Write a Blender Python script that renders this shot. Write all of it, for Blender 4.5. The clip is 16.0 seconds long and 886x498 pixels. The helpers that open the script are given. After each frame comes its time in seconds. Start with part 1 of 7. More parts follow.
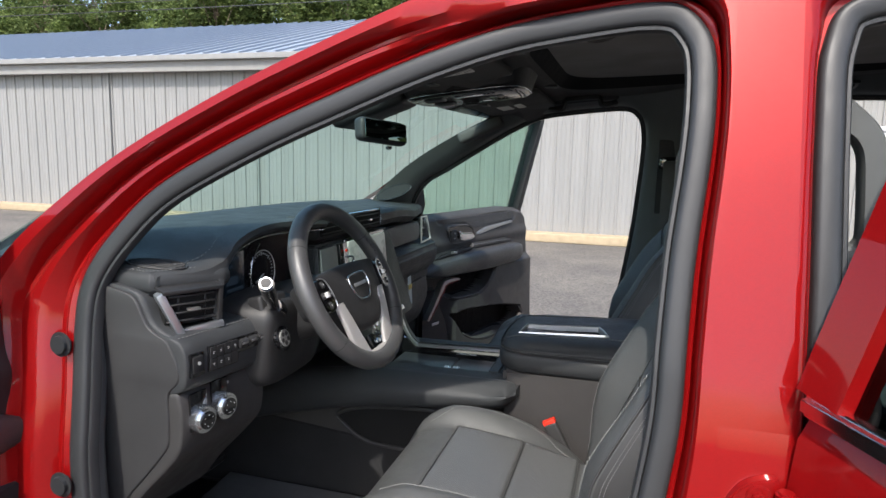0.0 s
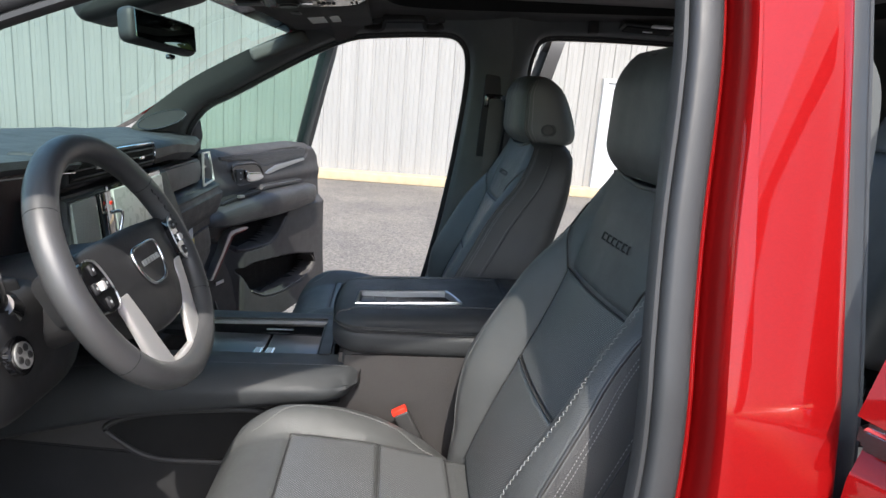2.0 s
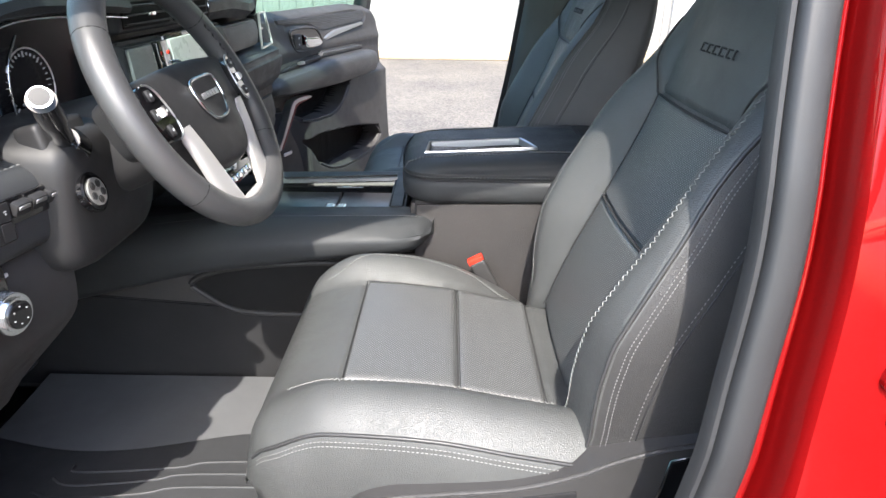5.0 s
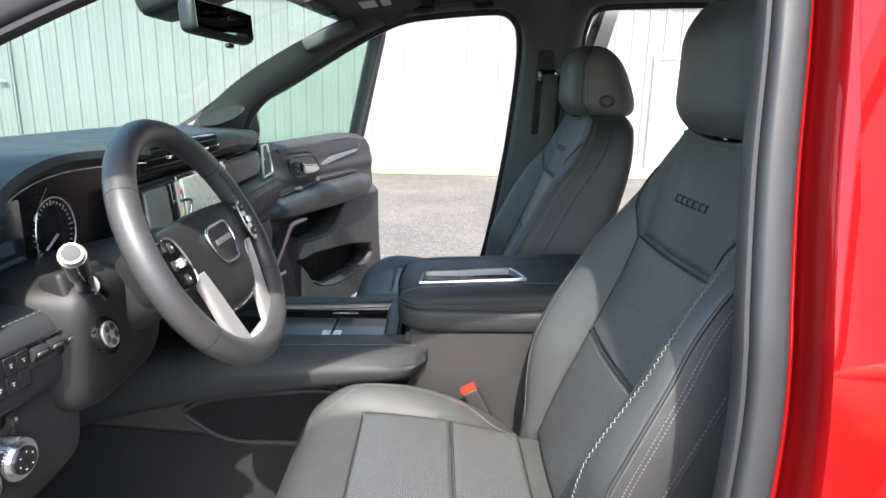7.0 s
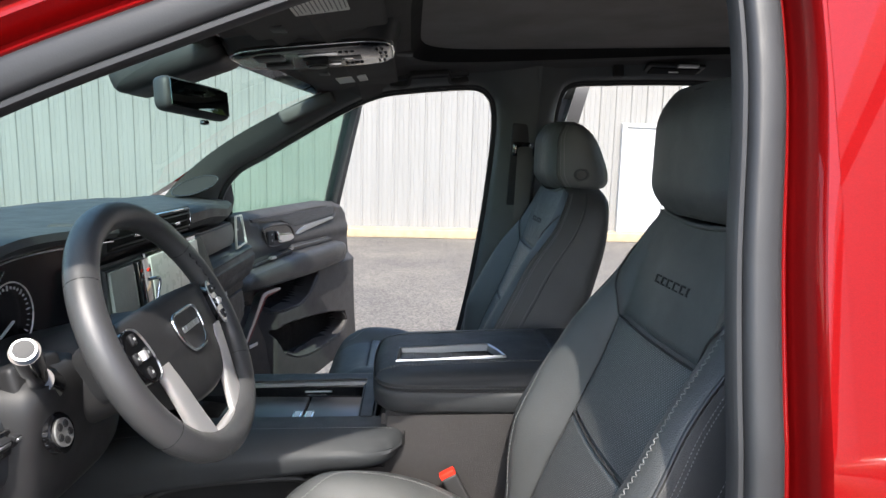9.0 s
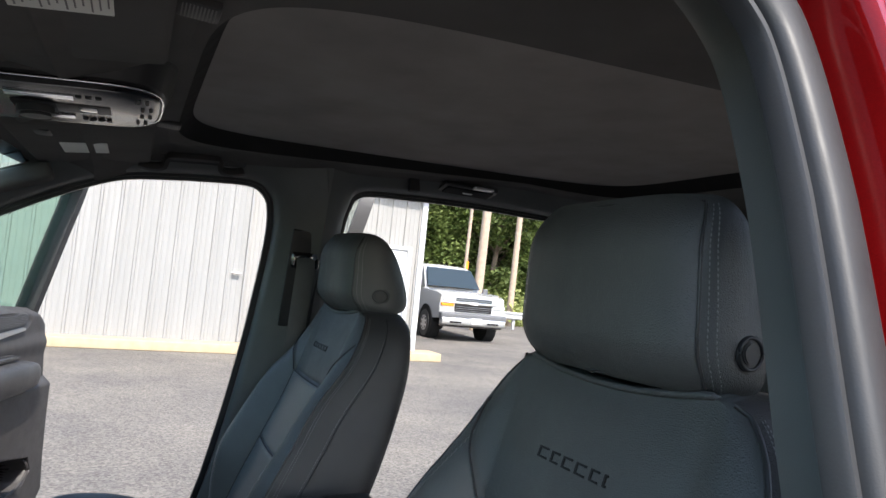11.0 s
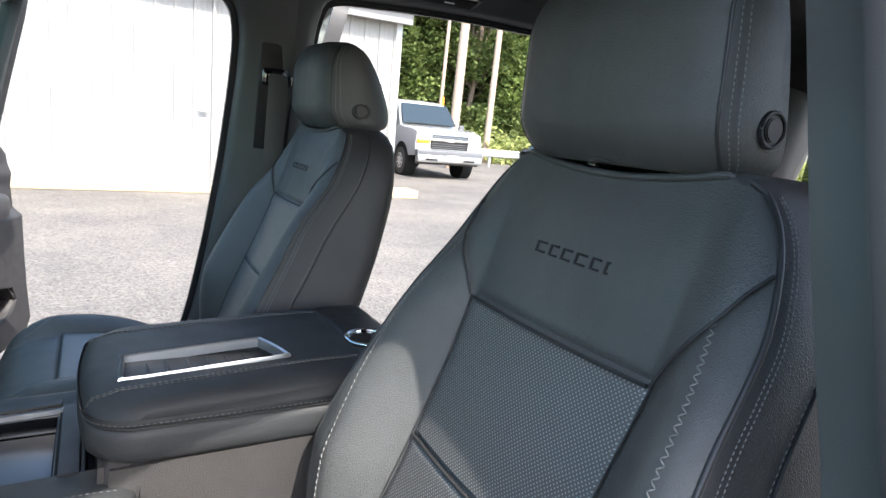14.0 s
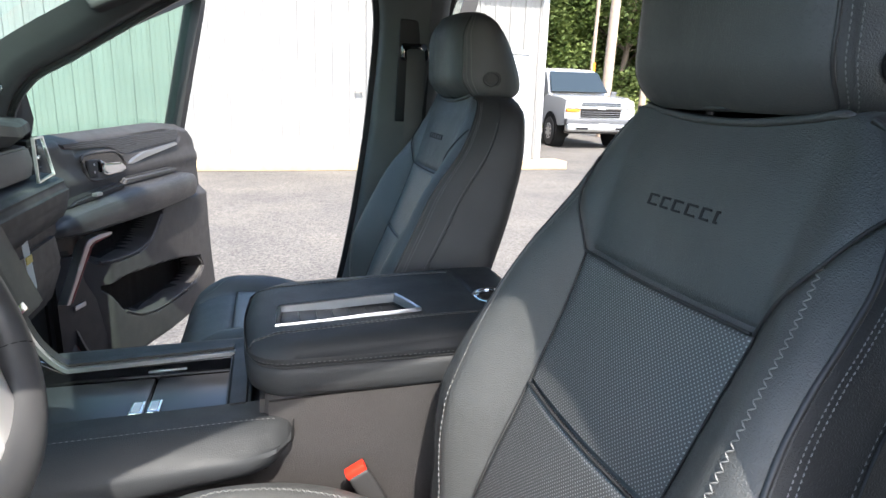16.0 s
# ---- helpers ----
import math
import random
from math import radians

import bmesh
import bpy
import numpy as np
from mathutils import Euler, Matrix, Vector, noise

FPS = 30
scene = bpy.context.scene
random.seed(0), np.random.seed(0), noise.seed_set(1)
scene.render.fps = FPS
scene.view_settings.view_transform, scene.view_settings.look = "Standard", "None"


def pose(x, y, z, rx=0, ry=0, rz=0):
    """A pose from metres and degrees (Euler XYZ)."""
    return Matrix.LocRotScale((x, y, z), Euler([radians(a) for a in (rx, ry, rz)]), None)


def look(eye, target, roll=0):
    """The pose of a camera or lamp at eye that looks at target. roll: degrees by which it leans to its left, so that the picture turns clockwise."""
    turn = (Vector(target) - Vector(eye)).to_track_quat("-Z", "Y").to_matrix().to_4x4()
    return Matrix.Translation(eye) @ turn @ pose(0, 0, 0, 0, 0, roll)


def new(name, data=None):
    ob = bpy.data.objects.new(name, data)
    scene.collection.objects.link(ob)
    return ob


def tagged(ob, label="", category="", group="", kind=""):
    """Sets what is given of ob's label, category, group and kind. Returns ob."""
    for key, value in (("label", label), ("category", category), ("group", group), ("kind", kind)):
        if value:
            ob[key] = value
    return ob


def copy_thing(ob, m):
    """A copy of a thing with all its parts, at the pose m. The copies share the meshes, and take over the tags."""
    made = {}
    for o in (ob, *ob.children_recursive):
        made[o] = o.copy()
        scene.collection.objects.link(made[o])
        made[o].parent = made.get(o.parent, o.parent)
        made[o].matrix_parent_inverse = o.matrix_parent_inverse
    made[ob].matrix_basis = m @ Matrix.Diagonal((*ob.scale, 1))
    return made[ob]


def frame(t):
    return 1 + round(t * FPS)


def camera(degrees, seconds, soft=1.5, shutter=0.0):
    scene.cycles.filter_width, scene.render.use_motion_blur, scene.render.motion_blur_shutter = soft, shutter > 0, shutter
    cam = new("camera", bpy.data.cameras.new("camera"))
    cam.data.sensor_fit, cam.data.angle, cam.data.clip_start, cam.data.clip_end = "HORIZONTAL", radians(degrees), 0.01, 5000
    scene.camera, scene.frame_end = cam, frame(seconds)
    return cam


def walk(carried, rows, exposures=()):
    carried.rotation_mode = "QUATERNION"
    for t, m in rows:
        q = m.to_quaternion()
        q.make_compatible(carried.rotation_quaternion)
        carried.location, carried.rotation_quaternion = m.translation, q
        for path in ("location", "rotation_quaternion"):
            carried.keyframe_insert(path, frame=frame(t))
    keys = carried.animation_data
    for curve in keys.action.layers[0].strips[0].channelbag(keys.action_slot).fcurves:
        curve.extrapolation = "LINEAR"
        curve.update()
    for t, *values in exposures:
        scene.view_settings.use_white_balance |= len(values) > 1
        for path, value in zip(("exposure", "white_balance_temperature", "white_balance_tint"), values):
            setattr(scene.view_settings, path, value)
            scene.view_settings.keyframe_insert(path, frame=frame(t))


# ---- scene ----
cam = camera(70.5, 16.0)
PATH = [
    (0, (0.217, -1.605, 1.548), (-0.347, 0.293, 1.265), 1.4),
    (0.5, (0.158, -1.54, 1.542), (-0.312, 0.377, 1.221), 2.5),
    (1, (0.075, -1.443, 1.547), (-0.2, 0.503, 1.177), 2.4),
    (1.5, (0.025, -1.358, 1.543), (-0.021, 0.604, 1.159), 3.3),
    (2, (0.016, -1.309, 1.529), (0.209, 0.631, 1.083), 4.8),
    (2.5, (0.012, -1.279, 1.502), (0.22, 0.622, 0.918), 5.4),
    (3, (0.011, -1.27, 1.475), (0.141, 0.588, 0.745), 4.6),
    (3.2, (0.012, -1.268, 1.461), (0.104, 0.56, 0.655), 4.3),
    (5.3, (0.011, -1.278, 1.442), (0.006, 0.554, 0.64), 0.6),
    (5.5, (0.012, -1.283, 1.45), (0.015, 0.572, 0.703), 0.6),
    (6, (0.011, -1.3, 1.467), (0.001, 0.59, 0.815), 0.3),
    (6.5, (0.001, -1.302, 1.482), (0.033, 0.617, 0.922), 1.0),
    (7, (-0.004, -1.302, 1.496), (0.026, 0.639, 1.016), 1.3),
    (7.5, (0.0, -1.313, 1.512), (0.046, 0.649, 1.126), 1.7),
    (8, (-0.002, -1.313, 1.519), (0.041, 0.659, 1.187), 1.7),
    (8.2, (-0.005, -1.306, 1.515), (0.052, 0.661, 1.161), 1.6),
    (10.3, (-0.011, -1.093, 1.531), (0.407, 0.863, 1.555), 3.5),
    (10.5, (-0.025, -1.036, 1.527), (0.576, 0.87, 1.607), 3.9),
    (11, (-0.059, -0.958, 1.519), (0.817, 0.836, 1.642), 5.6),
    (11.5, (-0.062, -0.947, 1.518), (1.07, 0.694, 1.67), 6.1),
    (12, (-0.065, -0.943, 1.524), (1.049, 0.71, 1.683), 5.7),
    (12.5, (-0.058, -0.94, 1.52), (1.05, 0.723, 1.622), 5.3),
    (13, (-0.058, -0.93, 1.503), (1.001, 0.766, 1.438), 5.5),
    (13.5, (-0.056, -0.92, 1.483), (0.945, 0.794, 1.239), 5.2),
    (14, (-0.054, -0.915, 1.468), (0.916, 0.793, 1.092), 5.1),
    (14.5, (-0.054, -0.908, 1.457), (0.822, 0.829, 0.991), 4.4),
    (15, (-0.051, -0.905, 1.452), (0.718, 0.867, 0.931), 3.2),
    (15.5, (-0.036, -0.932, 1.458), (0.579, 0.91, 0.978), 3.0),
    (16, (-0.032, -0.967, 1.459), (0.495, 0.9, 0.972), 1.7),
]
walk(cam, [(t, look(eye, target, roll)) for t, eye, target, roll in PATH],
     exposures=[(0.0, 1.42), (1.0, 1.74), (2.2, 1.88), (3.2, 2.10), (5.5, 2.55), (7.0, 2.35), (8.2, 1.95), (10.5, 1.90), (12.0, 2.10), (14.5, 2.52), (16.0, 2.38)])

# ---- light ----
SUN_DIR = Vector((0.02, -1.0, 1.20)).normalized()
world = bpy.data.worlds.new("sky")
scene.world = world
world.use_nodes = True
wn, wl = world.node_tree.nodes, world.node_tree.links
sky = wn.new("ShaderNodeTexSky")
sky.sky_type, sky.sun_disc = "NISHITA", False
sky.sun_elevation = math.asin(SUN_DIR.z)
sky.sun_rotation = math.atan2(SUN_DIR.x, SUN_DIR.y)
sky.dust_density, sky.air_density = 2.0, 1.0
wl.new(sky.outputs[0], wn["Background"].inputs[0])
wn["Background"].inputs[1].default_value = 0.15
sun = new("sun", bpy.data.lights.new("sun", "SUN"))
sun.data.energy, sun.data.angle, sun.data.color = 2.05, radians(0.55), (1.0, 0.95, 0.88)
sun.matrix_world = look(SUN_DIR * 30, (0, 0, 0))


# ---- materials ----
def base_mat(name, color, rough=0.5, metal=0.0, coat=0.0, spec=0.5):
    m = bpy.data.materials.new(name)
    m.use_nodes = True
    b = m.node_tree.nodes["Principled BSDF"]
    b.inputs["Base Color"].default_value = (*color, 1)
    b.inputs["Roughness"].default_value = rough
    b.inputs["Metallic"].default_value = metal
    b.inputs["Coat Weight"].default_value = coat
    b.inputs["Coat Roughness"].default_value = 0.03
    b.inputs["Specular IOR Level"].default_value = spec
    return m, m.node_tree.nodes, m.node_tree.links, b


def coords(nodes, kind="Object"):
    return nodes.new("ShaderNodeTexCoord").outputs[kind]


def noise_tex(nodes, links, scale, detail=3.0, rough=0.55, vec=None):
    n = nodes.new("ShaderNodeTexNoise")
    n.inputs["Scale"].default_value, n.inputs["Detail"].default_value, n.inputs["Roughness"].default_value = scale, detail, rough
    links.new(vec if vec else coords(nodes), n.inputs["Vector"])
    return n.outputs["Fac"]


def vary(nodes, links, b, color, amount, fac):
    """Base colour that swings by amount about color, along fac."""
    r = nodes.new("ShaderNodeValToRGB")
    lo = [c * (1 - amount) for c in color]
    hi = [min(1, c * (1 + amount)) for c in color]
    r.color_ramp.elements[0].position, r.color_ramp.elements[1].position = 0.3, 0.7
    r.color_ramp.elements[0].color, r.color_ramp.elements[1].color = (*lo, 1), (*hi, 1)
    links.new(fac, r.inputs[0])
    links.new(r.outputs[0], b.inputs["Base Color"])
    return r


def bumped(nodes, links, b, height, strength, dist, below=None):
    n = nodes.new("ShaderNodeBump")
    n.inputs["Strength"].default_value, n.inputs["Distance"].default_value = strength, dist
    links.new(height, n.inputs["Height"])
    if below:
        links.new(below.outputs[0], n.inputs["Normal"])
    links.new(n.outputs[0], b.inputs["Normal"])
    return n


def rough_range(nodes, links, b, fac, lo, hi):
    m = nodes.new("ShaderNodeMapRange")
    m.inputs["To Min"].default_value, m.inputs["To Max"].default_value = lo, hi
    m.inputs["From Min"].default_value, m.inputs["From Max"].default_value = 0.3, 0.7
    links.new(fac, m.inputs["Value"])
    links.new(m.outputs[0], b.inputs["Roughness"])


def leather(name, color, rough=0.42, grain=340.0, strength=0.42, spec=0.65):
    m, n, l, b = base_mat(name, color, rough, spec=spec)
    w = n.new("ShaderNodeTexNoise")
    w.inputs["Scale"].default_value, w.inputs["Detail"].default_value = 90.0, 2.0
    l.new(coords(n), w.inputs["Vector"])
    x = n.new("ShaderNodeMix")
    x.data_type, x.blend_type = "RGBA", "LINEAR_LIGHT"
    x.inputs["Factor"].default_value = 0.004
    l.new(coords(n), x.inputs[6]), l.new(w.outputs["Color"], x.inputs[7])
    v = n.new("ShaderNodeTexVoronoi")
    v.feature = "DISTANCE_TO_EDGE"
    v.inputs["Scale"].default_value = grain
    l.new(x.outputs[2], v.inputs["Vector"])
    k = bumped(n, l, b, noise_tex(n, l, 11.0, 2), 0.10, 0.006)
    k = bumped(n, l, b, noise_tex(n, l, 1400.0, 2), 0.12, 0.0006, k)
    bumped(n, l, b, v.outputs["Distance"], strength, 0.0011, k)
    vary(n, l, b, color, 0.12, noise_tex(n, l, 9.0, 4))
    rough_range(n, l, b, noise_tex(n, l, 22.0, 4), rough - 0.05, rough + 0.07)
    return m


def plastic(name, color, rough=0.5, grain=900.0, strength=0.2, spec=0.4):
    m, n, l, b = base_mat(name, color, rough, spec=spec)
    bumped(n, l, b, noise_tex(n, l, grain, 1), strength, 0.0008)
    vary(n, l, b, color, 0.12, noise_tex(n, l, 7.0, 5))
    rough_range(n, l, b, noise_tex(n, l, 30.0, 4), rough - 0.05, rough + 0.08)
    return m


def perforated(name, color):
    """Leather with a fine grid of small punched holes."""
    m, n, l, b = base_mat(name, color, 0.42, spec=0.7)
    mp = n.new("ShaderNodeMapping")
    mp.inputs["Rotation"].default_value = (0, 0, radians(45))
    uv = n.new("ShaderNodeUVMap")
    l.new(uv.outputs[0], mp.inputs["Vector"])
    v = n.new("ShaderNodeTexVoronoi")
    v.voronoi_dimensions = "2D"
    v.inputs["Scale"].default_value, v.inputs["Randomness"].default_value = 300.0, 0.0
    l.new(mp.outputs[0], v.inputs["Vector"])
    r = n.new("ShaderNodeValToRGB")
    r.color_ramp.elements[0].position, r.color_ramp.elements[1].position = 0.17, 0.28
    r.color_ramp.elements[0].color = (0.24, 0.245, 0.245, 1)
    r.color_ramp.elements[1].color = (*color, 1)
    l.new(v.outputs["Distance"], r.inputs[0])
    l.new(r.outputs[0], b.inputs["Base Color"])
    h = n.new("ShaderNodeMapRange")
    h.inputs["From Min"].default_value, h.inputs["From Max"].default_value = 0.1, 0.3
    l.new(v.outputs["Distance"], h.inputs["Value"])
    bumped(n, l, b, h.outputs[0], 0.3, 0.001)
    return m


def glass(name, tint, gloss=1.0):
    m = bpy.data.materials.new(name)
    m.use_nodes = True
    n, l = m.node_tree.nodes, m.node_tree.links
    n.remove(n["Principled BSDF"])
    t, g, x, lw, pw, ad = (n.new("ShaderNodeBsdfTransparent"), n.new("ShaderNodeBsdfGlossy"), n.new("ShaderNodeMixShader"), n.new("ShaderNodeLayerWeight"),
                           n.new("ShaderNodeMath"), n.new("ShaderNodeMath"))
    t.inputs[0].default_value = (*tint, 1)
    g.inputs["Roughness"].default_value = 0.0
    pw.operation, ad.operation = "POWER", "MULTIPLY_ADD"
    pw.inputs[1].default_value, ad.inputs[1].default_value, ad.inputs[2].default_value = 5.0, 0.9 * gloss, 0.045 * gloss
    l.new(lw.outputs["Facing"], pw.inputs[0]), l.new(pw.outputs[0], ad.inputs[0])
    l.new(ad.outputs[0], x.inputs[0]), l.new(t.outputs[0], x.inputs[1]), l.new(g.outputs[0], x.inputs[2])
    l.new(x.outputs[0], n["Material Output"].inputs[0])
    return m


def glow(name, color, strength):
    m, n, l, b = base_mat(name, (0.01, 0.01, 0.01), 0.2)
    b.inputs["Emission Color"].default_value = (*color, 1)
    b.inputs["Emission Strength"].default_value = strength
    return m


def red_paint():
    m, n, l, b = base_mat("red metallic paint", (0.36, 0.008, 0.009), 0.36, 0.25, 0.62, 0.05)
    v = n.new("ShaderNodeTexVoronoi")
    v.inputs["Scale"].default_value = 2600.0
    l.new(coords(n), v.inputs["Vector"])
    r = n.new("ShaderNodeValToRGB")
    r.color_ramp.elements[0].color, r.color_ramp.elements[1].color = (0.185, 0.0030, 0.0036, 1), (0.275, 0.0050, 0.0056, 1)
    l.new(v.outputs["Color"], r.inputs[0])
    l.new(r.outputs[0], b.inputs["Base Color"])
    rough_range(n, l, b, noise_tex(n, l, 40.0, 4), 0.28, 0.36)
    return m


def asphalt():
    m, n, l, b = base_mat("worn pale asphalt", (0.2, 0.2, 0.2), 0.9, spec=0.25)
    v = n.new("ShaderNodeTexVoronoi")
    v.inputs["Scale"].default_value = 55.0
    l.new(coords(n), v.inputs["Vector"])
    r = n.new("ShaderNodeValToRGB")
    r.color_ramp.elements[0].color, r.color_ramp.elements[1].color = (0.088, 0.081, 0.072, 1), (0.22, 0.203, 0.180, 1)
    l.new(v.outputs["Color"], r.inputs[0])
    x = n.new("ShaderNodeMix")
    x.data_type, x.blend_type = "RGBA", "MULTIPLY"
    x.inputs["Factor"].default_value = 1.0
    r2 = n.new("ShaderNodeValToRGB")
    r2.color_ramp.elements[0].position, r2.color_ramp.elements[1].position = 0.35, 0.68
    r2.color_ramp.elements[0].color, r2.color_ramp.elements[1].color = (0.72, 0.72, 0.74, 1), (1.15, 1.12, 1.08, 1)
    l.new(noise_tex(n, l, 0.55, 8, 0.65), r2.inputs[0])
    l.new(r.outputs[0], x.inputs[6]), l.new(r2.outputs[0], x.inputs[7])
    l.new(x.outputs[2], b.inputs["Base Color"])
    k = bumped(n, l, b, v.outputs["Distance"], 0.6, 0.012)
    bumped(n, l, b, noise_tex(n, l, 160.0, 3), 0.5, 0.006, k)
    return m


def siding(name, color):
    """Painted sheet metal with faint dirt that runs down."""
    m, n, l, b = base_mat(name, color, 0.45, spec=0.4)
    mp = n.new("ShaderNodeMapping")
    mp.inputs["Scale"].default_value = (3.0, 3.0, 0.25)
    l.new(coords(n), mp.inputs["Vector"])
    vary(n, l, b, color, 0.07, noise_tex(n, l, 1.6, 7, 0.65, mp.outputs[0]))
    bumped(n, l, b, noise_tex(n, l, 3.0, 3), 0.15, 0.02)
    return m


def wood_trim():
    m, n, l, b = base_mat("dark open-pore wood", (0.04, 0.04, 0.045), 0.35, coat=0.3)
    mp = n.new("ShaderNodeMapping")
    mp.inputs["Scale"].default_value = (2.0, 2.0, 9.0)
    l.new(coords(n), mp.inputs["Vector"])
    w = n.new("ShaderNodeTexWave")
    w.inputs["Scale"].default_value, w.inputs["Distortion"].default_value, w.inputs["Detail"].default_value = 7.0, 9.0, 3.0
    w.bands_direction = "Z"
    l.new(mp.outputs[0], w.inputs["Vector"])
    r = n.new("ShaderNodeValToRGB")
    r.color_ramp.elements[0].color, r.color_ramp.elements[1].color = (0.006, 0.0065, 0.008, 1), (0.075, 0.08, 0.092, 1)
    l.new(w.outputs["Fac"], r.inputs[0]), l.new(r.outputs[0], b.inputs["Base Color"])
    bumped(n, l, b, w.outputs["Fac"], 0.2, 0.001)
    return m


BLACK_LEATHER = leather("black leather", (0.068, 0.070, 0.069), 0.46, 430.0, 0.60, 0.55)
PIPING = plastic("black leather piping", (0.040, 0.040, 0.041), 0.34)
RIM_LEATHER = leather("smooth rim leather", (0.052, 0.052, 0.053), 0.36, 700.0, 0.25)
SEAM = plastic("black leather seam", (0.030, 0.030, 0.031), 0.6)
NAVY_LEATHER = leather("black dashboard leather", (0.036, 0.038, 0.040), 0.50, 420.0, 0.4, 0.30)
SIDE_VINYL = leather("black seat side vinyl", (0.036, 0.035, 0.035), 0.48, 430.0, 0.6, 0.5)
PERF = perforated("perforated black leather", (0.058, 0.060, 0.060))
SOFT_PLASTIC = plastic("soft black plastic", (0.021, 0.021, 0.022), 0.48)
CONSOLE_VINYL = leather("grained console vinyl", (0.044, 0.041, 0.040), 0.55, 380.0, 0.9, 0.4)
END_PLASTIC = plastic("grey dash end plastic", (0.032, 0.032, 0.033), 0.55)
GREY_PLASTIC = plastic("dark grey grained plastic", (0.036, 0.035, 0.035), 0.52)
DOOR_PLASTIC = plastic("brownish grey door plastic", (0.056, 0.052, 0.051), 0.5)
DOOR_LEATHER = leather("dark brown-black door leather", (0.044, 0.043, 0.043), 0.42, 420.0, 0.5)
PILLAR_TRIM = plastic("pillar trim plastic", (0.090, 0.094, 0.092), 0.45)
HEADLINER = plastic("black headliner cloth", (0.098, 0.094, 0.092), 0.95, 1500.0, 0.3, 0.1)
SHADE_CLOTH = plastic("brown-black roof shade cloth", (0.25, 0.232, 0.225), 0.95, 1500.0, 0.3, 0.1)
CARPET = plastic("black carpet", (0.028, 0.028, 0.029), 0.98, 700.0, 0.9, 0.1)
# near-black, so that pockets and recesses carry their shade in the colour
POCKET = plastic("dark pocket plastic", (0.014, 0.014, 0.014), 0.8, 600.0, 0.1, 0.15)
MAT_DARK = plastic("black rubber mat", (0.040, 0.041, 0.043), 0.5)
MAT_RUBBER = plastic("grey rubber mat", (0.10, 0.102, 0.105), 0.6)
RUBBER = plastic("black door seal rubber", (0.026, 0.027, 0.029), 0.46, 600.0, 0.12)
PIANO = base_mat("gloss black trim", (0.006, 0.006, 0.007), 0.06, 0.0, 1.0)[0]
CHROME = base_mat("satin chrome", (0.80, 0.82, 0.84), 0.16, 1.0)[0]
SATIN = base_mat("satin silver trim", (0.55, 0.56, 0.57), 0.30, 0.9)[0]
VENT_SILVER = base_mat("satin vent silver", (0.50, 0.54, 0.58), 0.28, 0.85)[0]
SILVER = base_mat("brushed silver spoke", (0.74, 0.72, 0.70), 0.36, 0.6)[0]
MIRROR = base_mat("mirror glass", (0.12, 0.15, 0.14), 0.01, 1.0)[0]
THREAD_DIM = plastic("dull grey thread", (0.17, 0.17, 0.165), 0.8)
THREAD = plastic("pale grey thread", (0.21, 0.21, 0.205), 0.8)
DARK_THREAD = plastic("dark thread", (0.012, 0.012, 0.013), 0.7)
RED_PLASTIC = base_mat("red buckle button", (0.75, 0.035, 0.015), 0.45)[0]
WHITE_MARK = base_mat("white printed mark", (0.42, 0.43, 0.43), 0.6)[0]
PAPER = plastic("white paper label", (0.72, 0.72, 0.68), 0.8)
YELLOW_PAPER = plastic("yellow paper", (0.72, 0.56, 0.18), 0.8)
LENS = base_mat("clear lamp lens", (0.50, 0.51, 0.52), 0.12)[0]
PAINT = red_paint()
SHIELD_GLASS = glass("green tinted windscreen", (0.68, 0.89, 0.83))
DOOR_GLASS = glass("green tinted door glass", (0.66, 0.82, 0.75))
CLEAR_SIDE = glass("thin tinted glass", (0.80, 0.84, 0.82), 0.25)
PRIVACY = glass("dark privacy glass", (0.10, 0.12, 0.12))
ASPHALT = asphalt()
WHITE_SIDING = siding("white painted siding", (0.245, 0.243, 0.236))
BEIGE_SIDING = siding("beige-white painted siding", (0.255, 0.249, 0.236))
WHITE_PAINT = siding("white trim paint", (0.44, 0.445, 0.45))
BLUE_ROOF = siding("blue-grey roof metal", (0.25, 0.285, 0.335))
CURB = plastic("tan painted concrete", (0.38, 0.30, 0.195), 0.85, 120.0, 0.5)


# ---- mesh helpers ----
def obj(name, verts, faces, mat, parent=None, label="", smooth=True, sharp=40):
    me = bpy.data.meshes.new(name)
    me.from_pydata([tuple(v) for v in verts], [], faces)
    bm = bmesh.new()
    bm.from_mesh(me)
    bmesh.ops.recalc_face_normals(bm, faces=bm.faces)
    bm.to_mesh(me)
    bm.free()
    return finish(name, me, mat, parent, label, smooth, sharp)


def finish(name, me, mat, parent, label, smooth=True, sharp=40):
    me.materials.append(mat)
    if smooth:
        me.shade_smooth()
        me.set_sharp_from_angle(angle=radians(sharp))
    ob = new(name, me)
    if parent:
        ob.parent = parent
    if label:
        tagged(ob, label)
    return ob


def part(name, bm, mat, parent, label="", smooth=True, sharp=40):
    me = bpy.data.meshes.new(name)
    bmesh.ops.recalc_face_normals(bm, faces=bm.faces)
    bm.to_mesh(me)
    bm.free()
    return finish(name, me, mat, parent, label, smooth, sharp)


def thing(name, label, category, at=(0, 0, 0), group="", kind=""):
    e = new(name)
    e.empty_display_size = 0.05
    e.location = at
    return tagged(e, label, category, group, kind)


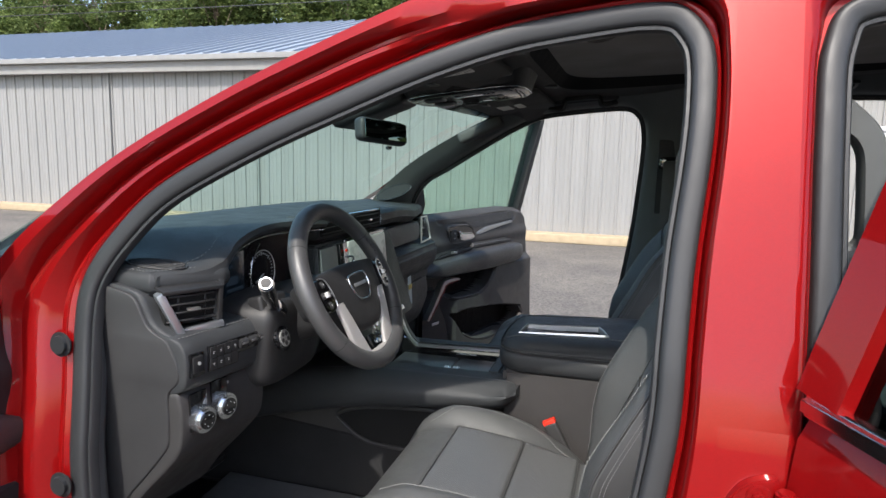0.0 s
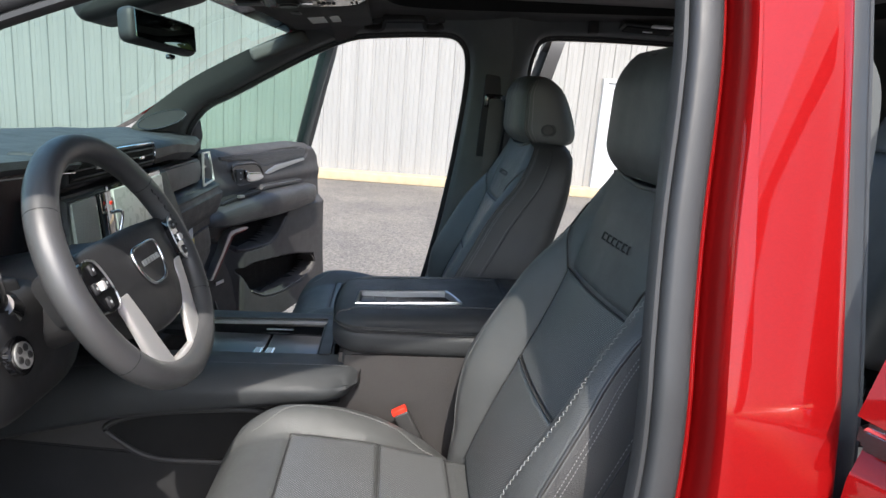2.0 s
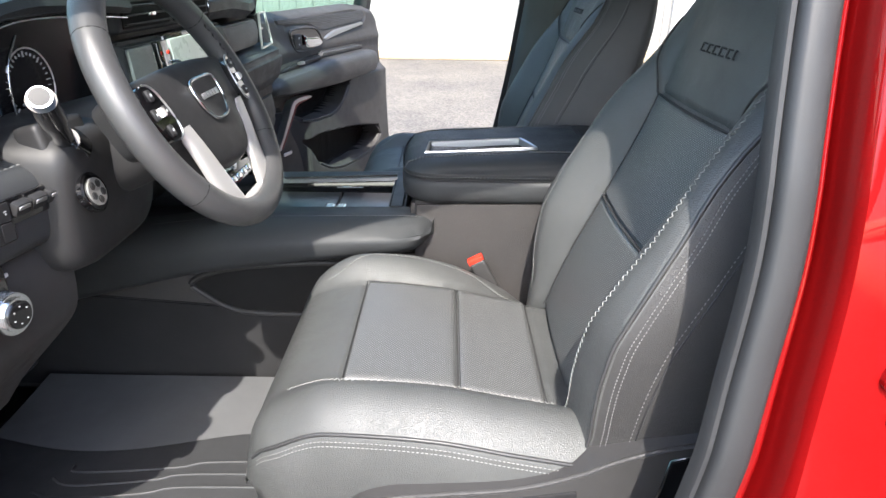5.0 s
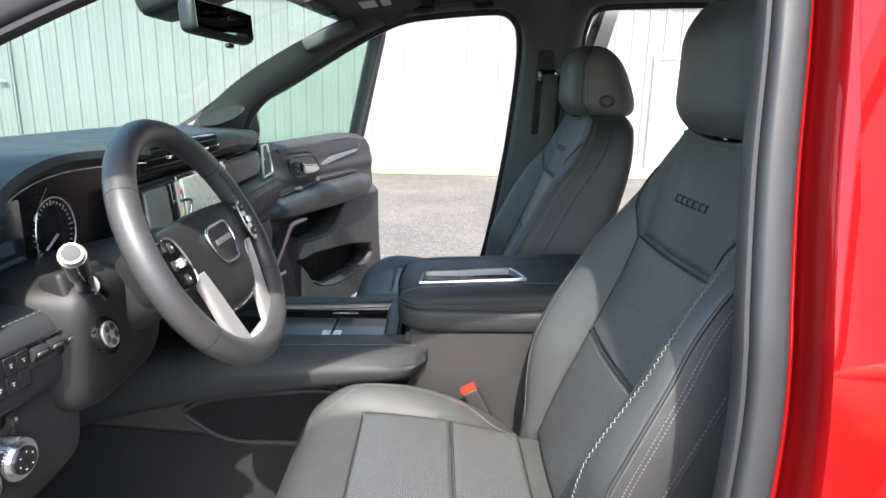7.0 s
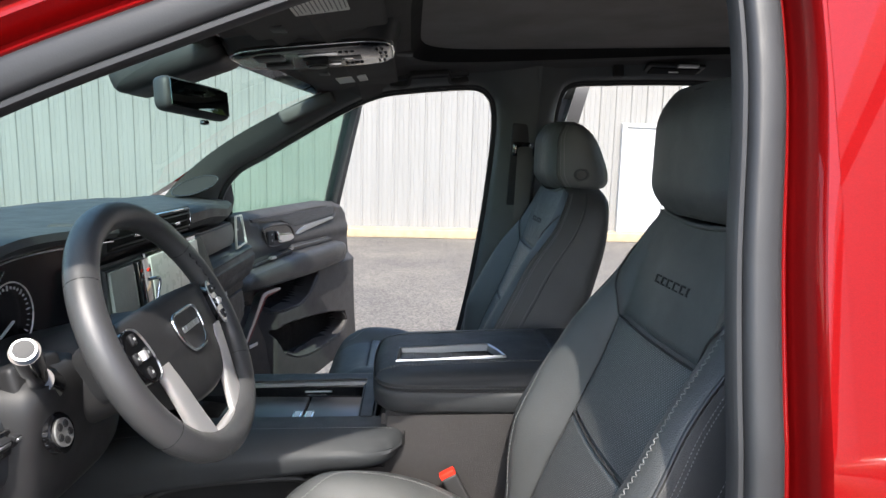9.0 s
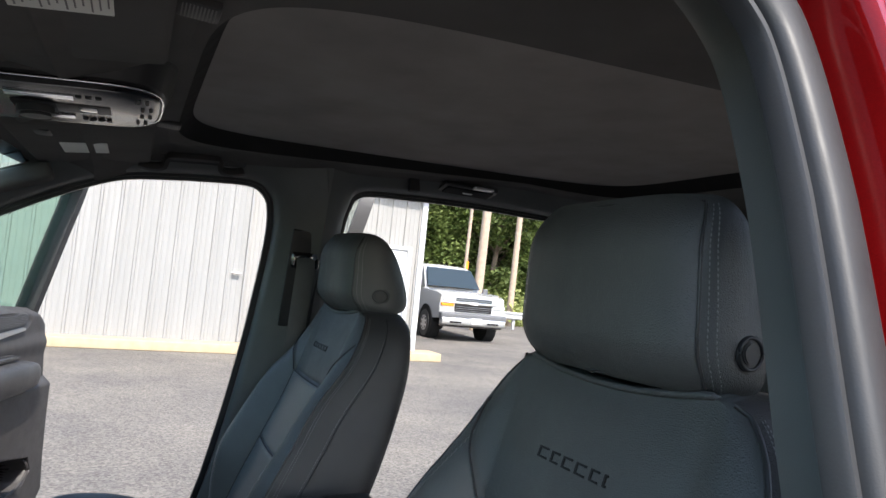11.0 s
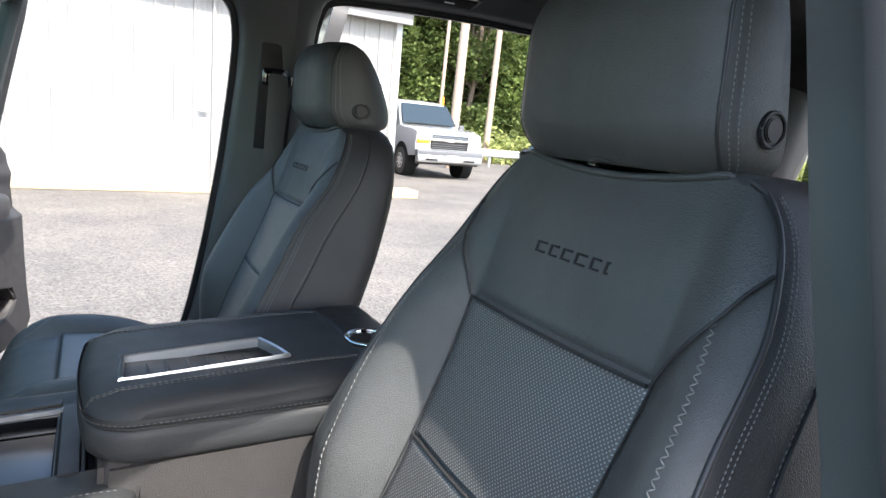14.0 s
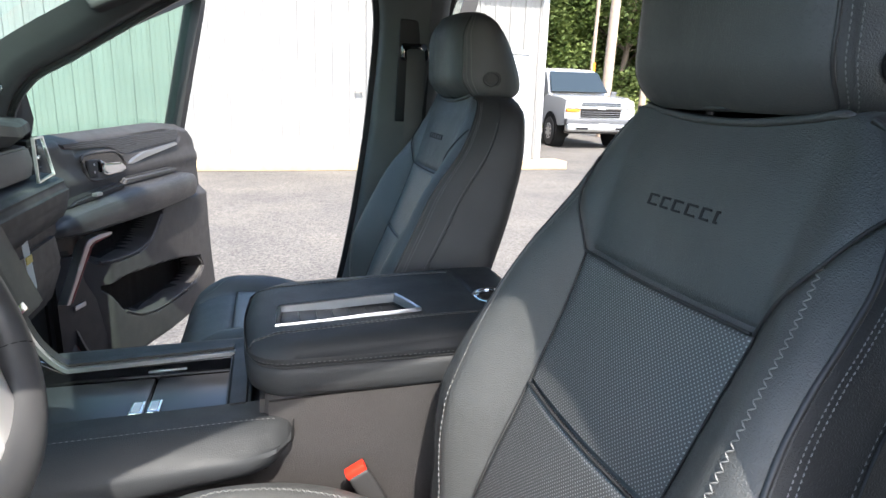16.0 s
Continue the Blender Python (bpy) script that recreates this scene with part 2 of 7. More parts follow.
def spline(pts, n=12, closed=False):
    """Catmull-Rom through pts, n steps a span."""
    P = [Vector(p) for p in pts]
    m, out = len(P), []
    for i in range(m if closed else m - 1):
        if closed:
            a, b, c, d = P[i - 1], P[i], P[(i + 1) % m], P[(i + 2) % m]
        else:
            a, b, c, d = P[max(i - 1, 0)], P[i], P[i + 1], P[min(i + 2, m - 1)]
        for k in range(n):
            t = k / n
            out.append(0.5 * ((2 * b) + (c - a) * t + (2 * a - 5 * b + 4 * c - d) * t * t + (3 * b - a - 3 * c + d) * t ** 3))
    if not closed:
        out.append(P[-1])
    return out


def grid_faces(rows, cols, wrap_r=False, wrap_c=False):
    f = []
    for i in range(rows if wrap_r else rows - 1):
        for j in range(cols if wrap_c else cols - 1):
            i2, j2 = (i + 1) % rows, (j + 1) % cols
            f.append((i * cols + j, i * cols + j2, i2 * cols + j2, i2 * cols + j))
    return f


def loft(name, loops, mat, parent=None, label="", closed=True, caps=True, sharp=40):
    """Skin over closed cross-sections of equal count."""
    c = len(loops[0])
    verts = [p for lp in loops for p in lp]
    faces = grid_faces(len(loops), c, False, closed)
    if caps:
        faces += [tuple(range(c)), tuple((len(loops) - 1) * c + k for k in range(c))]
    return obj(name, verts, faces, mat, parent, label, True, sharp)


def frames(path, closed, up):
    n, out = len(path), []
    up = Vector(up)
    for i in range(n):
        a = path[i - 1] if (closed or i > 0) else path[i]
        b = path[(i + 1) % n] if (closed or i < n - 1) else path[i]
        t = (b - a).normalized()
        s = t.cross(up)
        if s.length < 1e-4:
            s = t.cross(Vector((0.3, 0.5, 0.8)))
        s.normalize()
        out.append((path[i], s, s.cross(t).normalized()))
    return out


def sweep(name, path, profile, mat, parent=None, label="", closed=False, up=(0, 0, 1), caps=True, sharp=40):
    """A closed profile of (side, up) pairs, drawn along a path."""
    loops = [[p + s * a + w * b for a, b in profile] for p, s, w in frames([Vector(p) for p in path], closed, up)]
    c = len(profile)
    faces = grid_faces(len(loops), c, closed, True)
    if caps and not closed:
        faces += [tuple(range(c)), tuple((len(loops) - 1) * c + k for k in range(c))]
    return obj(name, [p for lp in loops for p in lp], faces, mat, parent, label, True, sharp)


def ring_profile(r, n=8, flat=1.0):
    return [(r * math.cos(2 * math.pi * k / n), r * flat * math.sin(2 * math.pi * k / n)) for k in range(n)]


def tube(name, path, r, mat, parent=None, label="", closed=False, n=8, flat=1.0, up=(0, 0, 1)):
    return sweep(name, path, ring_profile(r, n, flat), mat, parent, label, closed, up, True, 60)


def rbox(size, bevel=0.01, seg=3, m=None):
    bm = bmesh.new()
    bmesh.ops.create_cube(bm, size=1.0, matrix=Matrix.Diagonal((*size, 1)))
    if bevel:
        bmesh.ops.bevel(bm, geom=list(bm.edges), offset=bevel, segments=seg, profile=0.6, affect="EDGES", clamp_overlap=True)
    if m is not None:
        bm.transform(m)
    return bm


def cyl(r, h, n=24, bevel=0.0, m=None, r2=None):
    bm = bmesh.new()
    bmesh.ops.create_cone(bm, cap_ends=True, segments=n, radius1=r, radius2=r if r2 is None else r2, depth=h)
    if bevel:
        e = [x for x in bm.edges if len(x.link_faces) == 2 and abs(x.link_faces[0].normal.dot(x.link_faces[1].normal)) < 0.3]
        bmesh.ops.bevel(bm, geom=e, offset=bevel, segments=2, affect="EDGES", clamp_overlap=True)
    if m is not None:
        bm.transform(m)
    return bm


def prism(pts, axis_vec, bevel=0.0, seg=2):
    """Polygon pts pushed along axis_vec into a solid."""
    bm = bmesh.new()
    vs = [bm.verts.new(p) for p in pts]
    f = bm.faces.new(vs)
    r = bmesh.ops.extrude_face_region(bm, geom=[f])
    bmesh.ops.translate(bm, vec=Vector(axis_vec), verts=[v for v in r["geom"] if isinstance(v, bmesh.types.BMVert)])
    if bevel:
        bmesh.ops.bevel(bm, geom=list(bm.edges), offset=bevel, segments=seg, affect="EDGES", clamp_overlap=True)
    return bm


def stitch(name, path, mat, parent, dash=0.005, gap=0.003, r=0.0008, zig=0.0, normal=(-1, 0, 0.3), n=4):
    """A row of thread stitches along a path, as one mesh; zig: sideways swing."""
    P = [Vector(p) for p in path]
    verts, faces, nrm = [], [], Vector(normal).normalized()
    s, k = 0.0, 0
    cum = [0.0]
    for a, b in zip(P, P[1:]):
        cum.append(cum[-1] + (b - a).length)

    def at(d):
        d = min(max(d, 0), cum[-1] - 1e-6)
        lo = max(i for i in range(len(cum)) if cum[i] <= d)
        lo = min(lo, len(P) - 2)
        return P[lo].lerp(P[lo + 1], (d - cum[lo]) / max(cum[lo + 1] - cum[lo], 1e-9))
    while s + dash < cum[-1]:
        a, b = at(s), at(s + dash)
        t = (b - a).normalized()
        side = t.cross(nrm).normalized()
        sg = 1 if k % 2 else -1
        a, b = a + side * zig * sg, b - side * zig * sg
        t = (b - a).normalized()
        side = t.cross(nrm).normalized()
        up = side.cross(t)
        o = len(verts)
        for p, rr in ((a, 0.35), (a.lerp(b, 0.5) + up * r * 0.6, 1.0), (b, 0.35)):
            for q in range(n):
                an = 2 * math.pi * q / n
                verts.append(p + (side * math.cos(an) + up * math.sin(an)) * r * rr)
        for i in range(2):
            for q in range(n):
                faces.append((o + i * n + q, o + i * n + (q + 1) % n, o + (i + 1) * n + (q + 1) % n, o + (i + 1) * n + q))
        s += dash + gap
        k += 1
    me = bpy.data.meshes.new(name)
    me.from_pydata([tuple(v) for v in verts], [], faces)
    return tagged(finish(name, me, mat, parent, "", True, 80), kind="")


def lerp(x, xs, ys):
    return float(np.interp(x, xs, ys))


def curve(x, xs, ys):
    """Smooth run through the points, with no overshoot."""
    x = min(max(x, xs[0]), xs[-1])
    i = min(max(k for k in range(len(xs)) if xs[k] <= x), len(xs) - 2)
    d = [(ys[k + 1] - ys[k]) / (xs[k + 1] - xs[k]) for k in range(len(xs) - 1)]

    def slope(k):
        if k == 0 or k == len(xs) - 1:
            return d[0] if k == 0 else d[-1]
        return 0.0 if d[k - 1] * d[k] <= 0 else 2 * d[k - 1] * d[k] / (d[k - 1] + d[k])
    h = xs[i + 1] - xs[i]
    t = (x - xs[i]) / h
    return (ys[i] * (1 + 2 * t) * (1 - t) ** 2 + slope(i) * h * t * (1 - t) ** 2 + ys[i + 1] * t * t * (3 - 2 * t) + slope(i + 1) * h * t * t * (t - 1))


def smooth01(t):
    t = min(1, max(0, t))
    return t * t * (3 - 2 * t)


# ---- car shell: the plane of the side openings leans in towards the roof ----
def side_y(z):
    return lerp(z, [0.38, 0.84, 1.07, 1.30, 1.59, 1.82, 2.0], [0.886, 0.874, 0.851, 0.805, 0.725, 0.656, 0.575])


FRONT_IN = [(-.58, .80), (-.611, .99), (-.625, 1.152), (-.636, 1.277), (-.627, 1.351), (-.579, 1.426), (-.504, 1.498), (-.359, 1.578), (-.221, 1.64),
            (-.091, 1.694), (.033, 1.733), (.151, 1.753), (.225, 1.76), (.269, 1.752), (.298, 1.72), (.309, 1.682), (.311, 1.615), (.307, 1.543),
            (.297, 1.438), (.292, 1.335), (.289, 1.234), (.275, 1.13), (.262, 1.045), (.235, .93), (.20, .80), (.14, .68), (.03, .62), (-.20, .60),
            (-.42, .61), (-.53, .68)]
FRONT_OUT = [(-.80, .80), (-.80, .99), (-.80, 1.152), (-.82, 1.285), (-.765, 1.385), (-.657, 1.484), (-.549, 1.560), (-.397, 1.644), (-.254, 1.711),
             (-.117, 1.769), (.013, 1.816), (.141, 1.846), (.225, 1.858), (.30, 1.862), (.360, 1.862), (.369, 1.70), (.370, 1.615), (.369, 1.543),
             (.366, 1.438), (.364, 1.335), (.362, 1.234), (.360, 1.13), (.358, 1.045), (.357, .93), (.356, .80), (.34, .50), (.03, .45), (-.20, .45),
             (-.42, .45), (-.78, .46)]
REAR_IN = [(.425, 1.0), (.428, 1.2), (.430, 1.4), (.430, 1.6), (.436, 1.70), (.47, 1.755), (.60, 1.768), (.80, 1.775), (1.0, 1.774), (1.30, 1.765),
           (1.42, 1.71), (1.47, 1.6), (1.49, 1.45), (1.50, 1.3), (1.46, 1.1), (1.32, .9), (1.15, .72), (1.0, .62), (.7, .60), (.49, .66), (.436, .80)]
REAR_OUT = [(.358, 1.0), (.362, 1.2), (.366, 1.4), (.370, 1.6), (.369, 1.70), (.360, 1.862), (.60, 1.868), (.80, 1.872), (1.0, 1.872), (1.25, 1.86),
            (1.58, 1.84), (1.6, 1.6), (1.6, 1.45), (1.6, 1.3), (1.6, 1.1), (1.6, .9), (1.6, .72), (1.0, .45), (.7, .45), (.45, .46), (.356, .80)]


# the far side's opening as its inner trim leaves it
FAR_IN = [(-.58, .80), (-.611, .99), (-.625, 1.152), (-.636, 1.277), (-.627, 1.375), (-.566, 1.462), (-.471, 1.518), (-.346, 1.592), (-.222, 1.662),
          (-.112, 1.710), (.0, 1.728), (.10, 1.738), (.17, 1.742), (.207, 1.735), (.234, 1.712), (.247, 1.682), (.254, 1.63), (.253, 1.55),
          (.246, 1.438), (.238, 1.335), (.226, 1.234), (.212, 1.13), (.198, 1.045), (.175, .93), (.14, .80), (.10, .68), (.03, .62), (-.20, .60),
          (-.42, .61), (-.53, .68)]


def flat3(pts):
    return [(a, 0, b) for a, b in pts]


def ring_loops(inner, outer, prof, sgn, n=8, prof_a=None):
    """Skins between two paired outlines of the car's side; prof: (share of the way out, metres outboard); prof_a takes over along the windscreen pillar."""
    I, O = spline(flat3(inner), n, True), spline(flat3(outer), n, True)
    loops = []
    for q, (s, d) in enumerate(prof):
        lp = []
        for a, b in zip(I, O):
            w = smooth01((0.10 - a.x) / 0.30) if prof_a else 0.0
            s_, d_ = (s + (prof_a[q][0] - s) * w, d + (prof_a[q][1] - d) * w) if prof_a else (s, d)
            p = a.lerp(b, s_)
            lp.append(Vector((p.x, sgn * (side_y(p.z) + d_), p.z)))
        loops.append(lp)
    return loops


def inset(pts, d, n=8):
    """The closed outline moved d inward (to its middle)."""
    P = spline(flat3(pts), n, True)
    out = []
    for i, p in enumerate(P):
        t = (P[(i + 1) % len(P)] - P[i - 1]).normalized()
        nr = Vector((t.z, 0, -t.x))
        out.append(p + nr * d)
    return out


SHELL_PROF = [(0.0, -0.012), (0.0, 0.0), (0.06, 0.006), (0.10, 0.008), (0.125, 0.007), (0.145, -0.001), (0.155, -0.003), (0.160, 0.004), (0.168, 0.022), (0.178, 0.038), (0.195, 0.0465), (0.23, 0.0505), (0.40, 0.051), (0.70, 0.051), (1.0, 0.051)]
PILLAR_PROF = [(0.0, -0.012), (0.0, 0.0), (0.05, 0.009), (0.085, 0.012), (0.12, 0.010), (0.19, -0.006), (0.26, -0.007), (0.33, 0.008), (0.41, 0.020), (0.50, 0.020), (0.575, 0.008), (0.64, 0.009), (0.71, 0.036), (0.80, 0.047), (1.0, 0.046)]
REAR_PROF = [(0.0, -0.012), (0.0, 0.0), (0.08, 0.0), (0.12, 0.008), (0.17, 0.030), (0.23, 0.044), (0.30, 0.0495), (0.40, 0.051), (1.0, 0.051)]
CENTRE_TRIM_PROF = [(-0.01, 0.008), (-0.03, -0.006), (-0.05, -0.030), (-0.06, -0.044), (-0.01, -0.058), (0.5, -0.072), (1.0, -0.082)]
TRIM_PROF = [(-0.10, 0.008), (-0.14, -0.012), (-0.13, -0.030), (-0.08, -0.042), (0.10, -0.055), (0.5, -0.070), (1.0, -0.080)]
FAR_TRIM_PROF = [(0.04, 0.008), (0.0, -0.006), (0.0, -0.020), (0.04, -0.036), (0.12, -0.046), (0.5, -0.064), (1.0, -0.080)]

suv = thing("sport_utility_vehicle", "red metallic full-size sport utility vehicle with all doors open", "car", (0.3, 0, 0.5))


def under(ob, parent):
    ob.parent = parent
    ob.matrix_parent_inverse = Matrix.Translation(parent.location).inverted()
    return ob


for sgn, nm in ((-1, "driver"), (1, "passenger")):
    for which, (a, b) in {"front": (FRONT_IN if sgn < 0 else FAR_IN, FRONT_OUT), "rear": (REAR_IN, REAR_OUT)}.items():
        shell = loft("door_frame_panel", ring_loops(a, b, SHELL_PROF if which == "front" else REAR_PROF, sgn, 8, PILLAR_PROF if which == "front" else None), PAINT, None, "glossy red painted door surround", True, False)
        under(shell, suv)
        trim = loft("pillar_trim", ring_loops(a, b, (CENTRE_TRIM_PROF if which == "front" else TRIM_PROF) if sgn < 0 else FAR_TRIM_PROF, sgn, 8, TRIM_PROF if sgn < 0 else None), PILLAR_TRIM, None, "black inner pillar trim", True, False)
        under(trim, suv)
        for deep, prof in ((0.0125 if sgn < 0 else -0.008, [(-0.0150, -0.012), (-0.0150, 0.0075), (-0.0125, 0.0110), (-0.008, 0.0128), (0.008, 0.0126), (0.0125, 0.0105), (0.0150, 0.006), (0.0150, -0.012)]),
                           (0.0315 if sgn < 0 else 0.011, [(-0.0040, -0.012), (-0.0040, 0.001), (-0.002, 0.004), (0.002, 0.004), (0.0040, 0.001), (0.0040, -0.012)])):
            edge = [Vector((p.x, sgn * (side_y(p.z) + 0.004), p.z)) for p in inset(a, deep)]
            seal = sweep("weatherstrip", edge, prof, RUBBER, None, "black rubber door seal", True, (0, sgn, 0), True, 50)
            under(seal, suv)

    back = [[Vector((x, sgn * (side_y(z) + 0.05115), z)) for x in (0.328, 0.365, 0.402)] for z in np.linspace(0.55, 1.86, 20)]
    under(obj("pillar_backing", [p for r in back for p in r], grid_faces(20, 3), PAINT, None, "glossy red centre pillar"), suv)

# roof skin, headliner, floor, firewall
def roof_z(x, y, top):
    edge = lerp(x, [-0.254, -0.117, 0.013, 0.141, 0.36, 1.0, 1.6, 2.6], [1.704, 1.762, 1.809, 1.839, 1.856, 1.862, 1.857, 1.80])
    return edge + top * (1 - (y / 0.70) ** 2)


rv, nx, ny = [], 40, 17
for i in range(nx):
    x = -0.26 + 2.88 * i / (nx - 1)
    for j in range(ny):
        y = -0.695 + 1.39 * j / (ny - 1)
        rv.append((x, y * (1.0), roof_z(x, y, 0.05)))
under(obj("roof", rv, grid_faces(nx, ny), PAINT, None, "glossy red roof panel"), suv)


def ceil_z(x):
    return lerp(x, [-0.30, 0.90, 1.60, 2.60], [1.7555, 1.8335, 1.830, 1.74])


SR = (-0.02, 1.25, -0.385, 0.53)           # opening for the roof shade
hv, hx, hy = [], sorted(set([round(v, 3) for v in np.linspace(-0.16, 2.54, 50)] + [SR[0], SR[1]])), sorted(set([round(v, 3) for v in np.linspace(-0.69, 0.69, 25)] + [SR[2], SR[3]]))
for x in hx:
    for y in hy:
        fall = 0.030 * smooth01((abs(y) - 0.55) / 0.14) + 0.05 * smooth01((-x - 0.02) / 0.14)
        hv.append((x, y, ceil_z(x) - fall))
hf = []
for i in range(len(hx) - 1):
    for j in range(len(hy) - 1):
        if not (hx[i] >= SR[0] - 1e-6 and hx[i + 1] <= SR[1] + 1e-6 and hy[j] >= SR[2] - 1e-6 and hy[j + 1] <= SR[3] + 1e-6):
            hf.append((i * len(hy) + j, i * len(hy) + j + 1, (i + 1) * len(hy) + j + 1, (i + 1) * len(hy) + j))
headliner = under(obj("headliner", hv, hf, HEADLINER, None, "black cloth headliner"), suv)
# roof shade set up into the headliner, with rounded corners and a lip
mx_, my_ = (SR[0] + SR[1]) / 2, (SR[2] + SR[3]) / 2
ax_, ay_ = (SR[1] - SR[0]) / 2, (SR[3] - SR[2]) / 2
rec = [Vector((ax_ * math.copysign(abs(math.cos(q)) ** 0.28, math.cos(q)), ay_ * math.copysign(abs(math.sin(q)) ** 0.28, math.sin(q)), 0)) for q in np.linspace(0, 2 * math.pi, 96, endpoint=False)]


def shade_ring(d, dz):
    return [Vector((mx_ + p.x * (ax_ + d) / ax_, my_ + p.y * (ay_ + d) / ay_, ceil_z(mx_ + p.x) + dz)) for p in rec]


under(loft("roof_shade_lip", [shade_ring(0.10, -0.0015), shade_ring(0.02, -0.002), shade_ring(0.0, -0.003), shade_ring(-0.006, 0.001)], HEADLINER, None, "padded lip of the roof shade", True, False), suv)
# wall of the recess, with its shadow painted in as black
under(loft("roof_shade_slot", [shade_ring(-0.006, 0.001), shade_ring(-0.010, 0.012), shade_ring(-0.030, 0.040)], POCKET, None, "recess wall round the roof shade, shadow painted black", True, False), suv)
under(obj("roof_shade", [(SR[0], SR[2], ceil_z(SR[0]) + 0.036), (SR[1], SR[2], ceil_z(SR[1]) + 0.036), (SR[1], SR[3], ceil_z(SR[1]) + 0.036), (SR[0], SR[3], ceil_z(SR[0]) + 0.036)], [(0, 1, 2, 3)], SHADE_CLOTH, None,
          "brown-black closed roof shade", False), suv)
# header trim from the headliner down to the top of the windscreen
ht = []
for i in range(9):
    for j in range(25):
        u = -1 + j / 12
        xf, zf = -0.285 - 0.125 * (1 - u * u), 1.702 + 0.012 * (1 - u * u)
        zr = ceil_z(-0.155) - 0.048 - 0.030 * smooth01((abs(u) * 0.69 - 0.55) / 0.14)
        t = i / 8
        ht.append((-0.155 + (xf + 0.155) * t, u * 0.685, zr + (zf - zr) * t + 0.010 * math.sin(math.pi * t)))
under(obj("header_trim", ht, grid_faces(9, 25), HEADLINER, None, "black cloth windscreen header"), suv)

# ---- seats ----
def back_x(z):
    return curve(z, [0.86, 0.95, 1.02, 1.11, 1.28, 1.36, 1.44, 1.50], [0.175, 0.195, 0.217, 0.255, 0.327, 0.352, 0.380, 0.402])


def back_edge(z):
    """Half width of the backrest's front face, out to its welt."""
    return curve(z, [0.84, 0.88, 0.93, 1.0, 1.06, 1.12, 1.19, 1.25, 1.30, 1.34, 1.38, 1.41, 1.434, 1.450, 1.458], [0.190, 0.222, 0.240, 0.248, 0.249, 0.246, 0.236, 0.223, 0.215, 0.208, 0.196, 0.183, 0.165, 0.144, 0.128])


def back_crest(z):
    """Where the bolster stands furthest forward, along its zigzag seam."""
    return curve(z, [0.86, 0.95, 1.05, 1.12, 1.19, 1.24, 1.28, 1.31, 1.35, 1.46], [0.160, 0.175, 0.190, 0.199, 0.207, 0.203, 0.196, 0.187, 0.173, 0.14])


def insert_w(z):
    return curve(z, [0.90, 0.95, 1.02, 1.12, 1.20, 1.285], [0.150, 0.140, 0.131, 0.127, 0.129, 0.136])


def panel_w(z):
    """Half width of the smooth upper panel."""
    return curve(z, [1.285, 1.312, 1.333, 1.353, 1.371, 1.382, 1.388], [0.136, 0.150, 0.164, 0.176, 0.184, 0.190, 0.194])


SEAT_LEVELS = (1.285, 1.128)


def back_groove(y, z):
    """Depth of the pinched seams."""
    a, g = abs(y), 0.0
    if a < insert_w(z) + 0.004:
        for s in SEAT_LEVELS:
            g = max(g, math.exp(-((z - s) / 0.0045) ** 2))
    if z < 1.287:
        g = max(g, math.exp(-((a - insert_w(z)) / 0.0045) ** 2))
    elif z < 1.388:
        g = max(g, math.exp(-((a - panel_w(z)) / 0.0045) ** 2))
    if z < 1.352:
        g = max(g, 0.45 * math.exp(-((a - back_crest(z)) / 0.0035) ** 2))
    return 0.0042 * g


def back_front(y, z, off=0.0, groove=True):
    a, e = abs(y), back_edge(z)
    c, a0 = back_crest(z), insert_w(min(z, 1.285)) - 0.004
    rise = curve(z, [0.86, 0.95, 1.0, 1.05, 1.09, 1.12, 1.16, 1.20, 1.24, 1.28, 1.31, 1.35, 1.40, 1.46],
                 [0.022, 0.030, 0.044, 0.058, 0.066, 0.065, 0.062, 0.058, 0.054, 0.044, 0.030, 0.013, 0.004, 0.0])
    s = min(1, max(0, (a - a0) / max(c - a0, 0.03)))
    up = rise * (0.35 * smooth01(s) + 0.65 * math.sin(math.pi * s / 2))
    up -= 0.011 * max(0, (a - c) / max(e - c, 0.01)) ** 1.6
    belly = 0.006 * math.cos(min(1, a / max(a0, 0.01)) * math.pi / 2)
    if groove:
        up -= back_groove(y, z)
    dip = 0.012 * max(0, 1 - (y / 0.125) ** 2) * smooth01((z - 1.395) / 0.055)
    return Vector((back_x(z) - up - belly - off, y, z - dip))


def back_side(z, k, sg, off=0.0):
    """A point on the backrest's side: k runs from the welt to the rear."""
    e, f = back_edge(z), back_front(sg * back_edge(z), z, 0, False)
    xr = back_x(z) + curve(z, [0.84, 1.0, 1.3, 1.42, 1.458], [0.19, 0.185, 0.160, 0.130, 0.095])
    swell = lerp(k, [0, 0.06, 0.15, 0.40, 0.62, 0.80, 0.92, 1.0], [0.0, 0.005, 0.010, 0.016, 0.017, 0.010, -0.012, -0.060])
    return Vector((f.x + (xr - f.x) * k, sg * (e + swell * min(1, e / 0.2) + off), z))


def cush_z(x):
    return curve(x, [-0.245, -0.235, -0.20, -0.13, 0.0, 0.10, 0.20, 0.26], [0.865, 0.90, 0.940, 0.957, 0.948, 0.930, 0.912, 0.905])


def cush_w(x):
    return curve(x, [-0.245, -0.22, -0.17, -0.05, 0.12, 0.26], [0.185, 0.215, 0.238, 0.255, 0.262, 0.258])


